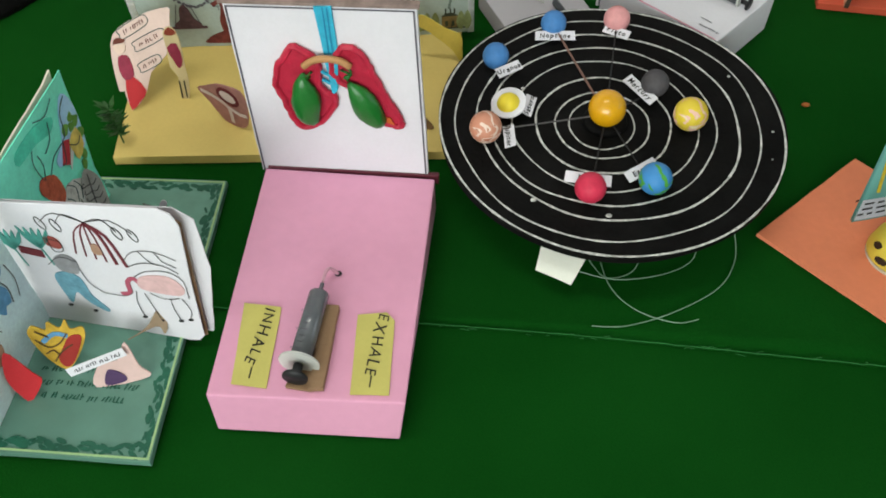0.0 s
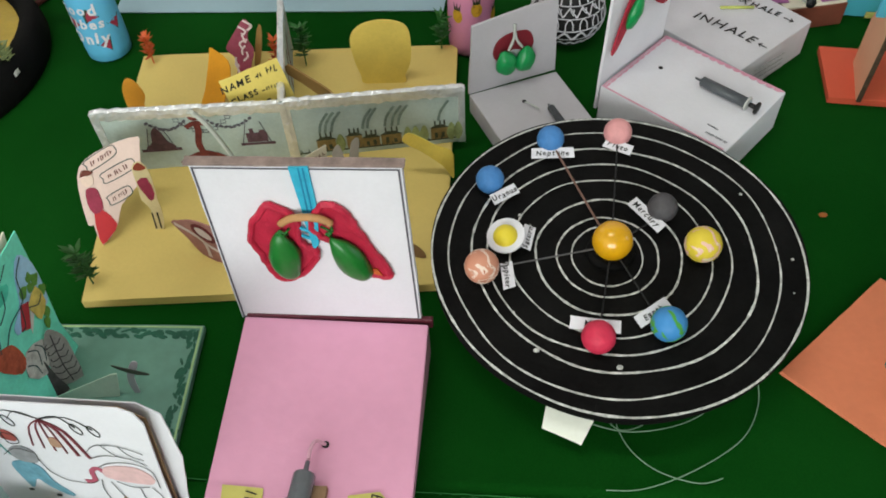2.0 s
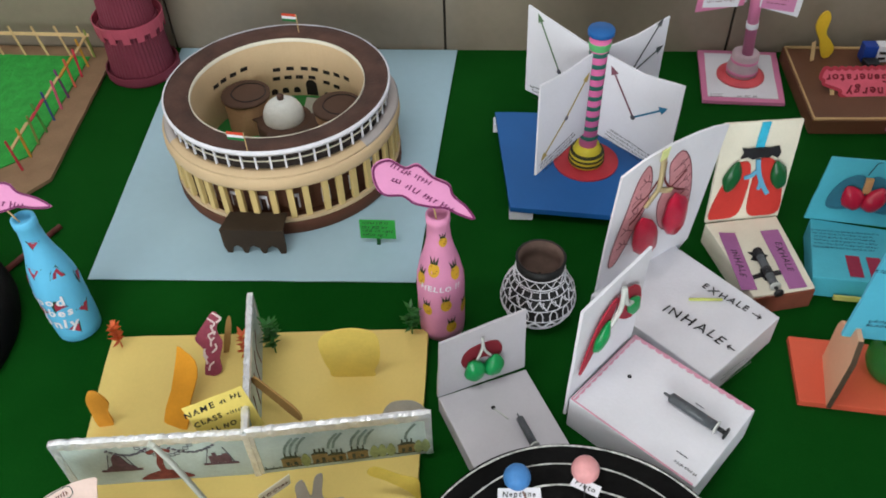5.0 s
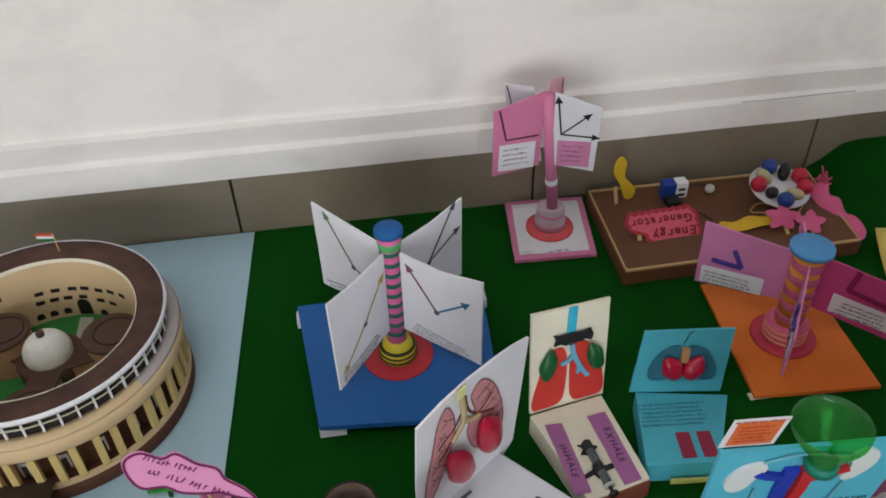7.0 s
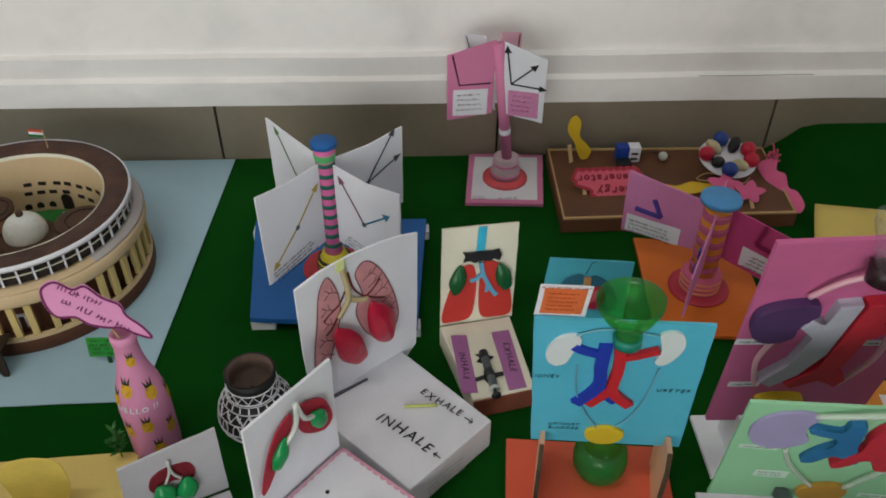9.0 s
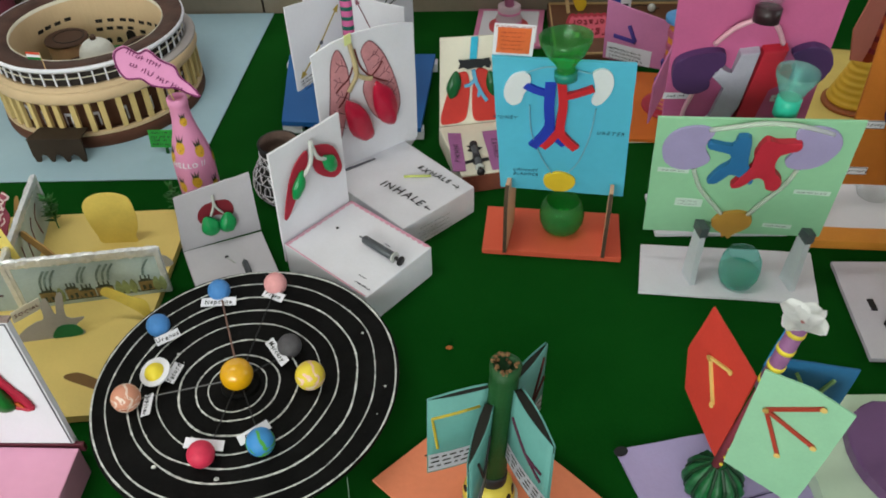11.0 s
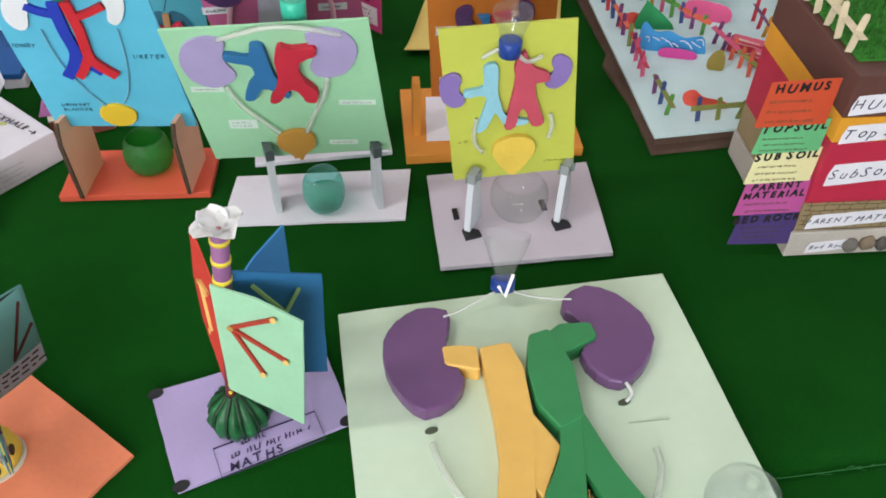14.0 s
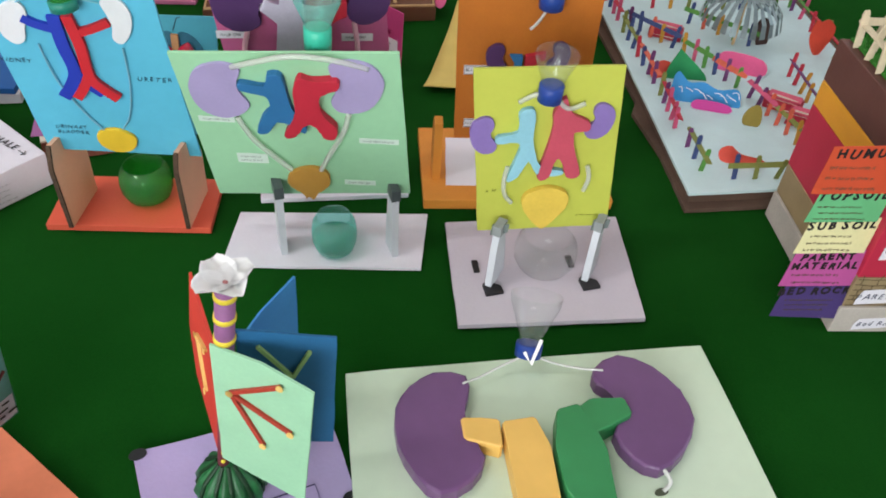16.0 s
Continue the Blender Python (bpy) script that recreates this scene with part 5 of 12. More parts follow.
    hk = F((0.098, 0.097, 0.0092), (1, 0.1, 0), (0, 0.05, 1))
    part("white_hook", blob(B(), [(-0.016, 0.0), (-0.011, 0.0), (-0.009, 0.026), (0.002, 0.05), (-0.003, 0.054), (-0.013, 0.036), (-0.017, 0.018)], hk, -0.0006, 0.0006, 0, 3), greyboard, r, "white curled paper strip")
    part("twig_drawing", blob(B(), [(-0.024, 0.052), (-0.012, 0.046), (0.006, 0.036), (0.008, 0.032), (-0.004, 0.034), (-0.016, 0.042)], hk, 0.001, 0.0018, 0, 3), mat("dark_twig_crayon", "4c5248", 0.7), r, "dark paper twig")


popup_book()


# ---------- solar system on a black disc ----------
def planet_material(name, base, bands):
    m = mat(name, base, 0.5, 0.1, 30, 0.1)
    n, l = m.node_tree.nodes, m.node_tree.links
    tc = n.new("ShaderNodeTexCoord")
    w = n.new("ShaderNodeTexNoise")
    w.inputs["Scale"].default_value, w.inputs["Detail"].default_value = bands[1], 2
    w.inputs["Distortion"].default_value = 1.5
    ra = n.new("ShaderNodeValToRGB")
    ra.color_ramp.interpolation = "CONSTANT"
    el = ra.color_ramp.elements
    el[0].color, el[1].color = (*lin(base), 1), (*lin(bands[0]), 1)
    el[1].position = 0.52
    if len(bands) > 2:
        e = el.new(0.6)
        e.color = (*lin(bands[2]), 1)
    mp = n.new("ShaderNodeMapping")
    mp.inputs["Scale"].default_value = (1, 1, 1.8)
    l.new(tc.outputs["Object"], mp.inputs["Vector"])
    l.new(mp.outputs[0], w.inputs["Vector"])
    l.new(w.outputs["Fac"], ra.inputs["Fac"])
    l.new(ra.outputs["Color"], n["Principled BSDF"].inputs["Base Color"])
    return m


def solar_system():
    X, Y, Z = 0.289, 0.894, 0.069
    r = thing("solar_system_model", X, Y, 0, 0, "black painted round board with white orbits and ball planets", "solar model")
    bm = B()
    n = 90
    rr = [1 + 0.005 * math.sin(3 * 2 * math.pi * i / n + 1.0) + 0.003 * math.sin(7 * 2 * math.pi * i / n) for i in range(n)]
    top = F((0, 0, Z))
    prism(bm, [(0.1985 * rr[i] * math.cos(2 * math.pi * i / n) + 0.0008, 0.2055 * rr[i] * math.sin(2 * math.pi * i / n) + 0.005) for i in range(n)], top, -0.006, 0.0, 0.0008)
    disc = part("round_board", bm, blackpaint, r, "matt black painted cardboard disc")
    for k, (x, y, qx, qy) in enumerate(((0.2805, 0.886, 0.0375, 0.04), (0.281, 0.8855, 0.053, 0.0545), (0.282, 0.8875, 0.077, 0.0785), (0.2835, 0.8905, 0.1045, 0.1085), (0.281, 0.8925, 0.127, 0.1315), (0.287, 0.8955, 0.15, 0.1515), (0.286, 0.8955, 0.175, 0.179))):
        bm = ring(B(), 0, 0, qy, 0.0022 + 0.0004 * (k % 3), top @ Matrix.Translation((x - X, y - Y, 0)) @ Matrix.Diagonal((qx / qy, 1, 1, 1)), 0.0001, 0.0006, 170, 0.011, k)
        part("orbit_line", bm, whitepaint, disc, "hand painted white orbit")
    bm = ring(B(), 0, 0, 0.2025, 0.003, top @ Matrix.Translation((0.0008, 0.005, 0)) @ Matrix.Diagonal((0.966, 1, 1, 1)), 0.0001, 0.0006, 130, 0.003, 12)
    part("rim_line", bm, whitepaint, disc)
    bm = B()
    lathe(bm, [(0.07, 0.0005), (0.072, 0.03), (0.066, Z - 0.007)], 28)
    part("support", bm, blackpaint, r, "black hidden drum support")
    bm = B()
    lathe(bm, [(0.026, Z + 0.0006), (0.025, Z + 0.005), (0.021, Z + 0.008)], 28, Matrix.Translation((-0.005, -0.004, 0)))
    part("hub", bm, blackpaint, r, "", True)
    P = {"sun": (0.2835, 0.887, 0.0212), "venus": (0.377, 0.889, 0.0192), "mercury": (0.3415, 0.942, 0.0162), "mars": (0.2635, 0.772, 0.0166), "earth": (0.3315, 0.789, 0.0176),
         "jupiter": (0.149, 0.853, 0.0182), "saturn": (0.173, 0.897, 0.0138), "uranus": (0.154, 0.979, 0.016), "neptune": (0.223, 1.047, 0.016), "pluto": (0.302, 1.06, 0.0165)}
    hues = {"sun": mat("glossy_sun_yellow", "d9a010", 0.18, 0.12, 40, 0.03, coat=0.6), "venus": planet_material("yellow_pink_planet", "dcc23e", ("e2b6aa", 42, "e6d9b0")),
            "mercury": mat("grey_planet", "4d4a4e", 0.6, 0.2, 60, 0.15), "mars": mat("red_planet", "cc2f4e", 0.55, 0.12, 60, 0.15), "earth": planet_material("blue_green_planet", "3f86c4", ("4f9c3f", 30)),
            "jupiter": planet_material("striped_planet", "c98a72", ("e2cabc", 45, "b06a50")), "saturn": mat("yolk_yellow", "e3cc3a", 0.5, 0.08), "uranus": mat("blue_planet", "467fbe", 0.55, 0.12, 60, 0.15),
            "neptune": mat("blue_planet", "3a78c2"), "pluto": mat("pale_pink_planet", "dc9a9c", 0.55, 0.1, 60, 0.15)}
    for k, (x, y, q) in P.items():
        z = Z + (0.004 if k == "sun" else 0.0012) + q * (0.95 if k != "saturn" else 0.9)
        bm = ball(B(), (0, 0, 0), q, 26)
        ob = part("planet" if k != "sun" else "sun_ball", bm, hues[k], r, {"sun": "glossy yellow sun ball", "venus": "yellow and pink ball planet", "mercury": "dark grey ball planet", "mars": "red ball planet", "earth": "blue and green ball planet",
                  "jupiter": "striped cream and brown ball planet", "saturn": "yellow ball in a white ring", "uranus": "blue ball planet", "neptune": "blue ball planet", "pluto": "pale pink ball planet"}[k], True)
        ob.location = (x - X, y - Y, z)
    x, y, q = P["saturn"]
    bm = B()
    hoop(bm, [(0.0115, 0), (0.0205, -0.001), (0.0205, 0.0012), (0.0115, 0.0016)], 32, Matrix.Translation((x - X, y - Y, Z + 0.016)) @ pose(0, 0, 0, 14, -10, 0))
    part("ring", bm, white, r, "white paper ring")
    # wires and labels
    for k in ("neptune", "pluto", "jupiter", "mercury", "earth", "mars"):
        x, y, q = P[k]
        hz = Z + (0.012 if k in ("neptune", "pluto", "jupiter") else 0.004)
        bm = tube(B(), [(-0.005, -0.004, Z + 0.012), ((x - X) * 0.9, (y - Y) * 0.9, hz)], 0.0013 if k == "neptune" else 0.0009, 6)
        part("wire", bm, mat("copper_wire", "7a5a50", 0.5) if k == "neptune" else (steel if k in ("jupiter",) else rubber), r)
    # (word, centre, turn, length)
    for word, x, y, turn, w in (("Neptune", 0.2255, 1.029, 3, 0.05), ("Pluto", 0.302, 1.042, -27, 0.034), ("Uranus", 0.1705, 0.962, 35, 0.034), ("Saturn", 0.196, 0.9, 78, 0.032), ("Jupiter", 0.176, 0.848, 276, 0.034),
                                ("Mercury", 0.325, 0.936, -55, 0.05), ("Mars", 0.262, 0.79, -6, 0.05), ("Earth", 0.319, 0.807, 38, 0.042)):
        m = F((x - X, y - Y, Z + 0.011), (math.cos(radians(turn)), math.sin(radians(turn)), 0), (-math.sin(radians(turn)), math.cos(radians(turn)), 0.35))
        bm = prism(B(), [(-w / 2, -0.0068), (w / 2, -0.0062), (w / 2 - 0.0006, 0.0068), (-w / 2 + 0.0006, 0.0063)], m, 0, 0.0008)
        lab = part("name_strip", bm, white, r, "white paper name strip")
        part("lettering", letters(word, 0.0088, m @ Matrix.Translation((0, 0, 0.0002)), 0, -0.0005, 0, thick=0.0002), ink, lab)
    bm = B()
    rnd = random.Random(2)
    for i in range(7):
        a, q = rnd.uniform(0, 6.28), rnd.uniform(0.06, 0.19)
        prism(bm, oval(q * math.cos(a), q * math.sin(a), rnd.uniform(0.0008, 0.0024), None, 8), top, 0.0001, 0.0005)
    prism(bm, oval(-0.084, -0.129, 0.003, 0.0024, 10), top, 0.0001, 0.0012)
    prism(bm, oval(-0.005, -0.145, 0.0032, 0.0024, 10), top, 0.0001, 0.0012)
    part("paint_speck", bm, whitepaint, disc)
    # white card under the rim, thin wires on the cloth
    m = F((-0.058, -0.196, 0.028), (1, -0.28, 0.0), (0.2, 0.7, 0.42))
    bm = prism(B(), [(-0.02, 0.0), (0.02, -0.005), (0.028, 0.03), (-0.022, 0.032)], m, 0, 0.0012)
    part("prop_card", bm, mat("warm_white_card", "e4e4da", 0.7, 0.05), r, "white card flap under the disc")
    for pts in ([(-0.01, -0.13, 0.004), (0.003, -0.185, 0.003), (0.03, -0.215, 0.002), (0.07, -0.228, 0.002), (0.095, -0.222, 0.002)], [(0.14, -0.11, 0.02), (0.142, -0.14, 0.003), (0.12, -0.18, 0.002), (0.07, -0.215, 0.002), (0.02, -0.236, 0.002), (-0.016, -0.239, 0.002)],
                [(-0.03, -0.17, 0.003), (0.01, -0.178, 0.003), (0.06, -0.168, 0.003), (0.095, -0.145, 0.003), (0.1, -0.12, 0.02)], [(-0.02, -0.15, 0.003), (0.0, -0.176, 0.003), (0.03, -0.165, 0.003), (0.04, -0.14, 0.02)]):
        bm = tube(B(), pts, 0.0006, 5, 8)
        part("loose_wire", bm, mat("pale_green_wire", "7f9f86", 0.4), r)


solar_system()


# ---------- round parliament building on a pale sheet ----------
def parliament():
    bm = prism(B(), [(-0.454, 1.414), (0.07, 1.424), (0.104, 2.1), (-0.5, 2.1)], F((0, 0, 0)), 0.0006, 0.0022)
    solo("paper_sheet", bm, palesheet, "pale blue card sheet lying on green cloth", "card sheet")
    X, Y = -0.182, 1.722
    r = thing("parliament_model", X, Y, 0.0024, 0, "round beige card parliament building with yellow columns and brown roof", "building model")
    n = 72
    bm = hoop(B(), [(0.199, 0), (0.201, 0.004), (0.201, 0.022), (0.199, 0.026), (0.148, 0.026), (0.148, 0)], n)
    part("plinth", bm, mat("russet_card", "5a3626", 0.75, 0.15), r, "dark russet card plinth", True)
    bm = hoop(B(), [(0.2, 0.0265), (0.2, 0.033), (0.194, 0.034), (0.194, 0.0265)], n)
    part("step_band", bm, beige, r, "beige step band")
    # this brown is darkened to hold the shade behind the columns
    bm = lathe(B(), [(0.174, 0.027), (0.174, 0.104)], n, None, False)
    part("gallery_wall", bm, mat("shadowed_brown_card", "5f3c2a", 0.8, 0.15), r, "brown gallery wall, colour darkened for shade behind the columns")
    bm = hoop(B(), [(0.1745, 0.0995), (0.203, 0.0995), (0.2045, 0.103), (0.2035, 0.118), (0.2, 0.1215), (0.18, 0.1215), (0.18, 0.0995)], n)
    part("cornice", bm, beige, r, "beige curved cornice", True)
    bm = hoop(B(), [(0.1825, 0.1217), (0.2, 0.1217), (0.197, 0.1245), (0.1905, 0.128), (0.1825, 0.1285)], n)
    for v in bm.verts:
        if v.co.z < 0.1275 and v.co.xy.length > 0.19:
            k = max(0.0, v.co.y / v.co.xy.length + 0.35)
            v.co.x, v.co.y, v.co.z = v.co.x * (1 + 0.035 * k), v.co.y * (1 + 0.035 * k), v.co.z - 0.004 * k
    # one beige card: lavender grey paints in bluish light away from the front
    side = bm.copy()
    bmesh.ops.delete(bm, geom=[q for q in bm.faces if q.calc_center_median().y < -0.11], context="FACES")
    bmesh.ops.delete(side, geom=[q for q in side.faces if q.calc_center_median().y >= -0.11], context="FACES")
    part("gallery_roof", bm, mat("bluish_lit_card", "b4aba9", 0.7, 0.14, 14, 0.1), r, "sloping gallery roof, its lavender grey cast painted in for bluish light", True)
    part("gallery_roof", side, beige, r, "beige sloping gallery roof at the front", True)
    col = B()
    box(col, -0.004, 0.004, -0.0052, 0.0052, 0, 0.065, 0.0008)
    me = bpy.data.meshes.new("column")
    col.to_mesh(me)
    col.free()
    me.materials.append(straw)
    N = 44
    for i in range(N):
        a = 2 * math.pi * (i + 0.62) / N + 0.012 * math.sin(i * 2.3)
        ob = new("column", me)
        ob.parent = r
        ob.matrix_basis = pose(0.195 * math.cos(a), 0.195 * math.sin(a), 0.0345, 0, 0, math.degrees(a))
    # doors in the gallery
    for i in range(10):
        a = radians(200 + i * 17)
        m = F((0.1742 * math.cos(a), 0.1742 * math.sin(a), 0.034), (-math.sin(a), math.cos(a), 0), UP)
        d = part("gallery_door", prism(B(), rect(-0.007, 0.007, 0, 0.03), m, 0.0002, 0.0012), white, r, "white gallery door")
        part("door_leaf", prism(B(), rect(-0.004, 0.004, 0, 0.024), m, 0.0014, 0.0018), umber, d)
    bm = lathe(B(), [(0.181, 0.125), (0.181, 0.159)], n, None, False)
    part("attic_wall", bm, mat("black_brown_card", "2b2320", 0.8), r, "dark attic wall")
    for i in range(50):
        a = 2 * math.pi * (i + 0.5) / 50
        bm = B()
        box(bm, -0.0014, 0.0014, -0.0015, 0.0015, 0.1288, 0.159)
        part("attic_post", bm, white, r).matrix_basis = pose(0.1845 * math.cos(a), 0.1845 * math.sin(a), 0, 0, 0, math.degrees(a))
    bm = hoop(B(), [(0.1835, 0.1435), (0.1858, 0.1435), (0.1858, 0.1448), (0.1835, 0.1448)], n)
    part("attic_rail", bm, offwhite, r)
    bm = hoop(B(), [(0.148, 0.157), (0.15, 0.163), (0.189, 0.166), (0.191, 0.1645), (0.19, 0.158), (0.148, 0.155)], n)
    for v in bm.verts:
        v.co.z += 0.0016 * noise.noise((v.co.x * 22, v.co.y * 22, 1))
        k = 1 + 0.01 * noise.noise((v.co.x * 30, v.co.y * 30, 4)) * (v.co.xy.length < 0.16)
        v.co.x, v.co.y = v.co.x * k, v.co.y * k
    part("roof", bm, umber, r, "dark brown card ring roof", True)
    bm = hoop(B(), [(0.1886, 0.1672), (0.1916, 0.1664), (0.192, 0.1615), (0.1906, 0.158), (0.1896, 0.165)], n)
    part("roof_edge", bm, white, r, "white roof edging", True)
    bm = hoop(B(), [(0.1471, 0.155), (0.1471, 0.1626), (0.1478, 0.1632), (0.1484, 0.1628), (0.148, 0.158)], n)
    part("inner_edge", bm, offwhite, r, "", True)
    bm = lathe(B(), [(0.147, 0.02), (0.147, 0.156)], n, None, False)
    part("court_wall", bm, beige, r, "beige inner court wall")
    win = mat("dark_window_ink", "1c1512", 0.7)
    def on_wall(a, z):
        a = radians(a)
        return F((0.1469 * math.cos(a), 0.1469 * math.sin(a), z), (math.sin(a), -math.cos(a), 0), UP)
    groups = [(a, 0.1, 0) for a in (106.3, 96.5, 86, 78)] + [(a, 0.081, 0) for a in (107.7, 99.1, 90.7, 81.1)] + [(a, 0.053, 1) for a in (110.7, 102.6, 94)]
    groups += [(155.1, 0.1152, 0), (147.5, 0.1165, 0), (138.7, 0.117, 0), (129.7, 0.1185, 0)] + [(68.6, 0.0977, 0), (59.4, 0.0995, 0), (49.4, 0.1016, 0), (69.7, 0.075, 0), (60.9, 0.0724, 0), (70.6, 0.0465, 1)]
    for a, z, arched in groups:
        pts = [(-0.0072, -0.0036), (0.0066, -0.0042), (0.0072, 0.0034), (-0.0064, 0.0038)] if not arched else [(-0.0062, -0.006), (0.0062, -0.006)] + oval(0, 0.0, 0.0062, 0.006, 10, 0, 180)
        part("court_window", prism(B(), pts, on_wall(a, z), 0.0002, 0.0008), win, r)
    part("court_door", prism(B(), rect(-0.011, 0.011, 0, 0.022)[:2] + oval(0, 0.022, 0.011, 0.012, 12, 0, 180), on_wall(82.5, 0.0415), 0.0002, 0.001), win, r)
    bm = prism(B(), oval(0, 0, 0.1465, None, 48), F((0, 0, 0)), 0.03, 0.04)
    part("court_lawn", bm, mat("court_green", "2f7a35", 0.8, 0.15), r, "green paper court floor")
    bm = prism(B(), [(0.012, 0.03), (0.036, 0.03), (0.03, 0.134), (0.008, 0.138)], F((0, 0, 0.0404)), 0, 0.0012)
    part("court_path", bm, mat("grey_path_card", "a8a69a", 0.8), r)
    # drums and central dome in the court
    brown = mat("cocoa_roof_card", "4f382c", 0.75, 0.15)
    for a0, q, h in ((146, 0.095, 0.106), (16, 0.095, 0.102), (262, 0.094, 0.084)):
        x, y = q * math.cos(radians(a0)), q * math.sin(radians(a0))
        bm = lathe(B(), [(0.04, 0.0404), (0.041, h - 0.004)], 28, Matrix.Translation((x, y, 0)))
        d = part("court_drum", bm, mat("tan_hall_card", "b08a68", 0.75, 0.2), r, "tan round hall with brown roof")
        part("drum_roof", lathe(B(), [(0.044, h - 0.004), (0.044, h), (0.041, h + 0.002), (0.03, h + 0.0025), (0.002, h + 0.003)], 28, Matrix.Translation((x, y, 0))), brown, d, "", True)
        part("roof_groove", ring(B(), x + 0.006, y, 0.03, 0.0022, F((0, 0, h + 0.0026)), 0.0, 0.0012, 40, 0.02, 3), win, d)
        bm = B()
        box(bm, -0.02, 0.02, 0.0, q - 0.03, 0.0404, 0.075)
        br = part("court_bridge", bm, mat("tan_hall_card", "a5835f"), r)
        br.matrix_basis = pose(0, 0, 0, 0, 0, a0 - 90)
        bm = B()
        box(bm, -0.023, 0.023, 0.0, q - 0.03, 0.0752, 0.078, 0.0008)
        part("bridge_roof", bm, brown, br)
    cx, cy = -0.006, 0.02
    bm = lathe(B(), [(0.05, 0.0404), (0.05, 0.074), (0.046, 0.078), (0.03, 0.079)], 32, Matrix.Translation((cx, cy, 0)))
    part("dome_drum", bm, brown, r, "brown stepped dome foot", True)
    bm = B()
    ball(bm, (cx, cy, 0.084), 0.0365, 32, (1, 1, 0.98))
    part("dome", bm, mat("white_thermocol", "d6d6d2", 0.85, 0.06, 60, 0.5, 220), r, "white foam dome", True)
    bm = lathe(B(), [(0.006, 0.117), (0.0062, 0.126), (0.005, 0.128)], 14, Matrix.Translation((cx, cy, 0)))
    part("dome_knob", bm, brown, r, "", True)

    # flags on the roof
    for x, y in ((-0.008, -0.186), (0.006, 0.167)):
        bm = tube(B(), [(x, y, 0.164), (x, y, 0.2)], 0.0009, 6)
        pole = part("flag_pole", bm, wood, r)
        for k, c in ((0, mat("flag_saffron", "c8452c", 0.7)), (1, white), (2, mat("flag_green", "1c6b34", 0.7))):
            m = F((x, y, 0.2), (1, -0.15, 0), UP)
            part("flag_stripe", prism(B(), rect(-0.028, -0.001, -0.005 * (k + 1), -0.005 * k), m, -0.0004, 0.0004), c, pole)
    # dark arched porch at the foot
    m = F((-0.062, -0.243, 0.0), (1, 0.0, 0), UP)
    bark = mat("dark_bark_card", "33261a", 0.7, 0.2)
    pts = [(-0.002, 0.05), (-0.002, 0.014), (0.002, 0.0), (0.01, 0.0), (0.013, 0.012), (0.02, 0.017), (0.027, 0.012), (0.03, 0.0), (0.036, 0.0), (0.04, 0.012), (0.047, 0.017), (0.056, 0.012), (0.06, 0.0), (0.066, 0.0), (0.07, 0.012), (0.078, 0.017), (0.086, 0.012), (0.09, 0.0), (0.098, 0.0), (0.1, 0.014), (0.101, 0.05)]
    part("porch", prism(B(), pts, m, -0.004, 0.0), bark, r, "dark brown arched card porch")
    bm = prism(B(), [(-0.002, -0.002), (0.101, -0.002), (0.098, 0.048), (0.003, 0.048)], F((-0.062, -0.243, 0.0505), (1, 0, 0), (0, 1, -0.12)), 0.0, 0.002)
    part("porch_roof", bm, bark, r)


parliament()


def small_sign():
    r = thing("sign_board", 0.003, 1.505, 0.0024, 0, "small green sign card on a short post", "sign")
    m = F((0, 0, 0), (1, 0, 0), (0, 0.15, 1))
    part("post", prism(B(), rect(-0.003, 0.003, 0, 0.02), m, -0.001, 0.001), mat("dark_green_card", "0f4a22", 0.7), r)
    p = part("board", prism(B(), rect(-0.029, 0.029, 0.014, 0.05), m, 0.0012, 0.0024), mat("bright_green_card", "2f9a3a", 0.7, 0.1), r)
    bm = scribble(B(), m @ Matrix.Translation((0, 0, 0.0022)), -0.026, 0.027, 0.0165, 0.0485, 4, 5, 0.62)
    part("handwriting", bm, ink, p)


small_sign()


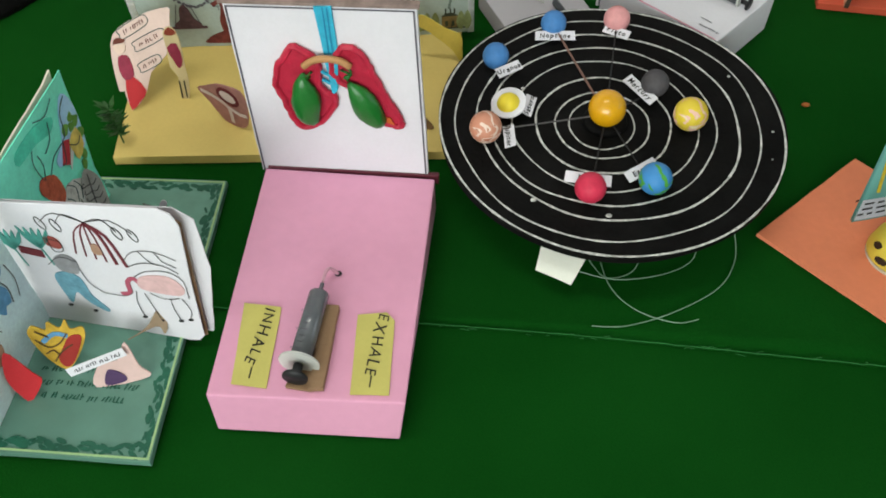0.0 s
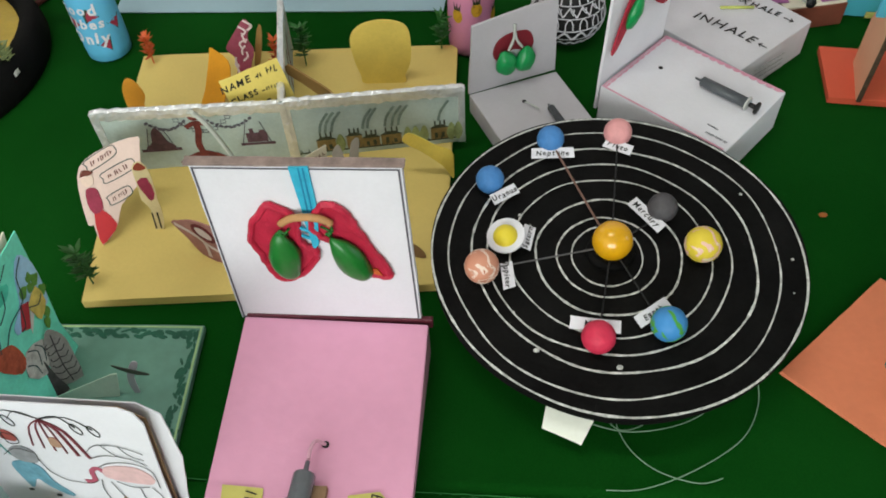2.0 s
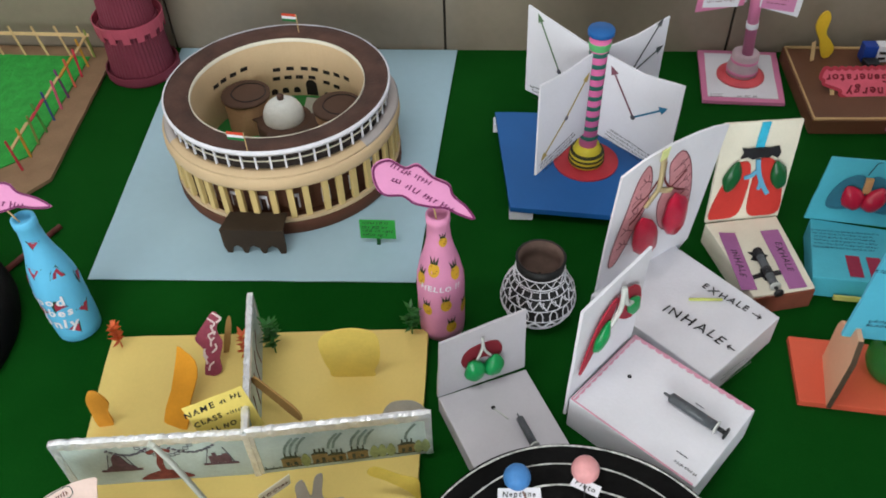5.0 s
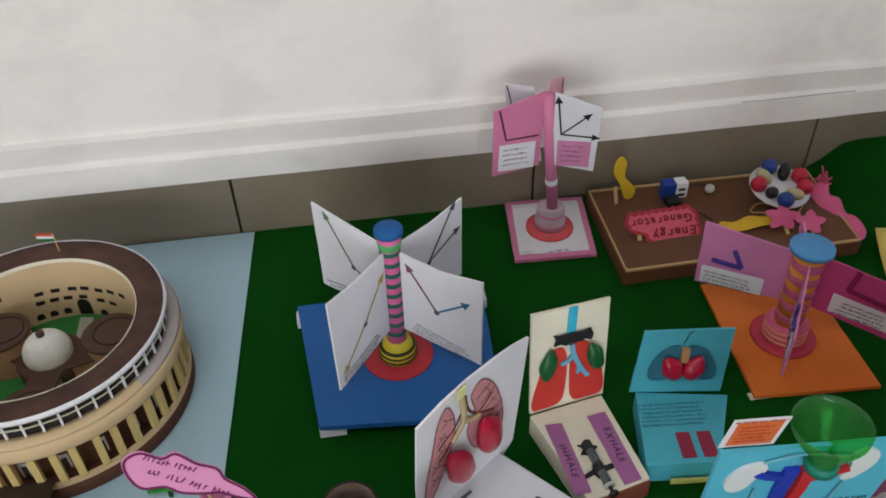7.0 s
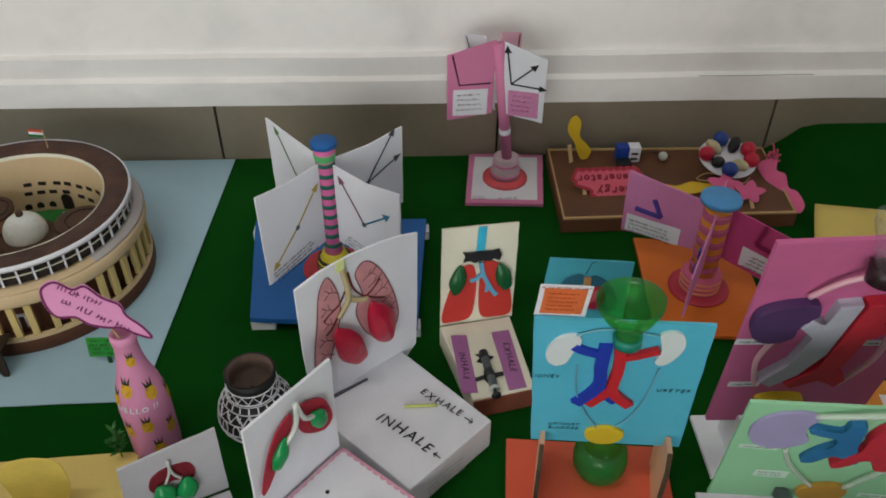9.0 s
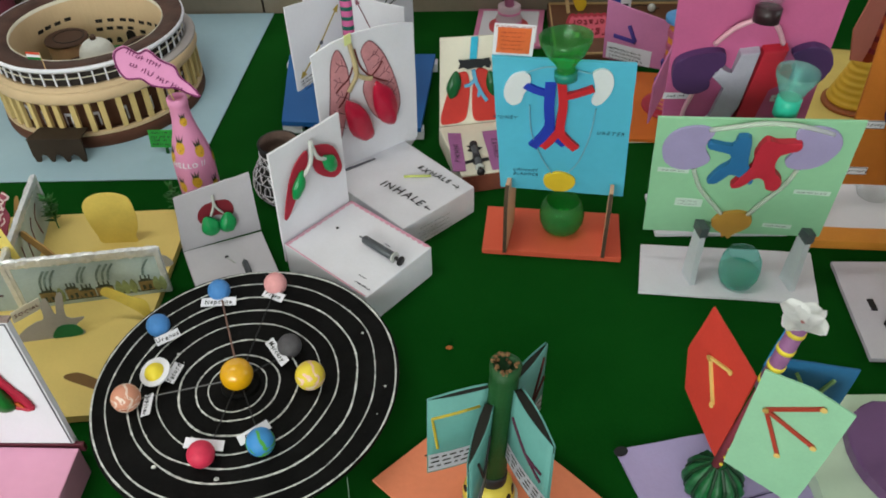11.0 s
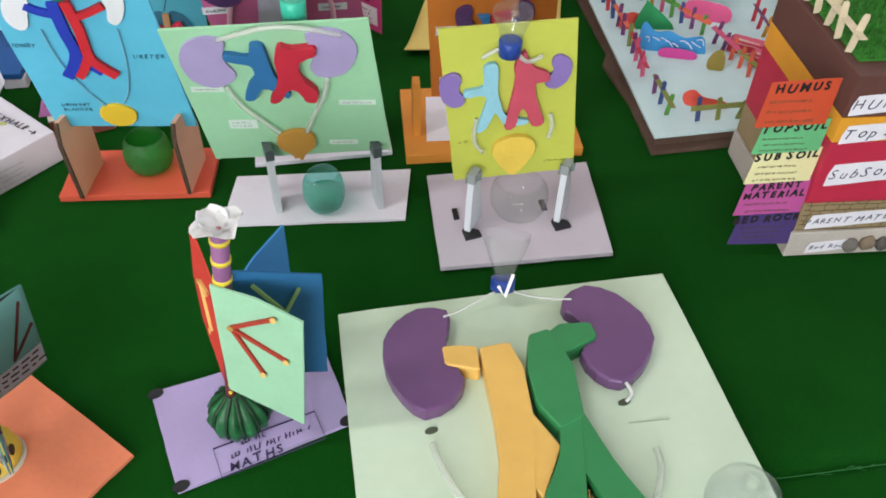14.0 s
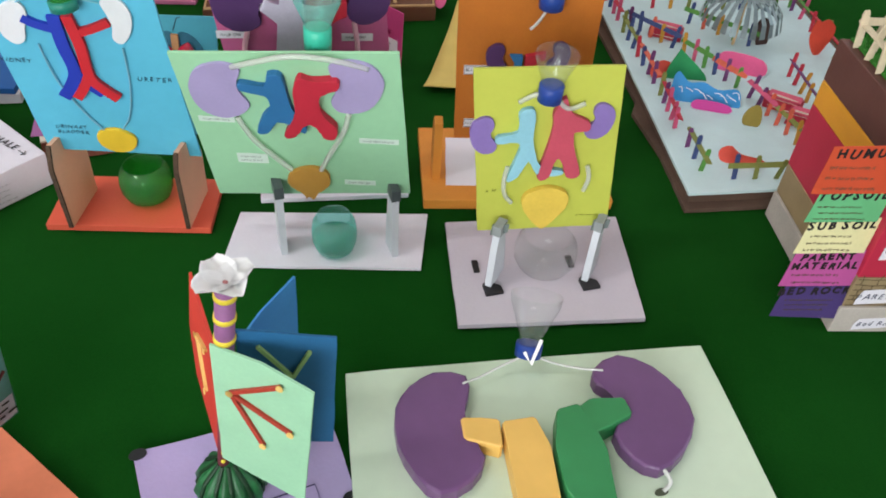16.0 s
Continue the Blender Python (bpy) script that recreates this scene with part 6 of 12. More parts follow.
# ---------- painted bottles ----------
def painted_bottle(x, y, rz, fat, hexa, label, motif, words, cloud, cs=(1.0, 1.0)):
    r = thing("painted_bottle", x, y, 0, rz, label, "bottle", "painted bottles")
    prof = [(0.026, 0.0), (0.0325, 0.004), (0.0335, 0.02), (0.0337, 0.1), (0.0325, 0.118), (0.028, 0.14), (0.0208, 0.165), (0.0168, 0.185), (0.0148, 0.212), (0.0162, 0.214), (0.0162, 0.226), (0.0125, 0.228), (0.0115, 0.22)]
    prof = [(q * fat, z * (1 + 0.35 * (fat - 1))) for q, z in prof]
    bm = lathe(B(), prof, 36)
    body = part("bottle", bm, mat(motif + "_bottle_paint", hexa, 0.6, 0.06, 18, 0.15), r, "matt painted glass bottle", True)

    def radius(z):
        for (r0, z0), (r1, z1) in zip(prof[1:], prof[2:]):
            if z0 <= z <= z1:
                return r0 + (r1 - r0) * (z - z0) / (z1 - z0)
        return 0.0335 * fat

    def patch(bm, a, z, pts, lift):
        vs = []
        for u, v in pts:
            rr = radius(z + v) + lift
            t = radians(a) + u / rr
            vs.append(bm.verts.new((rr * math.cos(t), rr * math.sin(t), z + v)))
        bm.faces.new(vs)
    spots = [(-122, 0.07), (-62, 0.034), (-74, 0.082), (-20, 0.062), (-142, 0.125), (-104, 0.146), (-40, 0.136), (-66, 0.19), (-178, 0.05), (14, 0.11), (60, 0.06), (120, 0.1), (90, 0.15)]
    for i, (a, z) in enumerate(spots):
        s = (1.5 if z < 0.16 else 1.1) * fat
        if motif == "pineapple":
            bm = B()
            patch(bm, a, z, [(p[0] * s, p[1] * s) for p in oval(0, 0, 0.0055, 0.0075, 14)], 0.0006)
            f = part("fruit", bm, mat("pineapple_yellow", "cf9f2c", 0.6), body, "painted yellow pineapple")
            bm = B()
            for k in (-0.6, 0, 0.6):
                patch(bm, a, z, [((-0.0015 + 0.003 * k) * s, 0.006 * s), ((0.0015 + 0.003 * k) * s, 0.006 * s), (0.007 * k * s, 0.0145 * s)], 0.0007)
            part("leaf", bm, mat("leaf_paint", "2c351c", 0.6), f)
            bm = B()
            for k in range(5):
                patch(bm, a, z, oval(0.003 * s * math.cos(k * 2.4), 0.0045 * s * math.sin(k * 1.9), 0.0008, None, 6), 0.0009)
            part("dots", bm, brownink, f)
        else:
            q = (i * 53) % 120 - 30
            c, sn = math.cos(radians(q)), math.sin(radians(q))
            rot = lambda pts: [(c * u - sn * v, sn * u + c * v) for u, v in pts]
            bm = B()
            patch(bm, a, z, rot([(-0.0085 * s, 0.004 * s), (0.0, -0.009 * s), (0.0085 * s, 0.004 * s), (0.0, 0.0065 * s)]), 0.0005)
            f = part("slice", bm, mat("melon_green", "20402c", 0.6), body, "painted melon slice")
            bm = B()
            patch(bm, a, z, rot([(-0.006 * s, 0.0025 * s), (0.0, -0.0075 * s), (0.006 * s, 0.0025 * s), (0.0, 0.004 * s)]), 0.0009)
            part("flesh", bm, mat("melon_red", "9c2f45", 0.6), f)
    # wrapped lettering
    for word, z, a, size in words:
        bm = letters(word, size, Matrix(), 0, 0, 0, 0.1, thick=size * 0.035)
        for v in bm.verts:
            rr = radius(z + v.co.y) + 0.0009 + v.co.z * 0.2
            t = radians(a) + v.co.x / rr
            v.co = (rr * math.cos(t), rr * math.sin(t), z + v.co.y)
        part("lettering", bm, white, body, "white painted lettering")
    # paper cloud on the mouth
    m = F(cloud[0], cloud[1], cloud[2])
    pts = [(-0.088, 0.0), (-0.096, 0.02), (-0.08, 0.036), (-0.055, 0.034), (-0.04, 0.044), (-0.015, 0.036), (0.01, 0.034), (0.022, 0.022), (0.045, 0.014), (0.062, 0.002), (0.04, 0.0), (0.02, 0.002), (0.0, -0.004), (-0.025, -0.008), (-0.045, -0.004), (-0.07, -0.012)]
    pts = [(u * cs[0], v * cs[1]) for u, v in pts]
    bm = B()
    cl = part("paper_cloud", blob(B(), pts, m, -0.001, 0.0), mat("cloud_pink", "d58cb8", 0.7, 0.06), r, "pink paper cloud tag with a purple outline")
    bm = stroke(B(), smooth_loop([(q[0] * 0.97, 0.012 + (q[1] - 0.012) * 0.94) for q in pts], 4), 0.003, m, closed=True)
    part("outline", bm, mat("plum_marker", "6a1f52", 0.6), cl)
    bm = scribble(B(), m @ pose(0, 0, 0, 0, 0, -6), -0.07, -0.012, 0.02, 0.034, 1, 3, 0.4)
    scribble(bm, m @ pose(0, 0, 0, 0, 0, -8), -0.062, 0.028, 0.0, 0.015, 1, 4, 0.4)
    part("handwriting", bm, mat("plum_marker", "6a1f52", 0.6), cl)
    bm = tube(B(), [(0, 0, 0.2), Vector(cloud[0]) + Vector((0, 0.002, 0))], 0.0012, 6)
    part("pick", bm, wood, r)
    return r


painted_bottle(0.117, 1.34, 0, 1.0, "d58ab0", "matt pink painted bottle with pineapples and a cloud tag", "pineapple", [("HELLO !!", 0.115, -86, 0.0125)], ((-0.004, -0.018, 0.258), (0.936, -0.144, -0.324), (0.2, 0.12, 1)), (0.9, 1.12))
painted_bottle(-0.43, 1.318, 0, 0.98, "5fb3dc", "matt blue painted bottle with melon slices and a cloud tag", "melon", [("Good", 0.092, -103, 0.022), ("Vibes", 0.069, -100, 0.022), ("Only", 0.045, -97, 0.025)], ((-0.015, -0.005, 0.245), (1, 0.1, -0.05), (0.0, 0.5, 0.85)))


# ---------- black and white painted pot ----------
def painted_pot():
    r = thing("clay_pot", 0.257, 1.372, 0, 0, "black clay pot painted with white folk patterns", "pot")
    prof = [(0.028, 0), (0.036, 0.003), (0.05, 0.022), (0.0545, 0.04), (0.0505, 0.06), (0.0405, 0.078), (0.0352, 0.088), (0.0345, 0.104), (0.036, 0.118)]
    bm = shell(B(), prof, 0.004, 44)
    body = part("pot", bm, mat("black_pot_paint", "0e0c0d", 0.55, 0.2, 40, 0.15), r, "matt black clay", True)

    def at(z):
        for (r0, z0), (r1, z1) in zip(prof, prof[1:]):
            if z0 <= z <= z1:
                return r0 + (r1 - r0) * (z - z0) / (z1 - z0)
        return 0.03

    def line(bm, pts, w):
        L = []
        for k, (a, z) in enumerate(pts):
            q = at(z) + 0.0005
            L.append(Vector((q * math.cos(a), q * math.sin(a), z)))
        return tube(bm, L, w, 5, 0, True)
    full = [radians(5 * i) for i in range(73)]
    for z, w in ((0.024, 0.0006), (0.04, 0.0008), (0.058, 0.0007), (0.074, 0.0007), (0.084, 0.0006)):
        part("painted_band", line(B(), [(a, z) for a in full], w), white, body)
    bm = B()
    for i in range(16):
        a = 2 * math.pi * i / 16
        line(bm, [(a - 0.1, 0.0415), (a - 0.1, 0.05), (a - 0.05, 0.056), (a, 0.0575), (a + 0.05, 0.056), (a + 0.1, 0.05), (a + 0.1, 0.0415)], 0.0009)
        line(bm, [(a - 0.195, 0.06), (a, 0.0725), (a + 0.195, 0.06)], 0.001)
        line(bm, [(a - 0.02, 0.0705), (a + 0.1, 0.063), (a + 0.12, 0.0705)], 0.0008)
    p = part("arch_pattern", bm, white, body, "white painted arches and triangles")
    p["kind"] = "stuff"
    bm = line(B(), [(radians(3 * i), 0.031 + 0.0055 * math.sin(radians(3 * i) * 14)) for i in range(121)], 0.0016)
    part("wave_pattern", bm, white, body, "white painted wave")
    bm = line(B(), [(radians(3 * i), 0.014 + 0.003 * math.sin(radians(3 * i) * 20)) for i in range(121)], 0.0012)
    part("foot_pattern", bm, white, body)
    bm = B()
    for i in range(20):
        a = 2 * math.pi * i / 20
        line(bm, [(a, 0.0755), (a, 0.0825)], 0.0011)
    for i in range(14):
        a = 2 * math.pi * i / 14
        line(bm, [(a - 0.22, 0.088), (a, 0.1), (a + 0.22, 0.088)], 0.0008)
    line(bm, [(a, 0.102) for a in full], 0.0009)
    line(bm, [(a, 0.0865) for a in full], 0.0009)
    q = part("dash_pattern", bm, white, body)
    q["kind"] = "stuff"
    part("liner", lathe(B(), [(0.002, 0.085), (0.029, 0.087), (0.0302, 0.096), (0.0298, 0.104), (0.0314, 0.1182), (0.0322, 0.1186)], 36, None, False), mat("cork_lining", "5a473f", 0.85, 0.2, 60, 0.2), r, "brown unpainted mouth", True)


painted_pot()


# ---------- carton lung models ----------
def small_white_lung():
    r = thing("lung_model", 0.18, 1.215, 0, 25.3, "small white carton with a raised panel and green balloons", "lung model", "lung models")
    card_box(r, [(-0.06, -0.175), (0.064, -0.165), (0.064, 0.0), (-0.064, 0.004)], 0.0, 0.03, mat("cool_white_paper", "bcb8bf", 0.75, 0.05), "box")
    top = F((0, 0, 0.0305))
    m = F((0.0, 0.004, 0.03), (1, 0, 0), (0.0, 0.08, 1))
    lid = part("lid_panel", prism(B(), [(-0.064, 0), (0.064, 0), (0.066, 0.11), (-0.055, 0.1)], m, -0.004, 0), mat("cool_white_paper", "bcb8bf"), r, "white card panel")
    bm = blob(B(), [(-0.022, 0.068), (-0.006, 0.076), (0.022, 0.074), (0.03, 0.056), (0.022, 0.044), (0.0, 0.052), (-0.02, 0.04), (-0.028, 0.052)], m, 0, 0.002)
    part("lung_shape", bm, mat("dark_red_felt", "7a1c2a", 0.7), lid)
    part("balloon", balloon(B(), m, -0.012, 0.038, 0.015, 0.018, 12, 0.01), emerald, lid, "emerald green balloon", True)
    part("balloon", balloon(B(), m, 0.015, 0.036, 0.014, 0.018, -12, 0.01), emerald, lid, "emerald green balloon", True)
    bm = tube(B(), [m @ Vector(p) for p in ((-0.008, 0.055, 0.006), (0.0, 0.072, 0.006), (0.002, 0.09, 0.004))], 0.002, 7, 3)
    tube(bm, [m @ Vector(p) for p in ((0.012, 0.055, 0.006), (0.003, 0.07, 0.006), (0.002, 0.09, 0.004))], 0.002, 7, 3)
    part("straw", bm, clearwhite, lid, "clear straw", True)
    syringe(r, F((0.02, -0.115, 0.031), (1, 0, 0), (-0.25, 1, 0)), 0.055, 0.005, dark=mat("dark_syringe", "4a4d52", 0.3, 0.1, 60, 0))
    bm = tube(B(), [(0.006, -0.066, 0.036), (0.0, -0.05, 0.034), (-0.003, -0.042, 0.031)], 0.0011, 6, 3)
    part("air_tube", bm, clearwhite, r)
    part("hole", prism(B(), oval(-0.003, -0.04, 0.003), top, 0.0002, 0.0007), ink, r)


def white_lung_box():
    r = thing("lung_model", 0.408, 1.171, 0, -40.5, "white carton with scalloped pink border, lung panel and syringe", "lung model", "lung models")
    q = [(-0.092, -0.072), (0.092, -0.072), (0.09, 0.072), (-0.09, 0.07)]
    body = card_box(r, q, 0.0, 0.06, white, "box", "white paper, grey shaded sides", 0.0)
    top = F((0, 0, 0.0605))
    pink = mat("scallop_pink", "d79ab0", 0.7, 0.1)
    bm = B()
    for i in range(15):
        prism(bm, oval(-0.085 + 0.0118 * i, 0.0685, 0.0055, 0.0035, 12, 180, 360), top, 0.0002, 0.0006)
    for i in range(11):
        prism(bm, oval(-0.0865, -0.065 + 0.0125 * i, 0.003, 0.006, 12, -90, 90), top, 0.0002, 0.0006)
    s = part("scalloped_border", bm, pink, body, "pink scalloped border")
    part("border_line", stroke(B(), [(0.088, -0.071), (-0.089, -0.071), (-0.0885, 0.07), (0.088, 0.07)], 0.0025, top, 0.0002, 0.0006), pink, body)
    # dark printed side
    m = F((-0.0905, -0.001, 0.0), (0, -1, 0), UP)
    part("printed_side", prism(B(), rect(-0.068, 0.068, 0.004, 0.054), m, 0.001, 0.0016), mat("brown_grey_print", "8f8580", 0.7, 0.15), body, "brown-grey printed carton side")
    m = F((-0.0905, 0, 0.056), (0, 1, 0), (-0.06, 0, 1))
    m = F((-0.096, -0.072, 0.02), (0, 1, 0), (-0.03, 0, 1))
    m = F((-0.0945, -0.072, 0.02), (0, 1, 0), (0.04, 0, 1))
    lid = part("lid_panel", prism(B(), [(0.0, 0), (0.142, 0), (0.14, 0.212), (0.002, 0.208)], F((-0.0945, 0.07, 0.02), (0, -1, 0), (0.02, 0, 1)) @ pose(0.142, 0, 0, 0, 180, 0), -0.004, 0.0), white, r, "white card lung panel")
    m = F((-0.0905, -0.072, 0.02), (0, 1, 0), (0.02, 0, 1))
    bm = blob(B(), [(0.066, 0.184), (0.042, 0.172), (0.024, 0.142), (0.008, 0.09), (0.016, 0.088), (0.034, 0.112), (0.05, 0.13), (0.062, 0.155)], m, 0.0, 0.0022)
    part("lung_shape", bm, mat("lung_red", "a52338", 0.65), lid, "red paper lung")
    bm = blob(B(), [(0.074, 0.182), (0.1, 0.178), (0.12, 0.16), (0.13, 0.12), (0.115, 0.108), (0.09, 0.124), (0.076, 0.145)], m, 0.0, 0.0022)
    part("lung_shape", bm, mat("lung_red", "a52338"), lid, "red paper lung")
    part("balloon", balloon(B(), m, 0.04, 0.135, 0.011, 0.023, -24, 0.007), emerald, lid, "emerald green balloon", True)
    part("balloon", balloon(B(), m, 0.104, 0.143, 0.012, 0.019, 28, 0.007), emerald, lid, "emerald green balloon", True)
    bm = tube(B(), [m @ Vector(p) for p in ((0.045, 0.145, 0.006), (0.066, 0.166, 0.008), (0.072, 0.2, 0.005))], 0.0035, 8, 3)
    tube(bm, [m @ Vector(p) for p in ((0.098, 0.155, 0.006), (0.08, 0.168, 0.008), (0.072, 0.2, 0.005))], 0.0035, 8, 3)
    part("straw", bm, clearwhite, lid, "clear bent straw", True)
    syringe(r, F((0.0695, 0.0115, 0.0605), (0, 1, 0), (-1, 0.005, 0)), 0.082, 0.0068, dark=mat("dark_syringe", "4a4d52", 0.3, 0.1, 60, 0))
    part("hole", prism(B(), oval(-0.055, 0.008, 0.0028), top, 0.0002, 0.0007), ink, r)
    bm = stroke(B(), [(0.03, 0.03), (0.042, 0.03)], 0.001, top)
    part("arrow", bm, greyink, r)
    part("arrow", stroke(B(), [(0.05, -0.045), (0.065, -0.045)], 0.001, top), greyink, r)
    part("handwriting", scribble(B(), top, 0.055, 0.085, -0.062, -0.054, 1, 3, 0.3), greyink, r)


def inhale_box():
    X, Y = 0.46, 1.345
    r = thing("lung_model", X, Y, 0, 0, "large white carton lettered inhale and exhale with printed lungs", "lung model", "lung models")
    q = [(0.332 - X, 1.36 - Y), (0.476 - X, 1.217 - Y), (0.591 - X, 1.326 - Y), (0.452 - X, 1.479 - Y)]
    body = card_box(r, q, 0.0, 0.055, mat("carton_white", "d2d0d8", 0.7, 0.05), "box", "white carton with grey shaded sides")
    c = Vector((0.0, 0.0, 0.0555))
    top = F(c + Vector((0.0, 0.004, 0)), (0.78, -0.62, 0), (0.62, 0.78, 0))
    part("lettering", letters("INHALE", 0.0235, top, 0.034, -0.026, -1, thick=0.0002), ink, r)
    part("lettering", letters("EXHALE", 0.0165, top, 0.042, 0.047, -1, thick=0.0002), ink, r)
    bm = stroke(B(), [(0.086, -0.03), (0.098, -0.031)], 0.0014, top)
    stroke(bm, [(0.09, -0.026), (0.086, -0.03), (0.09, -0.034)], 0.0014, top)
    part("arrow", bm, ink, r)
    bm = stroke(B(), [(0.084, 0.045), (0.098, 0.044)], 0.0014, top)
    stroke(bm, [(0.093, 0.049), (0.098, 0.044), (0.094, 0.04)], 0.0014, top)
    part("arrow", bm, ink, r)
    bm = tube(B(), [top @ Vector((0.005, 0.009, 0.0025)), top @ Vector((0.041, 0.039, 0.0025))], 0.0022, 8)
    part("yellow_straw", bm, mat("clear_yellow_straw", "d5dc7c", 0.25, 0.05, trans=0.3), r, "cut yellow straw", True)
    part("dark_slot", prism(B(), [(-0.096, -0.046), (-0.09, -0.05), (-0.07, 0.018), (-0.074, 0.02)], top, 0.0002, 0.001), greyink, r)
    m = F((0.482 - X, 1.222 - Y, 0), (0.112, 0.096, 0), UP)
    part("handwriting", scribble(B(), m @ Matrix.Translation((0, 0, 0.001)), 0.02, 0.1, 0.008, 0.042, 4, 6, 0.2), mat("faint_pencil_grey", "9d9ca2", 0.7), r)
    # the panel leans a little forward over its box
    m = F((0.34 - X, 1.37 - Y, 0.03), (0.15, 0.118, -0.005), (0.004, -0.04, 0.27))

    pts = [(0.0, 0.0), (0.16, 0.0), (0.184, 0.03), (0.174, 0.14), (0.16, 0.272), (0.13, 0.281), (0.1, 0.286), (0.05, 0.289), (0.006, 0.284), (-0.03, 0.272), (-0.018, 0.14)]
    lid = part("lid_panel", prism(B(), pts, m, -0.003, 0), white, r, "white card panel with printed pink lungs")
    outline = mat("lung_outline", "7a4a52", 0.7)
    lungs = ([(0.014, 0.27), (0.026, 0.252), (0.0345, 0.224), (0.038, 0.186), (0.031, 0.14), (0.02, 0.092), (0.01, 0.074), (0.001, 0.086), (-0.0015, 0.132), (0.0015, 0.19), (0.0035, 0.246)], [(0.072, 0.268), (0.091, 0.252), (0.11, 0.22), (0.13, 0.17), (0.14, 0.124), (0.131, 0.096), (0.11, 0.095), (0.083, 0.124), (0.065, 0.17), (0.066, 0.194), (0.073, 0.204), (0.0685, 0.222), (0.059, 0.252)])
    for pts in lungs:
        part("printed_lung", blob(B(), pts, m), lung_pink, lid, "pink printed lung")
        part("lung_line", stroke(B(), smooth_loop(pts, 4), 0.0016, m, 0.0011, 0.0014, closed=True), outline, lid)
    bm = B()
    rnd = random.Random(19)
    for x, y, k in ((0.02, 0.24, 1), (0.016, 0.21, 1), (0.02, 0.18, 1), (0.014, 0.15, 1), (0.016, 0.12, 1), (0.086, 0.24, -1), (0.096, 0.222, -1), (0.108, 0.2, -1), (0.118, 0.175, -1), (0.124, 0.15, -1)):
        stroke(bm, [(x + 0.014 * k, y - 0.008), (x + 0.005 * k, y - 0.002), (x, y), (x - 0.007 * k, y + 0.008)], 0.0014, m, 0.0011, 0.0015, curve=3)
        stroke(bm, [(x, y), (x - 0.008 * k, y - rnd.uniform(0.006, 0.012))], 0.001, m, 0.0011, 0.0015)
        stroke(bm, [(x + 0.005 * k, y - 0.002), (x + 0.002 * k, y + rnd.uniform(0.006, 0.012))], 0.0009, m, 0.0011, 0.0015)
    part("fine_drawing", bm, outline, lid)
    bm = B()
    for q in ([(0.047, 0.262), (0.056, 0.23), (0.07, 0.208), (0.092, 0.19), (0.112, 0.178)], [(0.044, 0.23), (0.036, 0.21), (0.022, 0.2), (0.012, 0.19)], [(0.08, 0.2), (0.092, 0.21), (0.1, 0.222)], [(0.04, 0.2), (0.026, 0.17), (0.016, 0.16)]):
        stroke(bm, q, 0.003, m, 0.0011, 0.0018, curve=3)
    part("fine_drawing", bm, mat("dark_vessel_red", "6a2a2c", 0.7), lid, "dark red drawn vessels")
    wp = mat("cream_windpipe", "c4b086", 0.6, 0.15)
    part("windpipe", stroke(B(), [(0.032, 0.29), (0.038, 0.27), (0.046, 0.238), (0.05, 0.216), (0.062, 0.204), (0.08, 0.196)], 0.0072, m, 0.0016, 0.0048, curve=4), wp, lid, "cream windpipe tube", True)
    part("windpipe", stroke(B(), [(0.048, 0.228), (0.049, 0.212), (0.042, 0.198), (0.035, 0.186)], 0.0068, m, 0.0018, 0.0052, curve=4), wp, lid, "cream windpipe branch", True)
    part("tape", prism(B(), [(0.026, 0.276), (0.038, 0.278), (0.037, 0.296), (0.025, 0.294)], m, 0.0053, 0.0066), mat("lemon_tape", "d8dc96", 0.5), lid)
    part("balloon", balloon(B(), m, 0.051, 0.122, 0.0205, 0.052, 24, 0.012), balloonred, lid, "deep red balloon", True)
    part("balloon", balloon(B(), m, 0.103, 0.139, 0.021, 0.05, 20, 0.012), balloonred, lid, "deep red balloon", True)


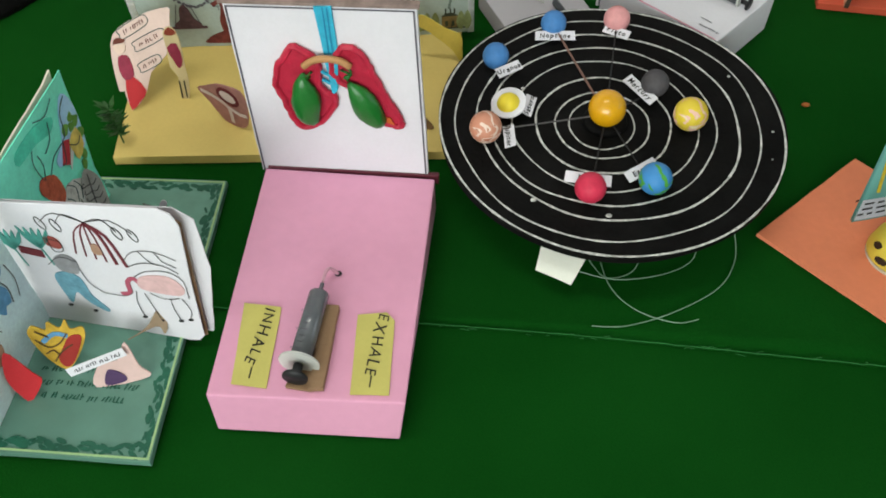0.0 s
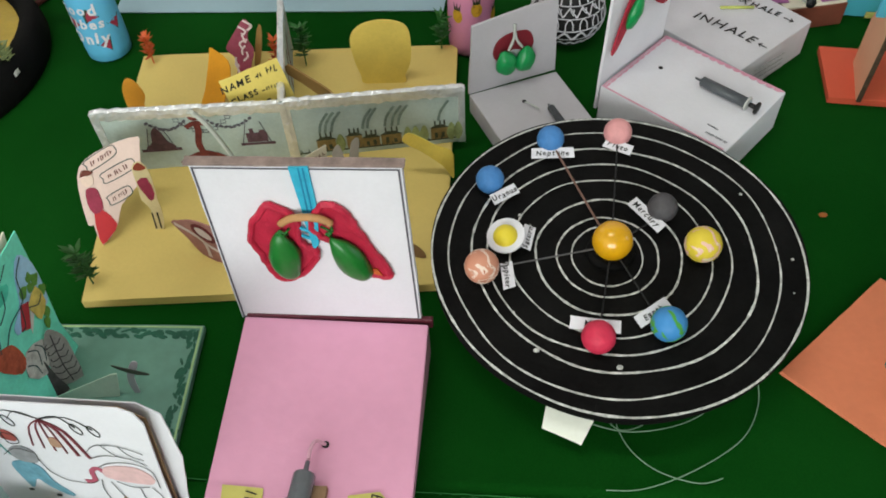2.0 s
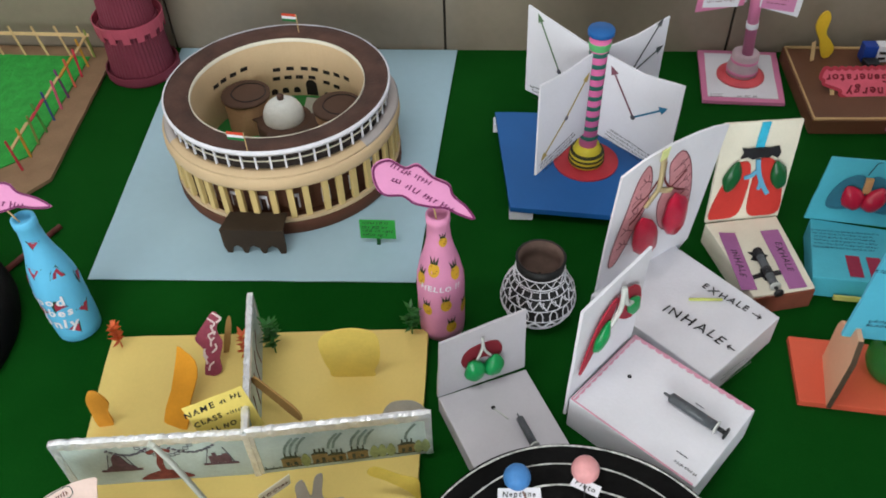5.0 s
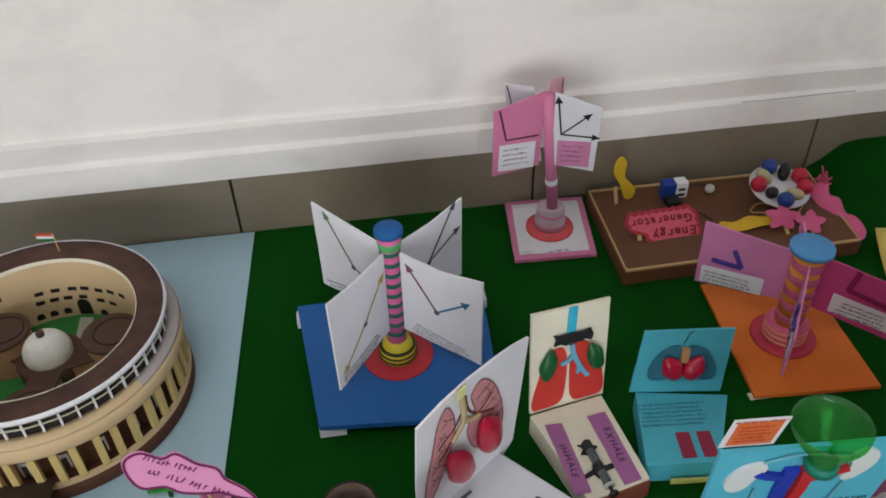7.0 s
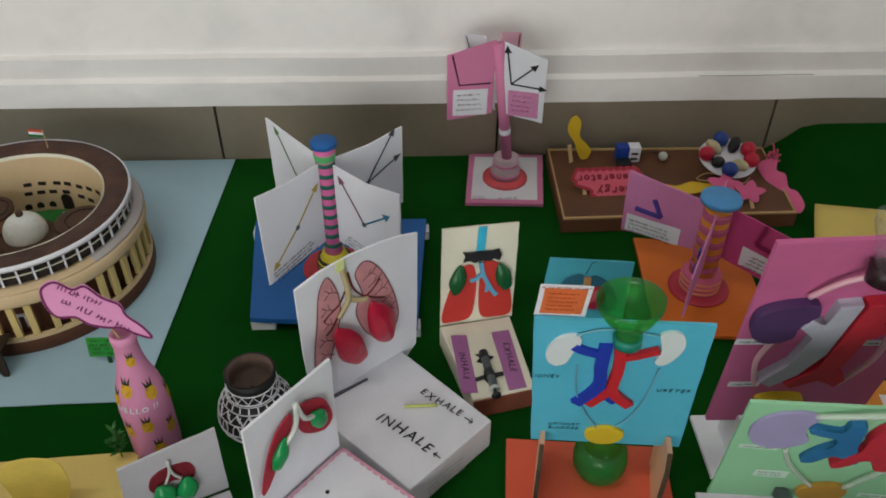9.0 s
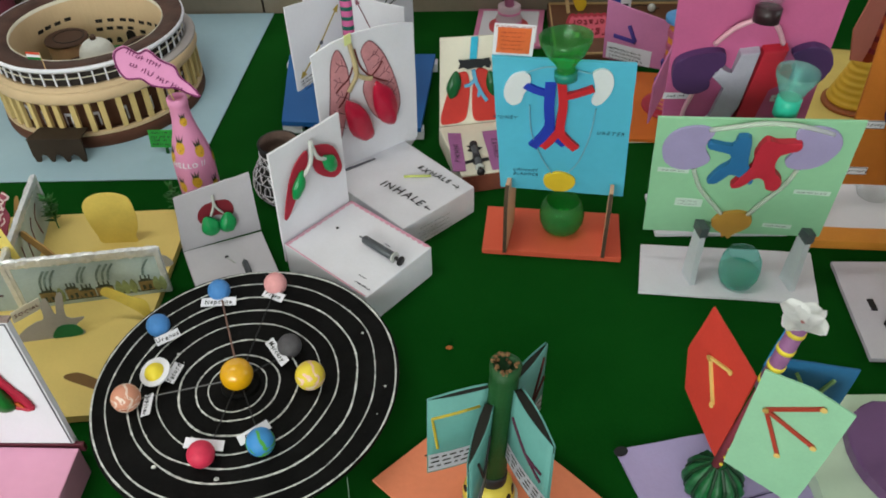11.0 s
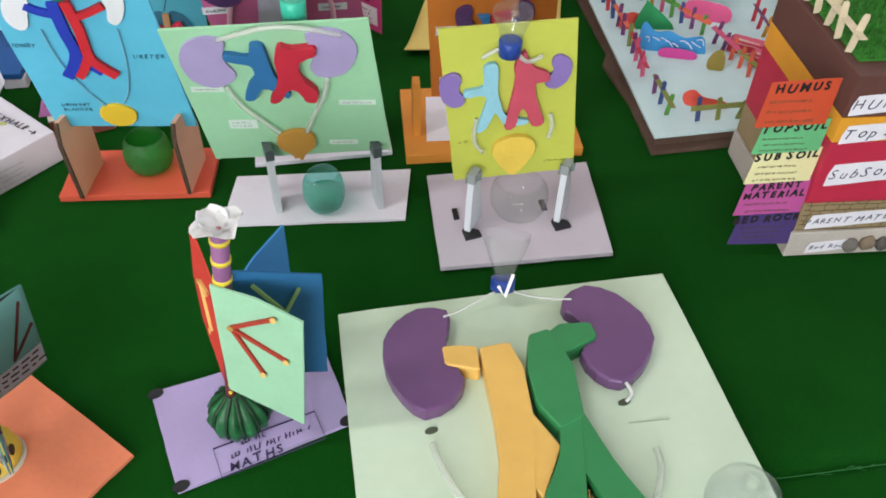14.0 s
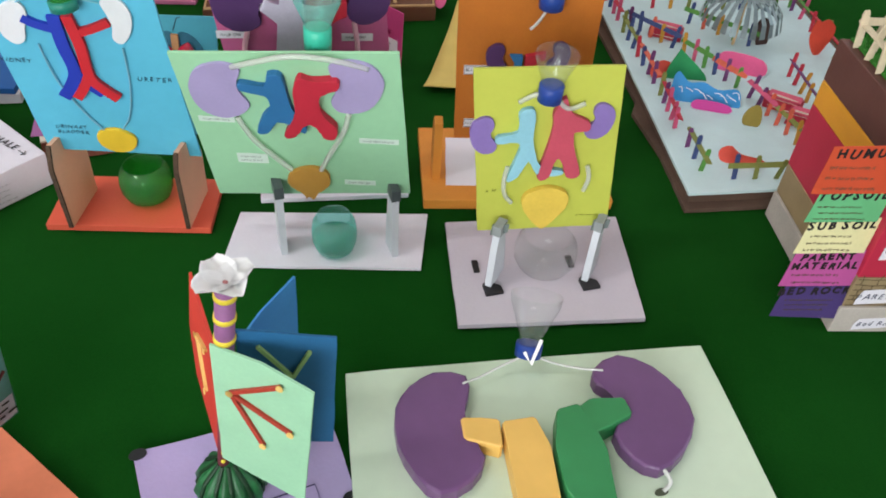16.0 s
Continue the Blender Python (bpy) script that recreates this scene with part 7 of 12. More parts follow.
def cream_lung_box():
    X, Y = 0.597, 1.465
    r = thing("lung_model", X, Y, 0, 0, "cream carton with purple strips, syringe and red lung panel", "lung model", "lung models")
    q = [(0.569 - X, 1.377 - Y), (0.662 - X, 1.399 - Y), (0.64 - X, 1.552 - Y), (0.525 - X, 1.531 - Y)]
    card_box(r, [(x * 1.0, y) for x, y in q], 0.0, 0.04, offwhite, "box", "cream paper top")
    u, v = Vector((0.0925, 0.022, 0)).normalized(), Vector((-0.033, 0.154, 0)).normalized()
    top = F((0.615 - X, 1.388 - Y, 0.0405), u, v)
    m = F((0.569 - X, 1.377 - Y, 0), u, UP)
    part("brown_front", prism(B(), rect(0.0, 0.095, 0.002, 0.037), m, 0.0006, 0.003), mat("rust_brown_card", "7a4130", 0.75, 0.2), r, "rust brown carton side")
    for x0, x1, word, k in ((-0.054, -0.026, "INHALE", 0), (0.018, 0.045, "EXHALE", 1)):
        lab = part("label_strip", prism(B(), [[(-0.0596, 0.015), (-0.0365, 0.011), (-0.0188, 0.129), (-0.0427, 0.135)], [(0.0095, 0.003), (0.0366, 0.002), (0.05, 0.123), (0.0215, 0.125)]][k], top, 0.0002, 0.0009), mat("orchid_paper", "9c5f92", 0.7, 0.08), r, "purple paper strip")
        part("lettering", letters(word, 0.0145, top @ Matrix.Translation((0, 0, 0.0004)), (x0 + x1) / 2 - (0.001 if k == 0 else 0.0), 0.066, -98), ink, lab)
    sm = F((0.004, -0.074, 0.041), (0.989, 0.149, 0), (-0.149, 0.989, 0))
    syringe(r, sm, 0.086, 0.0062, dark=mat("black_taped_syringe", "4a4d50", 0.3, 0.3, 120, 0.1))
    for y0, pts in ((0.03, [(-0.022, 0.03), (-0.008, 0.034), (-0.006, 0.042), (0.008, 0.043), (0.01, 0.035), (0.022, 0.036), (0.022, 0.028), (0.009, 0.026), (0.008, 0.018), (-0.006, 0.018), (-0.009, 0.026), (-0.022, 0.023)]), (0.068, [(-0.013, 0.062), (-0.006, 0.07), (-0.012, 0.078), (-0.002, 0.077), (0.006, 0.082), (0.008, 0.072), (0.016, 0.068), (0.008, 0.062), (0.006, 0.054), (-0.004, 0.058)])):
        w = part("tape_wing", prism(B(), pts, sm, 0.0004, 0.0016), rubber, r, "torn black tape")
        part("tape_wrap", lathe(B(), [(0.0066, y0 - 0.007), (0.007, y0 - 0.006), (0.007, y0 + 0.006), (0.0066, y0 + 0.007)], 18, sm @ pose(0, 0, 0.0072, -90, 0, 0)), rubber, w, "", True)
    m = F((0.525 - X, 1.536 - Y, 0.036), (0.115, 0.02, 0), (0, 0.035, 0.155))
    lid = part("lid_panel", prism(B(), [(0.002, 0), (0.121, 0), (0.134, 0.166), (0.012, 0.17)], m, -0.005, 0), offwhite, r, "cream panel with red lungs")
    lr = mat("tomato_felt", "c0342c", 0.65, 0.1)
    part("lung_shape", blob(B(), [(0.056, 0.104), (0.036, 0.098), (0.018, 0.06), (0.004, 0.012), (0.02, 0.006), (0.05, 0.012), (0.06, 0.05), (0.062, 0.086)], m, 0, 0.003), lr, lid, "tomato red lung")
    part("lung_shape", blob(B(), [(0.078, 0.108), (0.1, 0.1), (0.116, 0.06), (0.118, 0.012), (0.09, 0.006), (0.068, 0.012), (0.066, 0.05), (0.07, 0.086)], m, 0, 0.003), lr, lid, "tomato red lung")
    part("balloon", balloon(B(), m, 0.032, 0.082, 0.013, 0.025, -14, 0.008), mat("deep_green_balloon", "14532a", 0.3), lid, "green balloon", True)
    part("balloon", balloon(B(), m, 0.106, 0.078, 0.013, 0.024, 14, 0.008), mat("deep_green_balloon", "14532a", 0.3), lid, "green balloon", True)
    part("tape_cross", prism(B(), [(0.042, 0.112), (0.052, 0.115), (0.06, 0.109), (0.072, 0.113), (0.086, 0.11), (0.09, 0.115), (0.1, 0.108), (0.104, 0.118), (0.1, 0.128), (0.088, 0.126), (0.07, 0.128), (0.054, 0.127), (0.042, 0.129), (0.046, 0.121)], m, 0.003, 0.007, 0.001), rubber, lid, "black tape across the tubes")
    bm = prism(B(), [(0.064, 0.125), (0.077, 0.125), (0.082, 0.168), (0.069, 0.168)], m, 0.0004, 0.003)
    part("windpipe", bm, cyan, lid, "cyan windpipe strip")
    bm = B()
    stroke(bm, [(0.07, 0.108), (0.074, 0.085), (0.085, 0.06), (0.094, 0.046)], 0.007, m, 0.003, 0.006, curve=3)
    stroke(bm, [(0.074, 0.09), (0.062, 0.08), (0.052, 0.078)], 0.006, m, 0.003, 0.0058, curve=3)
    stroke(bm, [(0.08, 0.07), (0.078, 0.055)], 0.005, m, 0.003, 0.0056)
    part("airways", bm, mat("soft_blue_felt", "5f9fc0", 0.7), lid, "blue branched airways")


def teal_lung_box():
    X, Y = 0.74, 1.465
    r = thing("lung_model", X, Y, 0, 0, "turquoise carton with red balloons and written notes", "lung model", "lung models")
    tq = mat("turquoise_paper", "4aa9bd", 0.65, 0.07)
    q = [(0.664 - X, 1.42 - Y), (0.768 - X, 1.408 - Y), (0.826 - X, 1.52 - Y), (0.692 - X, 1.548 - Y)]
    card_box(r, q, 0.0, 0.04, tq, "box")
    top = F((0.735 - X, 1.47 - Y, 0.0405), (1, -0.1, 0), (0.35, 1, 0))
    part("handwriting", scribble(B(), top, -0.056, 0.05, 0.005, 0.05, 6, 4, 0.3), mat("navy_ink", "1f3c52", 0.7), r)
    part("red_strip", prism(B(), rect(-0.012, 0.008, -0.05, -0.006), top, 0.0002, 0.0008), mat("garnet_paper", "8e2440", 0.6), r)
    part("red_strip", prism(B(), rect(0.018, 0.038, -0.05, -0.006), top, 0.0002, 0.0008), mat("garnet_paper", "8e2440"), r)
    m = F((0.69 - X, 1.55 - Y, 0.038), (0.13, -0.02, 0), (0.02, 0.16, 1))
    lid = part("lid_panel", prism(B(), [(-0.006, 0), (0.13, 0), (0.136, 0.115), (0.006, 0.112)], m, -0.004, 0), tq, r, "turquoise card panel")
    part("balloon", balloon(B(), m, 0.051, 0.05, 0.016, 0.021, 24, 0.011), balloonred, lid, "red balloon", True)
    part("balloon", balloon(B(), m, 0.082, 0.05, 0.016, 0.022, -24, 0.011), balloonred, lid, "red balloon", True)
    bm = B()
    for x, f in ((0.044, 1), (0.09, -1)):
        lp = smooth_loop([(x + f * 0.016, 0.086), (x - f * 0.006, 0.08), (x - f * 0.022, 0.056), (x - f * 0.025, 0.03), (x - f * 0.006, 0.026), (x + f * 0.012, 0.034), (x + f * 0.017, 0.056)], 4)
        prism(bm, lp, m, 0.0004, 0.002)
        stroke(bm, lp, 0.003, m, 0.002, 0.0032, closed=True)
    part("lung_outline", bm, mat("deep_teal_felt", "2f6f86", 0.7), lid)
    part("windpipe", prism(B(), rect(0.062, 0.073, 0.06, 0.085), m, 0.002, 0.008), mat("tan_tape", "b98a5c", 0.6), lid)
    bm = stroke(B(), [(0.064, 0.088), (0.072, 0.11), (0.078, 0.112)], 0.0012, m)
    part("pen_line", bm, ink, lid)
    part("yellow_foot", prism(B(), rect(-0.03, 0.03, 0.004, 0.012), F((0.73 - X, 1.408 - Y, 0), (1, -0.1, 0), UP), 0.0, 0.004), yellownote, r)


for make in (small_white_lung, white_lung_box, inhale_box, cream_lung_box, teal_lung_box):
    make()


# ---------- towers with angle pages ----------
def arrow(bm, m, a, b, w=0.003, head=0.0115):
    a, b = Vector(a), Vector(b)
    d = (b - a).normalized()
    n = Vector((-d.y, d.x))
    stroke(bm, [a, b], w, m)
    prism(bm, [b + n * head * 0.6 - d * head * 0.3, b + d * head, b - n * head * 0.6 - d * head * 0.3], m, 0.0004, 0.0012)
    return bm


def blue_angle_tower():
    X, Y = 0.348, 1.695
    r = thing("angle_tower", X, Y, 0, 0, "striped pillar on a blue board with white angle pages", "maths model", "angle towers")
    bm = prism(B(), [(0.216 - X, 1.572 - Y), (0.49 - X, 1.545 - Y), (0.51 - X, 1.835 - Y), (0.188 - X, 1.838 - Y)], F((0, 0, 0)), 0.02, 0.03, 0.001)
    part("base_board", bm, blue, r, "blue painted board with raw white edge")
    for x, y in ((0.235 - X, 1.585 - Y), (0.475 - X, 1.56 - Y), (0.205 - X, 1.825 - Y), (0.495 - X, 1.82 - Y)):
        bm = B()
        box(bm, x - 0.02, x + 0.02, y - 0.012, y + 0.012, 0.0005, 0.0195, 0.001)
        part("foot", bm, white, r, "white foam foot")
    bm = prism(B(), oval(0, 0, 0.056, None, 40), F((0, 0, 0.0302)), 0, 0.003)
    part("red_disc", bm, mat("signal_red_card", "b5303a", 0.6), r, "red card disc")
    bm = B()
    lathe(bm, [(0.03, 0.0335), (0.0295, 0.05), (0.022, 0.062), (0.02, 0.07)], 28)
    spool = part("spool", bm, mat("mustard_spool", "c6b32e", 0.5, 0.1), r, "mustard spool with dark rings", True)
    for z, q in ((0.037, 0.0305), (0.046, 0.0302), (0.054, 0.0285)):
        part("spool_ring", lathe(B(), [(q, z), (q + 0.0006, z + 0.001), (q + 0.0006, z + 0.003), (q, z + 0.004)], 28), mat("olive_black", "33331c", 0.6), spool)
    bm = lathe(B(), [(0.0155, 0.07), (0.0135, 0.15), (0.0145, 0.25), (0.017, 0.265), (0.0175, 0.278)], 24)
    pil = part("pillar", bm, mat("candy_pink_paper", "d86aa0", 0.55, 0.08), r, "candy pink paper pillar", True)
    for i in range(9):
        z = 0.085 + 0.02 * i
        q = 0.0152 - 0.0016 * min(1, (z - 0.07) / 0.08) + (0.0009 * max(0, (z - 0.15) / 0.1))
        part("band", lathe(B(), [(q + 0.0003, z), (q + 0.001, z + 0.001), (q + 0.0013, z + 0.007), (q + 0.0006, z + 0.008)], 24), mat("dark_teal_band", "1f5f52", 0.6), pil, "")
    part("band", lathe(B(), [(0.0163, 0.256), (0.0172, 0.26), (0.0182, 0.268), (0.0176, 0.269)], 24), mat("spring_green_band", "58a868", 0.6), pil)
    bm = lathe(B(), [(0.017, 0.2785), (0.021, 0.281), (0.021, 0.288), (0.0195, 0.29)], 28)
    part("cap", bm, blue, r, "blue disc cap", True)
    # four double-sheet pages
    for k, (ang, w, h0, h1, z0, lean) in enumerate(((-39, 0.134, 0.165, 0.165, 0.085, 0.0), (230, 0.128, 0.172, 0.165, 0.088, 0.0), (39, 0.139, 0.155, 0.15, 0.1, 0), (133, 0.141, 0.165, 0.15, 0.1, 0))):
        a = radians(ang)
        d = Vector((math.cos(a), math.sin(a), 0))
        flip = d.x < 0
        m = F(d * 0.016 + Vector((0, 0, z0)), d if not flip else -d, UP)
        s = -1 if flip else 1
        pts = [(0, 0.012), (s * w, 0.0), (s * (w + 0.002), h0), (s * w * 0.5, h0 - 0.008), (0, h1)]
        if flip:
            pts = pts[::-1]
        p = part("angle_page", prism(B(), pts, m, -0.003, 0.0), white, r, "white folded page with drawn angle")
        inks = [mat("mauve_marker", "7a4a58", 0.6), mat("ochre_marker", "a89040", 0.6), mat("slate_marker", "4a4f52", 0.6), mat("moss_marker", "5f7a5a", 0.6)]
        c = (s * w * 0.45, 0.075)
        for e in ([(s * w * 0.12, 0.14), (s * w * 0.8, 0.11)], [(s * w * 0.1, 0.125), (s * w * 0.85, 0.03)], [(s * w * 0.85, 0.15), (s * w * 0.9, 0.1)], [(s * w * 0.8, 0.15), (s * w * 0.2, 0.06)])[k:k + 1]:
            for q, j in zip(e, (0, 2)):
                part("angle_arrow", arrow(B(), m, c, q), inks[k] if j == 0 else (mat("steel_blue_marker", "2f6f92", 0.6) if k == 0 else inks[k]), p)
        part("angle_point", prism(B(), oval(c[0], c[1], 0.0045, None, 12), m, 0.001, 0.0014), greyink, p)
        x0, x1 = sorted((s * w * 0.08, s * w * 0.9))
        part("handwriting", scribble(B(), m @ pose(0, 0, 0, 0, 0, -10 * s), x0, x1, 0.012, 0.04, 4, k, 0.35), ink, p)


def pink_angle_tower():
    X, Y = 0.677, 2.0
    r = thing("angle_tower", X, Y, 0, 0, "pink pillar with pink and white angle pages on white base", "maths model", "angle towers")
    bm = prism(B(), [(0.59 - X, 1.916 - Y), (0.745 - X, 1.908 - Y), (0.768 - X, 2.09 - Y), (0.609 - X, 2.098 - Y)], F((0, 0, 0)), 0.0008, 0.008, 0.001)
    b = part("base_board", bm, pinkcard, r, "pink card base")
    bm = prism(B(), [(0.602 - X, 1.928 - Y), (0.735 - X, 1.921 - Y), (0.754 - X, 2.078 - Y), (0.62 - X, 2.085 - Y)], F((0, 0, 0.0083)), 0, 0.0008)
    part("white_sheet", bm, white, b)
    part("handwriting", scribble(B(), F((0, 0, 0.009)), -0.02, 0.02, -0.076, -0.068, 1, 4, 0.5), ink, b)
    part("handwriting", scribble(B(), F((0, 0, 0.009)), -0.072, -0.045, -0.076, -0.062, 2, 4, 0.3), ink, b)
    bm = lathe(B(), [(0.046, 0.0094), (0.046, 0.014), (0.03, 0.018)], 32)
    part("red_disc", bm, mat("salmon_red_card", "d4525a", 0.6), r, "salmon red disc", True)
    bm = lathe(B(), [(0.03, 0.018), (0.03, 0.034), (0.026, 0.04), (0.026, 0.062), (0.02, 0.066)], 28)
    sp = part("spool", bm, mat("mauve_grey_paper", "b8a0a8", 0.6), r, "mauve paper spool", True)
    for z, q in ((0.024, 0.0302), (0.046, 0.0262)):
        part("spool_ring", lathe(B(), [(q, z), (q + 0.0007, z + 0.001), (q + 0.0007, z + 0.005), (q, z + 0.006)], 28), pinkcard, sp)
    bm = tube(B(), [(0, -0.008, 0.066), (-0.0315, -0.0395, 0.325)], 0.0105, 22)
    pil = part("pillar", bm, pinkcard, r, "pink paper tube pillar", True)
    part("band", tube(B(), [(-0.0075, -0.0155, 0.128), (-0.009, -0.017, 0.139)], 0.0115, 22), white, pil)
    for k, (ang, w) in enumerate(((-16, 0.076), (184, 0.086), (55, 0.075), (118, 0.08))):
        a = radians(ang)
        d = Vector((math.cos(a), math.sin(a), 0))
        flip = d.x < 0
        m = F(d * 0.011 + Vector((-0.026, -0.026, 0.178)), d if not flip else -d, (-0.12, -0.12, 1))
        s = -1 if flip else 1
        pts = [(0, 0.0), (s * w, -0.012), (s * (w + 0.003), 0.13), (0, 0.158)]
        pts = pts if not flip else pts[::-1]
        p = part("angle_page", prism(B(), pts, m, -0.002, 0.0), pinkcard if k == 1 else mat("pale_pink_card", "e2a9bd", 0.6, 0.08, 12, 0.1) if k == 2 else white, r, "pink or white angle page")
        x0, x1 = sorted((s * w * 0.12, s * w * 0.88))
        part("note", prism(B(), rect(x0, x1, -0.002, 0.056), m, 0.0003, 0.0009), white if k in (1, 2) else mat("soft_pink_note", "cf86b0", 0.65) if k == 0 else white, p, "small written note")
        part("handwriting", scribble(B(), m @ Matrix.Translation((0, 0, 0.0008)), x0 + 0.006, x1 - 0.006, 0.006, 0.05, 4, k, 0.22), brownink, p)
        am = mat("dark_plum_marker", "4a2434", 0.6)
        if k == 0:
            part("angle_arrow", arrow(B(), m, (0.014, 0.07), (0.006, 0.14)), ink, p)
            part("angle_arrow", arrow(B(), m, (0.014, 0.07), (0.055, 0.11)), ink, p)
            part("angle_arrow", arrow(B(), m, (0.014, 0.07), (0.07, 0.066)), ink, p)
        else:
            part("angle_arrow", stroke(B(), [(s * 0.006, 0.068), (s * w * 0.75, 0.066), (s * w * 0.92, 0.13)], 0.0035, m), am, p)


def orange_angle_tower():
    X, Y = 0.982, 1.645
    r = thing("angle_tower", X, Y, 0, 0, "orange and pink banded pillar with pink pages on orange board", "maths model", "angle towers")
    bm = prism(B(), [(0.882 - X, 1.532 - Y), (1.082 - X, 1.518 - Y), (1.09 - X, 1.76 - Y), (0.9 - X, 1.79 - Y)], F((0, 0, 0)), 0.004, 0.011, 0.001)
    part("base_board", bm, orangecard, r, "bright orange card base")
    for x in (-0.075, 0.05):
        bm = B()
        box(bm, x - 0.03, x + 0.03, -0.112, -0.1, 0.0005, 0.0036)
        part("edge_strip", bm, offwhite, r)
    bm = lathe(B(), [(0.052, 0.0112), (0.052, 0.015), (0.045, 0.017)], 32)
    part("red_disc", bm, mat("cherry_card", "b03044", 0.6), r, "cherry red disc", True)
    bm = lathe(B(), [(0.034, 0.017), (0.034, 0.046), (0.03, 0.05)], 28)
    sp = part("spool", bm, mat("rose_spool", "c95a80", 0.6), r, "rose spool with salmon rings", True)
    for z in (0.02, 0.03, 0.04):
        part("spool_ring", lathe(B(), [(0.0342, z), (0.0349, z + 0.001), (0.0349, z + 0.004), (0.0342, z + 0.005)], 28), mat("salmon_band", "d88a6a", 0.6), sp)
    bm = lathe(B(), [(0.0225, 0.05), (0.0225, 0.195)], 26)
    pil = part("pillar", bm, mat("tangerine_paper", "d98a34", 0.6, 0.08), r, "tangerine paper pillar", True)
    for i in range(5):
        z = 0.062 + 0.027 * i
        bm = B()
        lathe(bm, [(0.0227, z), (0.0234, z + 0.0008), (0.0234, z + 0.01), (0.0227, z + 0.011)], 26, pose(0, 0, 0, 2, -1, 0))
        part("band", bm, mat("raspberry_band", "b8587c", 0.6), pil)
    bm = lathe(B(), [(0.026, 0.1955), (0.033, 0.197), (0.033, 0.2035), (0.031, 0.205)], 32)
    part("cap", bm, mat("sky_blue_disc", "4f8fc8", 0.6), r, "sky blue disc cap", True)
    pm = mat("orchid_pink_card", "c87aa8", 0.6, 0.08)
    for k, (ang, w, c) in enumerate(((-20, 0.135, deepink), (142, 0.135, pm), (239, 0.1, pm), (64, 0.09, pm))):
        a = radians(ang)
        d = Vector((math.cos(a), math.sin(a), 0))
        flip = d.x < 0 and k != 2
        m = F(d * 0.0225 + Vector((0, 0, 0.085)), d if not flip else -d, UP)
        s = -1 if flip else 1
        pts = [(0, 0.0), (s * w, (-0.056, -0.016, -0.045, -0.01)[k]), (s * (w + 0.003), (0.048, 0.108, 0.04, 0.08)[k]), (0, 0.1)]
        p = part("angle_page", prism(B(), pts if not flip else pts[::-1], m, -0.003, 0.0), c, r, "pink card angle page")
        x0, x1 = sorted((s * w * 0.22, s * w * 0.95))
        part("note", prism(B(), [(x0, -0.006), (x1, -0.04), (x1, -0.004), (x0, 0.032)] if s > 0 and k == 0 else [(x0, -0.004), (x1, -0.012), (x1, 0.022), (x0, 0.03)] if s > 0 else [(x0, -0.012), (x1, -0.004), (x1, 0.03), (x0, 0.022)], m, 0.0003, 0.0009), white, p, "white written note")
        part("handwriting", scribble(B(), m @ (pose(0.004, 0.002, 0.0008, 0, 0, -18) if k == 0 else pose(0, -0.006, 0.0008, 0, 0, -3 * s)), x0 + 0.005, x1 - 0.005, -0.002, 0.028, 4, k, 0.4), ink, p)
        am = mat("indigo_marker", "4a3a8a", 0.6) if k != 0 else mat("crimson_marker", "8a1f50", 0.6)
        e = ((0.36, 0.042), (0.86, 0.012), (0.42, 0.08)) if k == 0 else ((0.5, 0.04), (0.85, 0.04), (0.62, 0.07))
        P = [(s * w * x, y) for x, y in e]
        part("angle_stick", stroke(B(), [P[0], P[1]], 0.007, m, 0.0004, 0.004), am, p)
        part("angle_stick", stroke(B(), [P[0], P[2]], 0.007, m, 0.0004, 0.004), am, p)


for make in (blue_angle_tower, pink_angle_tower, orange_angle_tower):
    make()


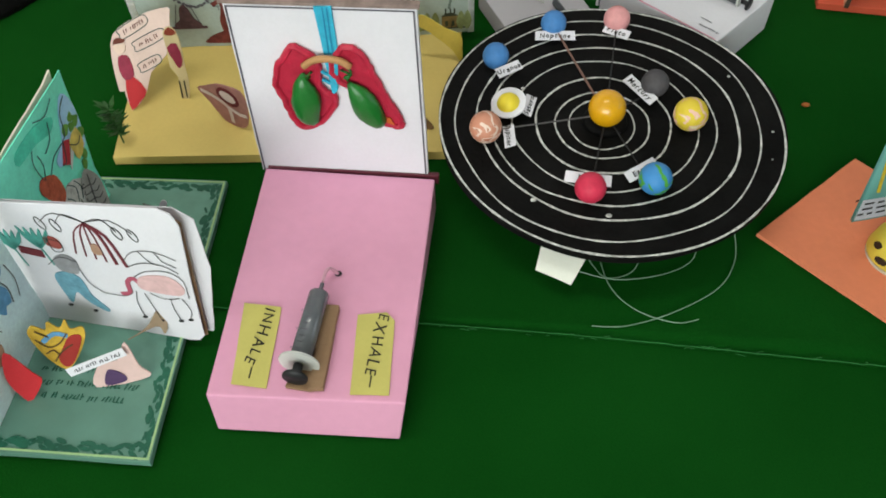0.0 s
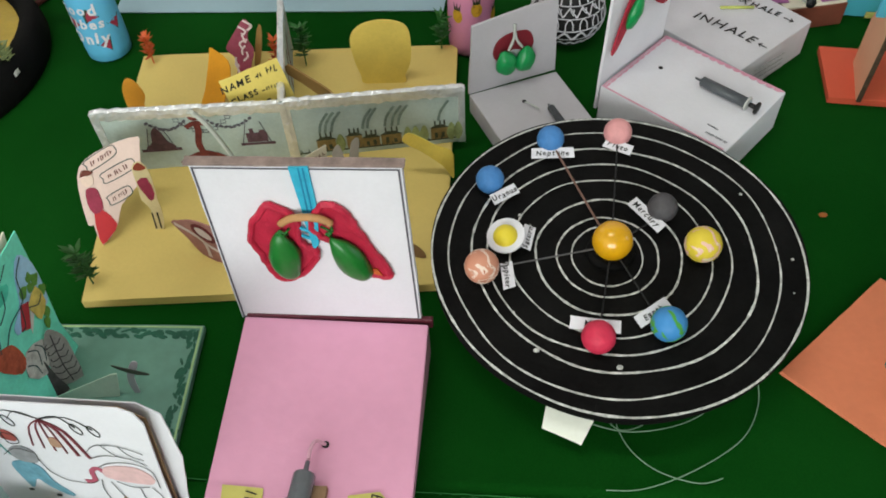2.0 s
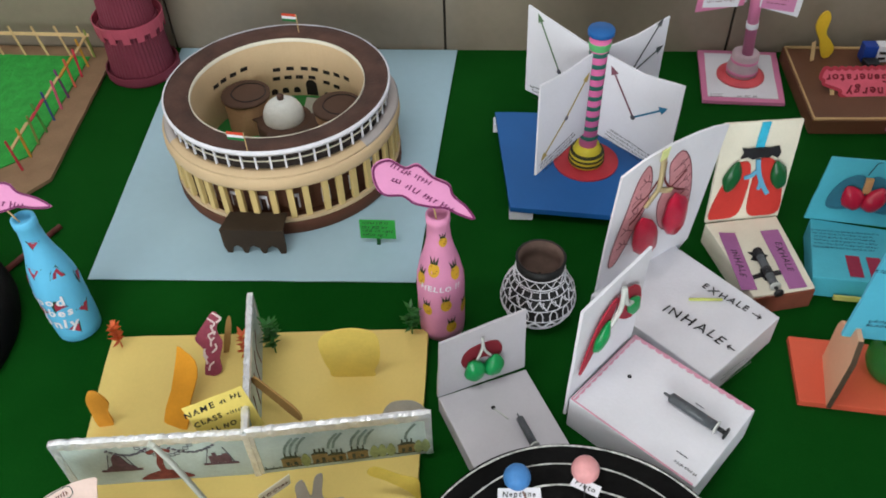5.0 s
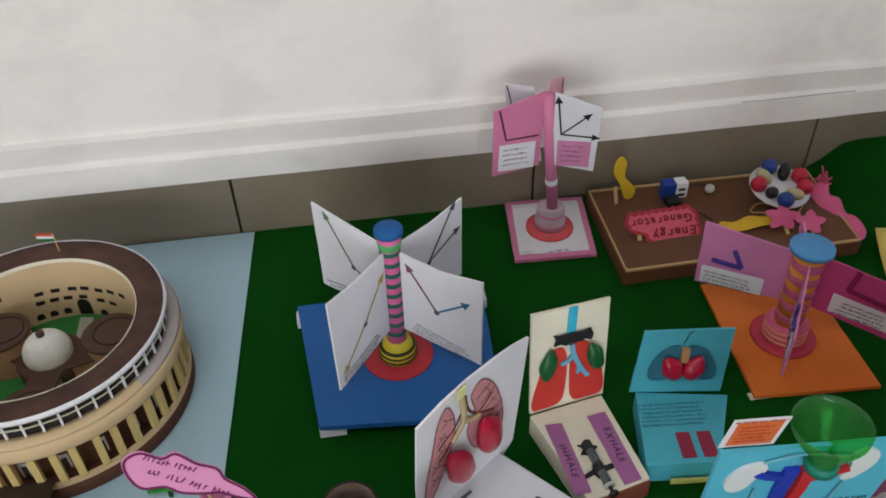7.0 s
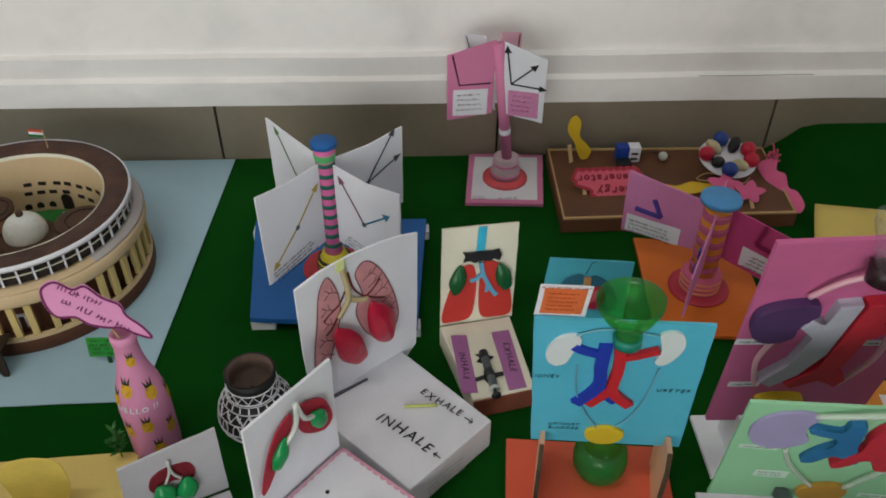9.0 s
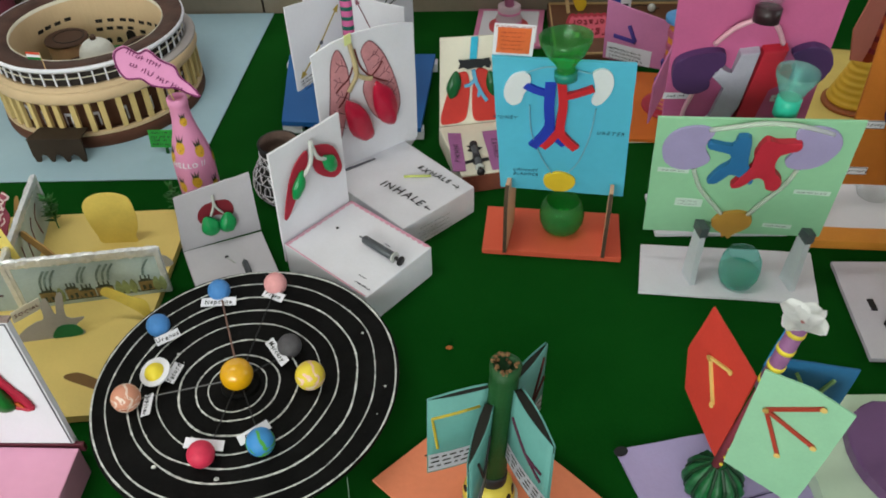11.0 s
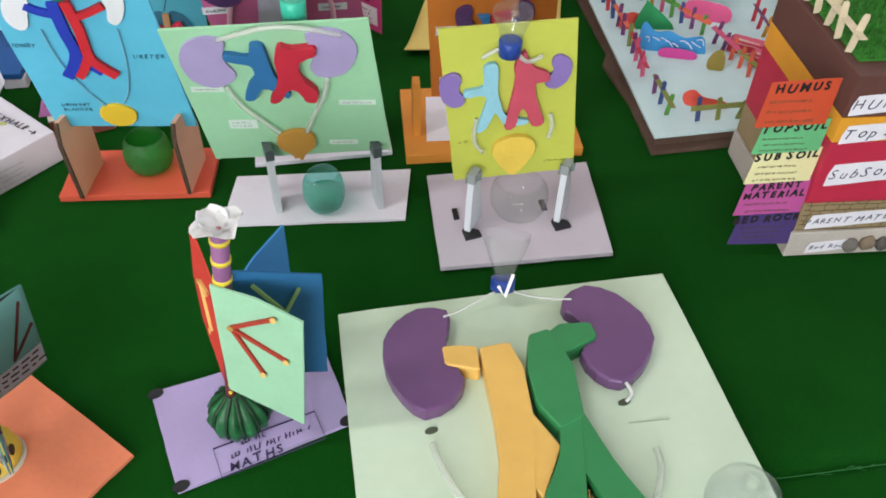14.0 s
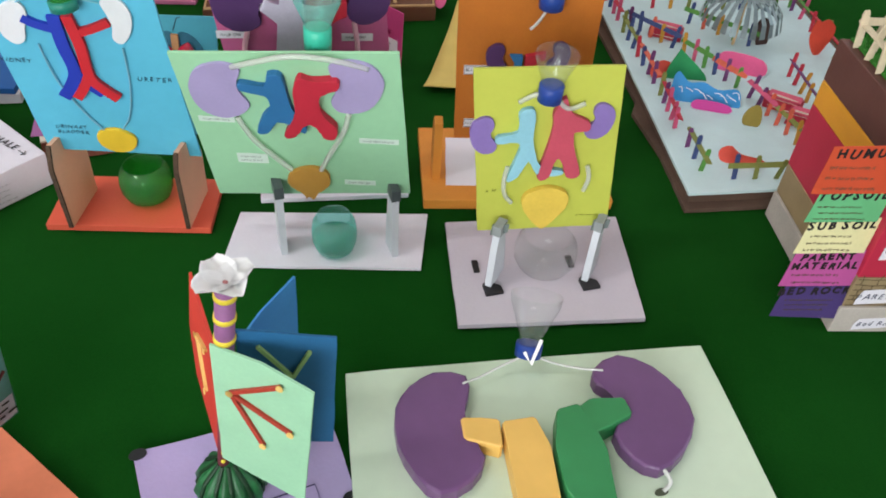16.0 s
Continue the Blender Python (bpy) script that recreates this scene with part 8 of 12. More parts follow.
# ---------- brown generator board ----------
def generator_board():
    X, Y = 1.0, 1.95
    r = thing("generator_model", X, Y, 0, 0, "brown covered board with battery, propeller and ball wheel", "science model")
    brown = mat("chocolate_paper", "633f2a", 0.6, 0.12, 14, 0.15)
    q = [(0.768 - X, 1.822 - Y), (1.225 - X, 1.83 - Y), (1.24 - X, 2.07 - Y), (0.772 - X, 2.075 - Y)]
    card_box(r, q, 0.0, 0.03, brown, "board", "chocolate brown paper with tan rim")
    top = F((0, 0, 0.0305))
    bm = stroke(B(), [(p[0] * 0.982, p[1] * 0.97) for p in q], 0.006, top, 0.0, 0.003, closed=True)
    part("rim_cord", bm, mat("tan_cord", "bb9a6c", 0.7), r, "tan rim cord")
    # propeller
    m = F((0.825 - X, 2.03 - Y, 0.031), (0.8, 0.3, 0), UP)
    part("stick", prism(B(), rect(-0.004, 0.004, 0, 0.045), m @ pose(-0.01, 0, 0.004, 0, 0, 12), -0.001, 0.001), wood, r)
    part("propeller", blob(B(), [(-0.006, 0.045), (-0.024, 0.075), (-0.022, 0.1), (-0.008, 0.108), (0.004, 0.09), (0.004, 0.06), (0.02, 0.04), (0.036, 0.018), (0.03, 0.0), (0.014, 0.002), (0.0, 0.03)], m, 0, 0.003), mat("propeller_yellow", "d8b02c", 0.5), r, "yellow plastic propeller")
    # battery
    x, y = 0.94 - X, 2.03 - Y
    bm = B()
    box(bm, x - 0.03, x - 0.004, y - 0.012, y + 0.012, 0.031, 0.066, 0.002)
    bat = part("battery", bm, mat("battery_blue", "1f3f92", 0.4), r, "blue and white block battery")
    bm = B()
    box(bm, x - 0.004, x + 0.02, y - 0.0122, y + 0.0122, 0.031, 0.0662, 0.002)
    part("battery_wrap", bm, white, bat)
    bm = B()
    for i in range(2):
        box(bm, x - 0.0, x + 0.014, y - 0.0132, y - 0.0124, 0.038 + 0.012 * i, 0.043 + 0.012 * i)
    part("handwriting", bm, ink, bat)
    bm = B()
    box(bm, x - 0.03, x - 0.002, y - 0.04, y - 0.014, 0.031, 0.044, 0.002)
    part("motor", bm, rubber, r, "black motor block")
    part("bulb", ball(B(), (x + 0.07, y - 0.005, 0.041), 0.01, 16), clearwhite, r, "small clear bulb", True)
    for pts in ([(x + 0.02, y, 0.04), (x + 0.05, y + 0.02, 0.036), (x + 0.09, y + 0.005, 0.034)], [(x - 0.01, y - 0.03, 0.036), (x + 0.02, y - 0.06, 0.033), (x + 0.04, y - 0.09, 0.033)]):
        part("lead", tube(B(), pts, 0.0012, 6, 4), ink, r)
    for pts in ([(0.1, -0.01, 0.033), (0.06, -0.005, 0.036), (0.09, 0.02, 0.034), (0.12, 0.0, 0.036), (0.1, -0.03, 0.034), (0.08, -0.01, 0.036)], [(0.12, -0.035, 0.034), (0.15, -0.02, 0.034), (0.17, 0.0, 0.034)]):
        part("string", tube(B(), pts, 0.0016, 6, 5), mat("tan_cord", "b08a5a"), r)
    # lettered cloud, lying upside down for the viewer
    pts = []
    for x0, x1, y0, y1, n in ((-0.064, 0.062, 0.03, 0.03, 9), (0.066, 0.066, 0.02, -0.022, 3), (0.06, -0.026, -0.03, -0.03, 6), (-0.034, -0.04, -0.024, -0.004, 2), (-0.062, -0.07, -0.002, 0.02, 2)):
        d = Vector((x1 - x0, y1 - y0)).normalized()
        for i in range(n):
            c = Vector((x0, y0)).lerp(Vector((x1, y1)), (i + 0.5) / n)
            k = (Vector((x1, y1)) - Vector((x0, y0))).length / n
            pts += [tuple(c - d * k * 0.5), tuple(c + Vector((-d.y, d.x)) * 0.004)]
    m = F((0.876 - X, 1.922 - Y, 0.044), (1, 0.05, 0.0), (0, 0.75, 0.5))
    cl = part("title_cloud", blob(B(), pts, m, -0.002, 0), mat("title_pink", "d0586c", 0.6), r, "pink title cloud with red edge")
    part("cloud_edge", stroke(B(), smooth_loop(pts, 4), 0.0065, m, 0.0002, 0.0008, closed=True), mat("title_red", "a02a3a", 0.6), cl)
    t1 = merge(letters("Energy", 0.024, m, 0.016, -0.015, 180, 0.1, thick=0.0008), letters("Generator", 0.022, m, -0.002, 0.013, 180, 0.1, thick=0.0008))
    part("lettering", t1, mat("dark_red_marker", "7a1a2a", 0.6), cl)
    part("stick", prism(B(), rect(-0.004, 0.004, -0.05, 0.02), m @ pose(-0.052, -0.024, -0.006, 0, 0, -8), 0, 0.002), wood, r)
    # plate with cups
    x, y = 1.125 - X, 1.975 - Y
    t = Matrix.Translation((x, y, 0.062)) @ pose(0, 0, 0, 12, 0, 0)
    part("stand", lathe(B(), [(0.008, 0.031), (0.006, 0.06)], 12, Matrix.Translation((x, y, 0))), wood, r)
    pl = part("plate", lathe(B(), [(0.03, 0), (0.056, 0.004), (0.058, 0.006), (0.03, 0.003)], 32, t), white, r, "white paper plate with ball cups", True)
    cols = [mat("bead_blue", "26418c", 0.4), mat("bead_black", "1e1b20", 0.4), mat("bead_red", "b8203a", 0.4), mat("bead_cream", "b8ac8a", 0.5)]
    for i in range(9):
        a = 2 * math.pi * i / 9 + 0.3
        if i % 2:
            tt = t @ pose(0.034 * math.cos(a), 0.034 * math.sin(a), 0.014, 0, 0, math.degrees(a)) @ pose(0, 0, 0, 0, -25, 0)
            bm = ball(B(), (0, 0, 0), 0.013, 14, (1.5, 0.9, 0.9), tt)
            part("ball_cup", bm, cols[1 if i % 4 == 1 else 3], pl, "black cork cup" if i % 4 == 1 else "cream cork cup", True)
        else:
            bm = ball(B(), (0.045 * math.cos(a), 0.045 * math.sin(a), 0.016), 0.0158, 14, (1, 1, 1), t)
            part("ball_cup", bm, cols[2 if i % 4 == 0 else 0], pl, "red ball cup" if i % 4 == 0 else "blue ball cup", True)
    # paper flowers on sticks
    m = F((1.04 - X, 1.905 - Y, 0.04), (1, 0.05, 0), (0, 0.8, 0.4))
    part("yellow_strip", blob(B(), [(-0.06, -0.008), (-0.02, -0.012), (0.02, -0.008), (0.06, -0.006), (0.05, 0.012), (0.03, 0.01), (0.0, 0.016), (-0.03, 0.008), (-0.058, 0.012)], m, 0, 0.002), mat("propeller_yellow", "d8b02c"), r)
    fp = mat("hot_pink_paper", "d8608f", 0.6, 0.1)
    for x, y, s, sd in ((0.1, -0.048, 1.0, 1), (0.142, -0.072, 0.9, 2)):
        mm = F((x, y, 0.05), (1, 0.1, 0), (0, 0.75, 0.5))
        part("paper_flower", blob(B(), [(0.03 * s * (1 + 0.25 * math.cos(5 * a)) * math.cos(a), 0.022 * s * (1 + 0.25 * math.cos(5 * a)) * math.sin(a)) for a in [6.283 * i / 20 for i in range(20)]], mm, 0, 0.0015), fp, r, "hot pink paper flower")
        part("stick", prism(B(), rect(-0.0035, 0.0035, -0.05, 0.0), mm, -0.003, -0.001), wood, r)
    m = F((1.216 - X, 1.925 - Y, 0.03), (0.3, -0.9, -0.1), (0.8, 0.3, 0.5))
    part("pink_strip", blob(B(), [(-0.06, 0.0), (0.07, -0.01), (0.075, 0.012), (0.04, 0.022), (0.02, 0.016), (-0.01, 0.03), (-0.03, 0.024), (-0.055, 0.04)], m, 0, 0.0015), fp, r, "pink paper strip hanging over the edge")
    bm = B()
    rnd = random.Random(8)
    for i in range(12):
        a = rnd.uniform(0, 6.28)
        tube(bm, [(0.23, 0.044, 0.03), (0.23 + 0.01 * math.cos(a), 0.044 + 0.01 * math.sin(a), 0.042 + rnd.uniform(0, 0.025)), (0.23 + 0.016 * math.cos(a + 1), 0.044 + 0.014 * math.sin(a + 1), 0.045 + rnd.uniform(0, 0.035))], 0.002, 5)
    part("ribbon_tuft", bm, mat("rose_ribbon", "c0506e", 0.5), r, "rose ribbon tuft")


generator_board()


# ---------- things at the far side ----------
def red_tower():
    r = thing("minaret_model", -0.556, 2.018, 0, 0, "maroon corrugated card tower with red balconies", "tower model")
    corr = mat("maroon_corrugated", "6e2a3a", 0.7, 0.15)

    def fluted(r0, r1, z0, z1):
        bm = B()
        n = 96
        rows = []
        for q, z in ((r0, z0), (r1, z1)):
            rows.append([bm.verts.new(((q + (0.0016 if i % 2 else 0)) * math.cos(2 * math.pi * i / n), (q + (0.0016 if i % 2 else 0)) * math.sin(2 * math.pi * i / n), z)) for i in range(n)])
        for i in range(n):
            bm.faces.new((rows[0][i], rows[0][(i + 1) % n], rows[1][(i + 1) % n], rows[1][i]))
        bm.faces.new(rows[1])
        return bm
    part("base_rim", lathe(B(), [(0.072, 0.0006), (0.075, 0.006), (0.075, 0.022), (0.072, 0.022), (0.07, 0.01), (0.05, 0.008)], 40), corr, r, "maroon card rim")
    part("shaft", fluted(0.064, 0.057, 0.008, 0.125), corr, r, "fluted maroon shaft")
    part("shaft", fluted(0.052, 0.047, 0.125, 0.225), corr, r, "fluted maroon shaft")
    part("shaft", fluted(0.043, 0.036, 0.225, 0.33), corr, r, "fluted maroon shaft")
    rose = mat("brick_rose_card", "a8485a", 0.65, 0.1)
    for z, q in ((0.11, 0.068), (0.212, 0.06)):
        part("balcony_floor", lathe(B(), [(q - 0.018, z), (q - 0.001, z), (q - 0.001, z + 0.003), (q - 0.018, z + 0.003)], 36), rose, r)
        n = 30
        for i in range(n):
            a0, a1 = 2 * math.pi * i / n, 2 * math.pi * (i + 1) / n
            lo = z - 0.012 if i % 2 else z
            p = [(q * math.cos(a0), q * math.sin(a0), lo), (q * math.cos(a1), q * math.sin(a1), lo), (q * 1.03 * math.cos(a1), q * 1.03 * math.sin(a1), z + 0.022), (q * 1.03 * math.cos(a0), q * 1.03 * math.sin(a0), z + 0.022)]
            bm = B()
            vs, ws = [bm.verts.new(v) for v in p], [bm.verts.new((v[0] * 0.97, v[1] * 0.97, v[2])) for v in p]
            bm.faces.new(vs)
            bm.faces.new(ws[::-1])
            for k in range(4):
                bm.faces.new((vs[k], vs[(k + 1) % 4], ws[(k + 1) % 4], ws[k]))
            part("balcony_panel", bm, rose, r)


red_tower()


def stick(bm, a, b, w=0.0045, th=0.0018):
    """A flat ice-lolly stick from a to b, its broad face turned to the front."""
    a, b = Vector(a), Vector(b)
    d = (b - a)
    s = d.cross(Vector((0, -1, 0.3)))
    s = s.normalized() if s.length > 1e-6 else Vector((1, 0, 0))
    m = F(a, s, d)
    L = d.length
    prism(bm, [(-w / 2, 0), (w / 2, 0), (w / 2, L - w / 2), (w * 0.3, L), (-w * 0.3, L), (-w / 2, L - w / 2)], m, -th / 2, th / 2)
    return bm


def stain(name, hexa):
    return mat(name, hexa, 0.65, 0.15, 60, 0.1)


STAINS = [stain("red_stick", "b83040"), stain("green_stick", "4f8a3c"), stain("plum_stick", "6a3a68"), stain("ochre_stick", "c08a30"), stain("navy_stick", "3a4a78"), stain("coral_stick", "cf6048"), stain("olive_stick", "7a8040"), stain("rose_stick", "c05070")]


def left_garden():
    X, Y = -0.8, 1.85
    r = thing("fenced_garden_model", X, Y, 0, 0, "green garden on cardboard with coloured stick fence", "garden model")
    bm = prism(B(), [(-0.2, -0.32), (0.12, -0.3), (0.19, -0.2), (0.16, 0.24), (-0.2, 0.25)], F((0, 0, 0)), 0.001, 0.008)
    part("base_board", bm, cardboard, r, "brown cardboard base")
    bm = prism(B(), [(-0.2, -0.2), (0.07, -0.19), (0.125, -0.14), (0.115, 0.2), (-0.2, 0.21)], F((0, 0, 0.0082)), 0, 0.002)
    part("lawn", bm, mat("lawn_paper", "2f9a3c", 0.85, 0.2, 60, 0.5), r, "bright green paper lawn")
    A, Bq = Vector((0.13, -0.18)), Vector((0.125, 0.2))
    for i in range(11):
        p = A.lerp(Bq, i / 10)
        part("picket", stick(B(), (p.x, p.y, 0.009), (p.x - 0.006 + 0.004 * (i % 3), p.y, 0.075)), STAINS[(i * 3) % 8], r)
    for i in range(5):
        a, b = A.lerp(Bq, i / 5), A.lerp(Bq, (i + 1) / 5)
        part("rail", stick(B(), (a.x - 0.003, a.y, 0.056), (b.x - 0.003, b.y, 0.06), 0.006), [wood, STAINS[0], wood, STAINS[3], wood][i], r)
    for i in range(6):
        x = 0.12 - 0.05 * i
        part("picket", stick(B(), (x, 0.205, 0.009), (x - 0.012, 0.205, 0.08)), wood, r)
    part("rail", stick(B(), (0.13, 0.2, 0.062), (-0.19, 0.21, 0.062), 0.007), wood, r)
    # front part with dark pickets
    for i in range(6):
        x = -0.12 + 0.035 * i
        part("picket", prism(B(), [(0, 0), (0.03, 0), (0.03, 0.03), (0.022, 0.045), (0.015, 0.03), (0.008, 0.045), (0, 0.03)], F((x, -0.29, 0.0085), (1, 0, 0), UP), -0.001, 0.001), stain("dark_red_picket", "5e2430"), r)
    plug_plant(r, 0.05, -0.13, 0.009, 0.04, mat("bush_green", "3f9a3a", 0.8), "bush", 4, 30)


left_garden()


def black_tiered_model():
    r = thing("tiered_black_model", -0.73, 1.258, 0, 0, "round black painted tiers with gold floor and small plants", "school model")
    blk = mat("matt_black_tier", "0a0909", 0.75, 0.3, 20, 0.25, spec=0.12)
    part("lower_tier", lathe(B(), [(0.214, 0.0006), (0.217, 0.012), (0.212, 0.05), (0.204, 0.056), (0.188, 0.053), (0.182, 0.03), (0.1, 0.028)], 56), blk, r, "black round lower tier", True)
    part("gold_floor", lathe(B(), [(0.1, 0.03), (0.1815, 0.031), (0.1815, 0.034), (0.1, 0.034)], 56), mat("gold_paper", "c9a83a", 0.35, 0.15, 30, 0.2), r, "shiny gold paper floor")
    part("upper_tier", lathe(B(), [(0.115, 0.034), (0.118, 0.13), (0.125, 0.15), (0.128, 0.2), (0.118, 0.215), (0.04, 0.22)], 48), mat("charcoal_tier", "2a2322", 0.5, 0.2), r, "charcoal upper tier", True)
    gm = mat("pale_leaf_plastic", "8f9a6a", 0.5, 0.2, 90, 0)
    for a, q, h, s in ((-9, 0.2, 0.058, 4), (-40, 0.15, 0.05, 6), (8, 0.15, 0.045, 9), (-75, 0.15, 0.04, 10)):
        plug_plant(r, q * math.cos(radians(a)), q * math.sin(radians(a)), 0.032, h, gm if s != 6 else mat("dry_leaf_plastic", "8a7a3a", 0.6), seed=s, n=22)
    for a, z in ((-55, 0.03), (-48, 0.012), (-12, 0.04)):
        m = F((0.2165 * math.cos(radians(a)), 0.2165 * math.sin(radians(a)), z), (-math.sin(radians(a)), math.cos(radians(a)), 0), UP)
        part("white_fleck", prism(B(), [(-0.005, -0.003), (0.006, -0.002), (0.005, 0.005), (-0.004, 0.004)], m, 0.0, 0.0012), whitepaint, r)


black_tiered_model()


# brown rod on the cloth by the garden
bm = tube(B(), [(-0.595, 1.42, 0.005), (-0.545, 1.53, 0.005)], 0.005, 10)
solo("wooden_rod", bm, stain("red_brown_rod", "5a2a24"), "thin red-brown painted rod lying on cloth", "rod", smooth=True)
# a crumb of clay on the cloth
bm = ball(B(), (0.552, 1.012, 0.0022), 0.004, 10, (1.4, 0.9, 0.6))
solo("clay_crumb", bm, mat("orange_brown_clay", "a8602c", 0.7), "orange-brown clay crumb lying on green cloth", "crumb", smooth=True)


# ---------- kidney models on boards ----------
def funnel(root, c, axis, r_rim, r_neck, L, material, capmat, name="bottle_funnel", ribs=0, cap=0.016, label=""):
    """The cut-off top of a drink bottle, its mouth at c and its wide rim along the axis."""
    z = Vector(axis).normalized()
    m = Matrix.Translation(c) @ z.to_track_quat("Z", "Y").to_matrix().to_4x4()
    bm = B()
    n = 36
    prof = [(r_neck, 0), (r_neck, L * 0.22), (r_neck * 1.15, L * 0.3), (r_rim * 0.72, L * 0.55), (r_rim * 0.97, L * 0.85), (r_rim, L)]
    rows = []
    for th in (0.0, 0.0007):
        for q, h in (prof if th == 0 else prof[::-1]):
            row = []
            for i in range(n):
                a = 2 * math.pi * i / n
                k = 1 + (0.035 * math.cos(ribs * a) if ribs and h > L * 0.4 else 0)
                row.append(bm.verts.new(m @ Vector(((q - th) * k * math.cos(a), (q - th) * k * math.sin(a), h))))
            rows.append(row)
    for a, b in zip(rows, rows[1:] + rows[:1]):
        for i in range(n):
            bm.faces.new((a[i], a[(i + 1) % n], b[(i + 1) % n], b[i]))
    f = part(name, bm, material, root, label or "cut-off bottle top used as a funnel", True)
    bm = lathe(B(), [(r_neck * 0.9, -cap * 0.55), (r_neck * 1.22, -cap * 0.5), (r_neck * 1.25, cap * 0.45), (r_neck * 1.1, cap * 0.5)], 28, m)
    part("bottle_cap", bm, capmat, f, "screw cap", True)
    return f


def bowl(root, c, r, h, material, name="bottle_bowl", label="cut-off bottle bottom as a bowl", liquid=None):
    bm = shell(B(), [(r * 0.5, 0), (r * 0.82, h * 0.1), (r * 0.97, h * 0.32), (r, h * 0.55), (r * 0.94, h * 0.8), (r * 0.74, h)], 0.0008, 32, Matrix.Translation(c))
    p = part(name, bm, material, root, label, True)
    if liquid:
        part("liquid", lathe(B(), [(r * 0.5, 0.002), (r * 0.8, h * 0.13), (r * 0.95, h * 0.32), (r * 0.97, h * 0.42)], 28, Matrix.Translation(c)), liquid, p, "", True)
    return p


def kidney_pts(cx, cy, s, flip=1, tilt=0.0):
    base = [(0.0, 0.5), (0.28, 0.36), (0.36, 0.02), (0.26, -0.34), (0.0, -0.5), (-0.22, -0.42), (-0.24, -0.22), (-0.1, 0.0), (-0.22, 0.2), (-0.2, 0.42)]
    c, k = math.cos(radians(tilt)), math.sin(radians(tilt))
    return [(cx + s * (c * x * flip - k * y), cy + s * (k * x * flip + c * y)) for x, y in base]


def cyan_board():
    X, Y = 0.72, 1.262
    r = thing("kidney_model", X, Y, 0, -6, "sky blue card kidney diagram on a coral wooden stand", "kidney model", "kidney models")
    bm = B()
    box(bm, -0.112, 0.112, -0.056, 0.056, 0.0006, 0.011, 0.001)
    part("base", bm, coralred, r, "coral red card base")
    inv = r.matrix_world.inverted()
    for x, y, dz in ((0.642, 1.21, 0.0), (0.799, 1.197, -0.008)):
        m = inv @ F((x, y, 0.0112), (0.2, 0.98, 0), UP)
        s = part("upright", prism(B(), [(0, 0), (0.084, 0), (0.086, 0.07), (0.078, 0.086), (0.05, 0.1), (0.034, 0.128 + dz), (0.006, 0.132 + dz), (-0.004, 0.1)], m, -0.006, 0.0), peach, r, "peach card upright with brown cut edge")
        part("cut_edge", prism(B(), [(-0.0032, 0.0), (-0.0004, 0.0), (-0.0044, 0.1), (0.0052, 0.131 + dz), (0.002, 0.133 + dz), (-0.0078, 0.1)], m, -0.0058, -0.0002), darkedge, s, "dark corrugated cut edge")
    m = inv @ F((0.632, 1.243, 0.115), (0.998, -0.037, -0.058), (0.051, -0.162, 0.985))
    bd = part("panel", prism(B(), [(-0.001, 0.005), (0.191, 0.0), (0.16, 0.256), (-0.033, 0.254)], m, -0.0045, 0), skycard, r, "sky blue paper covered panel")
    wh = mat("milk_white_paper", "d5d8dc", 0.7, 0.05)

    def T(pts):
        out = []
        for x, y in pts:
            v = 0.028 + 1.25 * (y - 0.174)
            out.append((0.93 * x - 0.0215 + 0.02 * (1 - v / 0.2), v))
        return out
    part("kidney", blob(B(), [(0.013, 0.234), (0.021, 0.228), (0.022, 0.215), (0.016, 0.198), (0.012, 0.181), (0.0, 0.176), (-0.011, 0.19), (-0.011, 0.21), (-0.002, 0.228)], m, 0.0004, 0.004, 0.001), wh, bd, "white paper kidney")
    part("kidney", blob(B(), [(0.104, 0.24), (0.116, 0.247), (0.129, 0.24), (0.135, 0.222), (0.131, 0.2), (0.12, 0.184), (0.11, 0.19), (0.112, 0.208), (0.108, 0.226)], m, 0.0004, 0.004, 0.001), wh, bd, "white paper kidney")
    bm = stroke(B(), [(0.05, 0.218), (0.053, 0.175), (0.058, 0.142), (0.05, 0.118), (0.038, 0.099)], 0.0145, m, 0.0004, 0.0056, curve=4)
    stroke(bm, [(0.058, 0.14), (0.07, 0.12), (0.085, 0.106)], 0.012, m, 0.0004, 0.005, curve=3)
    stroke(bm, [(0.016, 0.213), (0.03, 0.205), (0.051, 0.199)], 0.0105, m, 0.0004, 0.0052, curve=3)
    part("vein", bm, royal, bd, "royal blue paper vein")
    bm = stroke(B(), [(0.065, 0.22), (0.072, 0.18), (0.074, 0.135), (0.086, 0.116), (0.102, 0.101)], 0.0125, m, 0.001, 0.0072, curve=4)
    stroke(bm, [(0.073, 0.136), (0.064, 0.116), (0.053, 0.099)], 0.0115, m, 0.001, 0.0066, curve=3)
    stroke(bm, [(0.07, 0.196), (0.088, 0.203), (0.109, 0.214)], 0.0095, m, 0.001, 0.0068, curve=3)
    part("artery", bm, red, bd, "red paper artery")
    part("bladder", blob(B(), T([(0.1, 0.19), (0.075, 0.182), (0.076, 0.165), (0.098, 0.157), (0.12, 0.164), (0.124, 0.18)]), m, 0.0004, 0.005, 0.0015), mat("lemon_foam", "d9b62e", 0.6, 0.06), bd, "yellow foam bladder")
